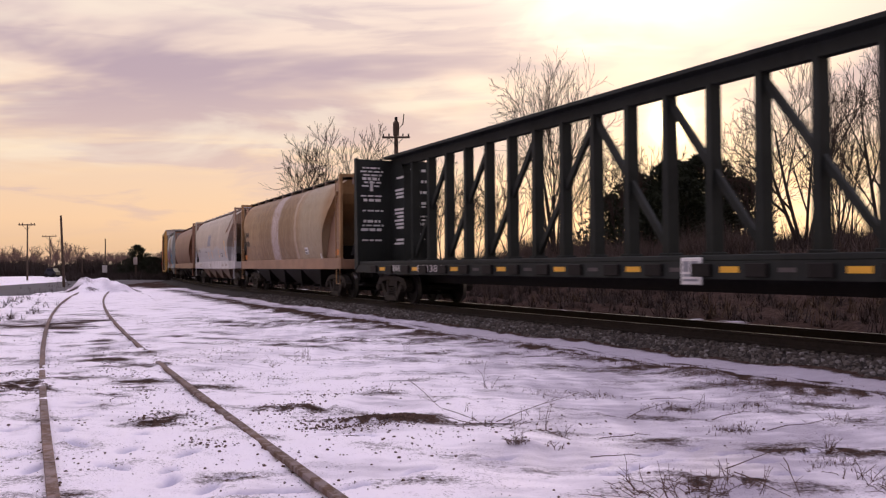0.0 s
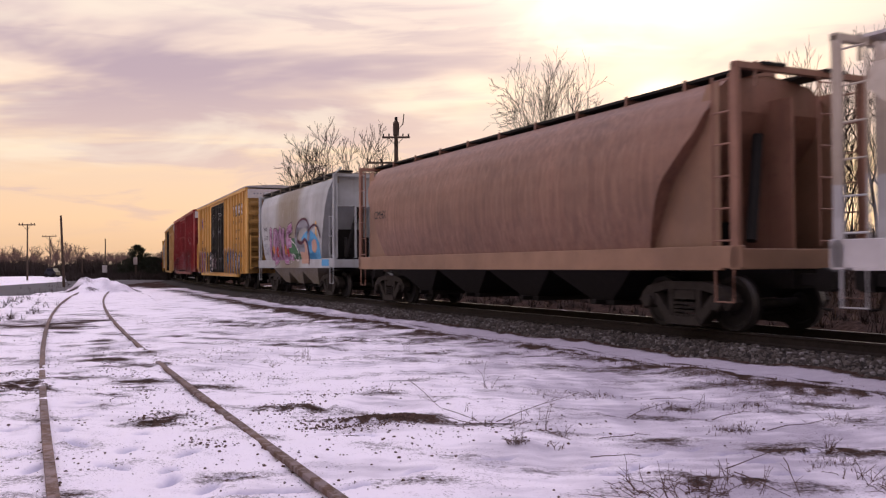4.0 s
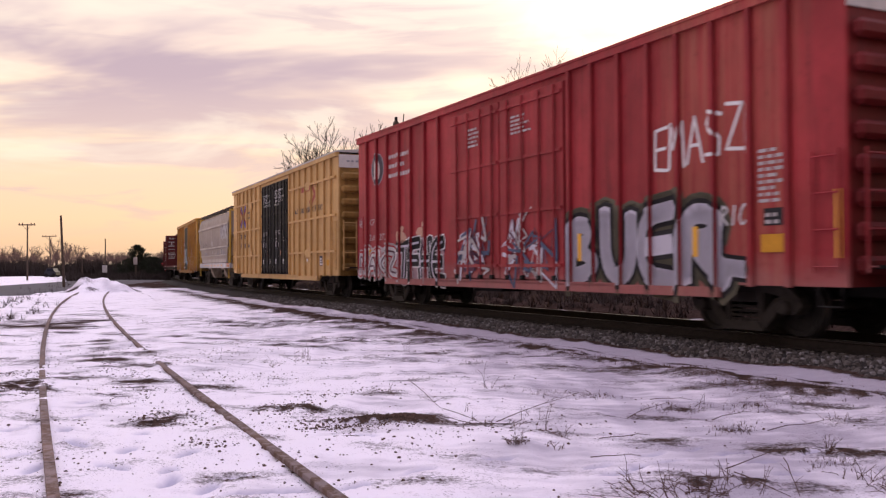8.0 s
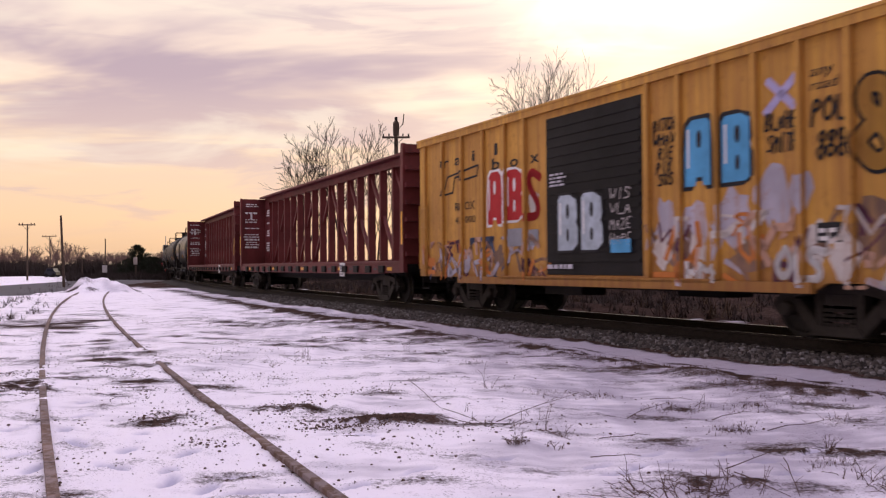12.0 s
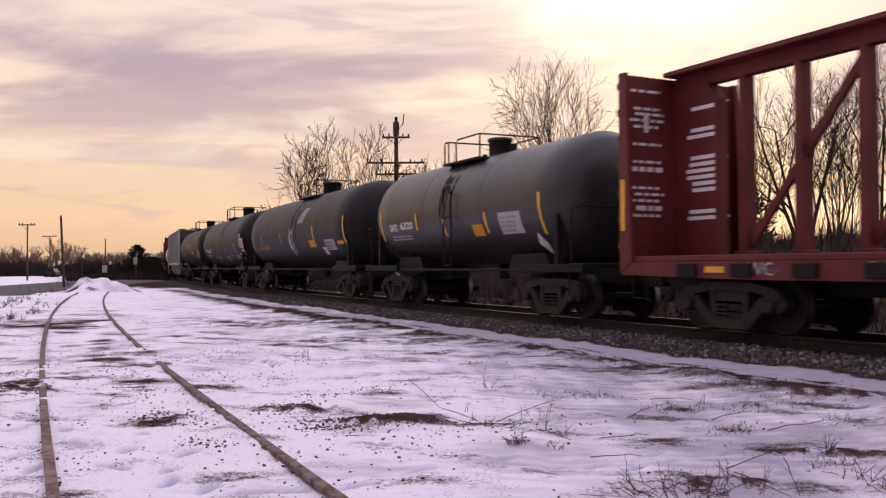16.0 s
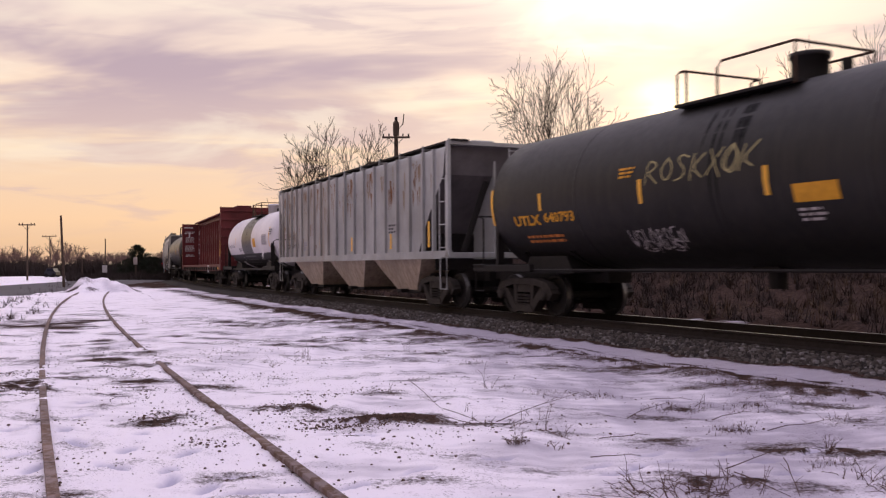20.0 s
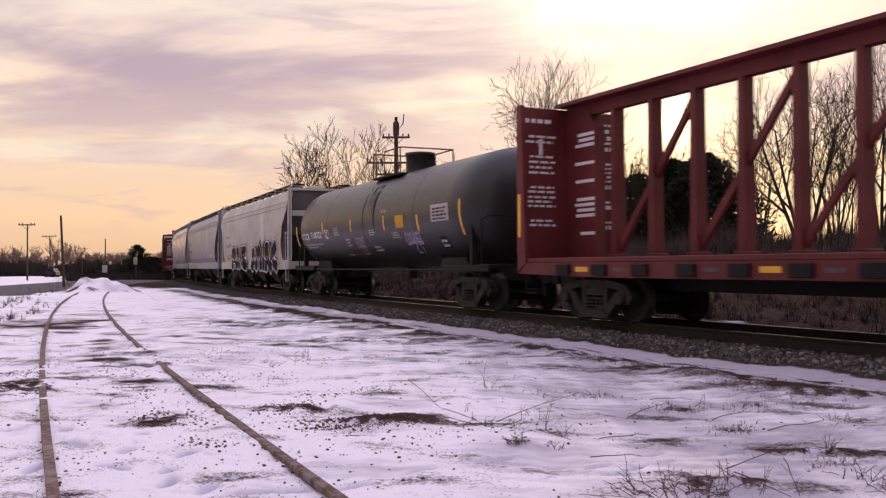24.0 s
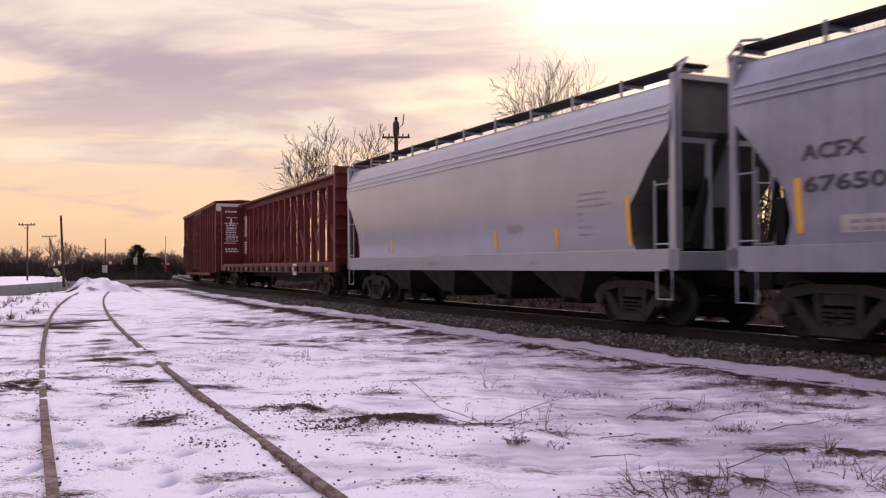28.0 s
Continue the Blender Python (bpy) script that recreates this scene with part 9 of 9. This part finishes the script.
def lumps(spots, rng, size, mat, name, label, category, flat=0.7):
    """Many small stones or clods in one mesh: two uneven rings and a cap."""
    v, f = [], []
    for x, y, z in spots:
        s = size * (0.38 + 1.6 * rng.random() ** 3)
        b = len(v)
        q = rng.uniform(0, pi)
        e = rng.uniform(0.65, 1.0)
        for h, w in ((-0.3, 1.0), (flat * 0.75, 0.72)):
            for k in range(5):
                a = 2 * pi * k / 5
                rr = s * w * rng.uniform(0.75, 1.15)
                u, t = rr * cos(a), rr * sin(a) * e
                v.append((x + u * cos(q) - t * sin(q), y + u * sin(q) + t * cos(q), z + s * (h + rng.uniform(-0.15, 0.15))))
        v.append((x, y, z + s * flat * rng.uniform(0.95, 1.2)))
        for k in range(5):
            m = (k + 1) % 5
            f.append((b + k, b + m, b + 5 + m, b + 5 + k))
            f.append((b + 5 + k, b + 5 + m, b + 10))
    me = bpy.data.meshes.new(name)
    me.from_pydata(v, [], f)
    me.materials.append(mat)
    return tagged(new(name, me), label, category, "", "stuff")


def build_small_ground():
    rng = random.Random(31)
    spots = []
    for _ in range(26000):
        s = -34 + 39 * rng.random() ** 0.7
        lat = rng.choice((rng.uniform(0.95, 2.45), rng.uniform(0.95, 2.45), rng.uniform(0.95, 2.45), rng.uniform(-0.6, 0.6), rng.uniform(-2.4, -0.95)))
        x, y = beside(s, lat)
        a = abs(lat)
        z = 0.05 if a < 1.6 else 0.06 - 0.06 * (a - 1.6) / 0.55 if a < 2.15 else -0.10 * (a - 2.15) / 0.4
        spots.append((x, y, z + 0.008))
    lumps(spots, rng, 0.031, STONE, "ballast_stones", "grey-brown angular ballast stones along the track", "ballast")
    clods = []
    for px, py, sx, sy, n in ((640, 752, 60, 5, 230), (700, 745, 45, 4, 130), (580, 758, 25, 4, 60), (515, 728, 40, 9, 110), (290, 742, 40, 8, 90), (150, 640, 40, 12, 70), (230, 690, 50, 10, 60), (190, 652, 40, 10, 60), (330, 745, 40, 10, 40), (370, 790, 30, 5, 40), (650, 690, 80, 8, 50),
                              (330, 645, 50, 4, 50), (380, 630, 30, 3, 40), (700, 790, 70, 12, 16), (20, 665, 30, 4, 90), (25, 698, 25, 3, 70), (420, 610, 60, 4, 60), (600, 702, 40, 4, 40), (900, 760, 90, 14, 40), (1150, 740, 200, 30, 60), (450, 665, 60, 6, 60), (780, 850, 300, 25, 30), (300, 820, 150, 30, 20), (240, 665, 30, 6, 40), (560, 570, 60, 6, 60)):
        for _ in range(int(n * 2.3)):
            x, y = on_ground(px + rng.gauss(0, sx), min(880, py + rng.gauss(0, sy)))
            clods.append((x, y, ground_z(x, y) + 0.003))
    # crumbs strewn in drifts over the trodden ground
    for _ in range(70):
        cx, cy = on_ground(rng.uniform(20, 900), 600 + 230 * rng.random() ** 1.2)
        for _ in range(rng.randint(6, 30)):
            x, y = cx + rng.gauss(0, 0.42), cy + rng.gauss(0, 0.16)
            clods.append((x, y, ground_z(x, y) + 0.002))
    # crumbs along the siding's rails
    for _ in range(900):
        y = 5 + 24 * rng.random() ** 1.5
        x = siding_x(y) + rng.choice((-0.84, 0.84)) + rng.gauss(0, 0.07)
        clods.append((x, y, ground_z(x, y) + 0.003))
    lumps(clods, rng, 0.0092, CLOD, "soil_clods", "dark crumbs of soil scattered over the snow", "soil", 0.5)
    # dead tufts along the bare strip beside the lane
    tuft = Acc()
    for _ in range(2600):
        s = -40 + 48 * rng.random() ** 0.75
        lat = 3.95 + rng.gauss(0, 0.20) + 0.12 * sin(s * 1.7)
        x, y = beside(s, lat)
        if y < 3:
            continue
        blades(tuft, rng, x, y, ground_z(x, y), rng.uniform(0.02, 0.07), 6, 0.006, 2.3)
    for px, py, sx, sy, n in ((1200, 720, 35, 3, 60), (1315, 682, 30, 7, 160), (1330, 720, 22, 5, 80), (1300, 760, 20, 5, 70), (990, 695, 40, 4, 60), (1060, 700, 30, 3, 40), (840, 640, 60, 5, 50), (450, 572, 50, 4, 120), (600, 600, 40, 4, 80), (1420, 700, 50, 10, 120), (560, 560, 60, 4, 100), (1480, 822, 30, 6, 60)):
        for _ in range(n):
            x, y = on_ground(px + rng.gauss(0, sx), py + rng.gauss(0, sy))
            blades(tuft, rng, x, y, ground_z(x, y), rng.uniform(0.02, 0.06), 6, 0.005, 2.3)
    tagged(new("dead_grass", tuft.mesh("dead_grass", DRYSTALK)), "flattened brown dead grass breaking through the snow", "dead grass", "", "stuff")


def stick(px0, py0, px1, py1, up0=0.0, up1=0.0, r=0.004):
    """A thin dead stem lying or leaning on the snow."""
    (x0, y0), (x1, y1) = on_ground(px0, py0), on_ground(px1, py1)
    a, b = Vector((x0, y0, ground_z(x0, y0) + up0 + 0.004)), Vector((x1, y1, ground_z(x1, y1) + up1 + 0.004))
    rng = random.Random(int(px0 * 7 + py0))
    t = thing("fallen_branch", "thin dead brown branch lying on the snow", "branch", Matrix.Translation(a), "dead branches on the snow")
    d = b - a
    pts = [d * k + Vector((0, rng.gauss(0, 0.008) * (0 < k < 1), rng.uniform(0.0, 0.02) * (0 < k < 1))) for k in (0, 0.25, 0.5, 0.75, 1.0)]
    part("stalk", tube(bmesh.new(), pts, r, 5, r * 0.5), DRYSTALK, t)
    for k in (2, 3, 3):
        e = pts[k] + Vector((rng.uniform(-1, 1), rng.uniform(-0.5, 0.5), rng.uniform(0.1, 0.7))) * d.length * 0.10
        part("twig", tube(bmesh.new(), [pts[k], e], r * 0.5, 3, r * 0.25), DRYSTALK, t)


def weed(px, py, h, n, seed, lean=0.9, arch=0.3, wide=0.02, drift=0.0):
    """A tangle of thin stalks with side twigs; drift leans the whole clump along x."""
    rng = random.Random(seed)
    x, y = on_ground(px, py)
    t = thing("dead_weed", "dead brown weed stalks tangled in the snow" if n > 12 else "a few thin dead stalks standing in the snow", "weed", Matrix.Translation((x, y, ground_z(x, y))), "dead weeds in the snow")
    bm = bmesh.new()
    for _ in range(n):
        a = rng.uniform(0, 2 * pi)
        l = h * rng.uniform(0.45, 1.15)
        k = rng.uniform(0.1, lean)
        p = [Vector((rng.gauss(0, wide), rng.gauss(0, wide), -0.01))]
        d = Vector((k * cos(a) + drift, k * sin(a), 1)).normalized()
        for i in range(5):
            d = (d + Vector((arch * k * cos(a) * 0.4, arch * k * sin(a) * 0.4, -arch * 0.4 * k)) + Vector((rng.gauss(0, 0.16), rng.gauss(0, 0.16), rng.gauss(0, 0.10)))).normalized()
            q = p[-1] + d * l / 5
            q.z = max(q.z, 0.008)
            p.append(q)
        tube(bm, p, 0.0026, 4, 0.0013)
        for j in (1, 2, 3, 4):
            for _ in range(2):
                if rng.random() < 0.7:
                    b = rng.uniform(0, 2 * pi)
                    e = p[j] + Vector((cos(b), sin(b), rng.uniform(-0.2, 0.9))) * l * rng.uniform(0.08, 0.22)
                    e.z = max(e.z, 0.006)
                    tube(bm, [p[j], e], 0.0017, 3, 0.0009)
    tagged(part("stalk", bm, DRYSTALK, t), kind="stuff")


def build_weeds():
    for k, (px, py, h, n, lean, wide, drift) in enumerate(((919, 788, 0.11, 34, 1.6, 0.035, 0), (975, 786, 0.09, 12, 2.0, 0.09, 0), (1250, 872, 0.20, 34, 1.8, 0.09, 0.2), (1160, 878, 0.24, 34, 1.1, 0.13, -0.6), (1290, 862, 0.16, 16, 2.2, 0.10, 0), (1465, 808, 0.20, 16, 1.0, 0.012, 0.2),
                                                          (905, 752, 0.14, 10, 2.6, 0.12, 0.3), (820, 748, 0.12, 12, 3.0, 0.16, 0.4), (968, 760, 0.28, 2, 0.15, 0.01, 0), (825, 730, 0.10, 2, 0.4, 0.01, 0), (1000, 772, 0.22, 3, 0.6, 0.02, -0.3), (932, 735, 0.16, 2, 0.3, 0.01, 0), (859, 688, 0.42, 2, 0.12, 0.01, 0), (870, 692, 0.2, 5, 1.2, 0.05, 0.5),
                                                          (690, 702, 0.14, 10, 1.2, 0.05, 0), (530, 638, 0.20, 10, 1.2, 0.10, 0), (540, 632, 0.30, 4, 0.3, 0.03, 0), (480, 645, 0.30, 6, 1.2, 0.08, 0.8), (1180, 722, 0.10, 14, 2.4, 0.12, 0), (1240, 715, 0.20, 3, 0.8, 0.02, 0.5), (1310, 762, 0.12, 12, 1.6, 0.06, 0),
                                                          (1340, 876, 0.22, 5, 0.4, 0.03, 0), (255, 575, 0.15, 8, 1.5, 0.1, 0), (1040, 700, 0.10, 8, 2.5, 0.12, 0), (1520, 850, 0.16, 10, 1.8, 0.08, 0), (1490, 748, 0.10, 14, 1.6, 0.07, 0), (720, 625, 0.3, 3, 0.4, 0.03, 0), (370, 578, 0.3, 2, 0.2, 0.02, 0), (1555, 870, 0.16, 10, 1.2, 0.06, 0))):
        weed(px, py, h, n, 100 + k, lean, 0.3, wide, drift)
    for row in ((879, 752, 1025, 701, 0.01, 0.05), (784, 738, 862, 760, 0.06, 0.0), (786, 748, 840, 755, 0.03, 0.0), (1045, 804, 1135, 806, 0.0, 0.01), (1359, 762, 1491, 750, 0.0, 0.03), (1284, 842, 1385, 812, 0.02, 0.05), (1387, 824, 1416, 880, 0.05, 0.0),
                (1300, 855, 1400, 881, 0.03, 0.0), (1150, 706, 1225, 708, 0.0, 0.01), (1110, 735, 1180, 716, 0.0, 0.02), (725, 690, 784, 730, 0.08, 0.0), (590, 778, 650, 774, 0.0, 0.01), (1260, 740, 1330, 732, 0.0, 0.02), (1060, 772, 1150, 766, 0.0, 0.01), (955, 768, 1010, 775, 0.02, 0.0), (262, 528, 280, 538, 0.1, 0.0)):
        stick(*row)


DRYSTALK = plain("dry_weed_stalk", (0.10, 0.058, 0.045), 0.9, 0.3, 12.0, 0, 0)
plant_trees()
build_brush()
build_far_things()
build_heap()
build_small_ground()
build_weeds()

# ---- movement ----
def motions():
    for car, mid, length in TRAIN:
        half = length * 0.36
        rows = []
        for k in range(57):
            t = k * 0.5
            s = mid + run(t)
            xa, ya, _ = track(s + half)
            xb, yb, _ = track(s - half)
            rows.append((t, Matrix.Translation(((xa + xb) / 2, (ya + yb) / 2, RAIL_Z)) @ Matrix.Rotation(atan2(ya - yb, xa - xb), 4, "Z")))
        walk(car, rows)
    # wheels: some 80 degrees of turn from one row to the next
    times = [k / 22 for k in range(28 * 22 + 1)]
    turns = [Matrix.Rotation((run(t) - run(0.0)) / WHEEL_R, 4, "Y") for t in times]
    for w, x in ROLLING:
        base = Matrix.Translation((x, 0, WHEEL_R))
        walk(w, [(t, base @ r) for t, r in zip(times, turns)])


motions()
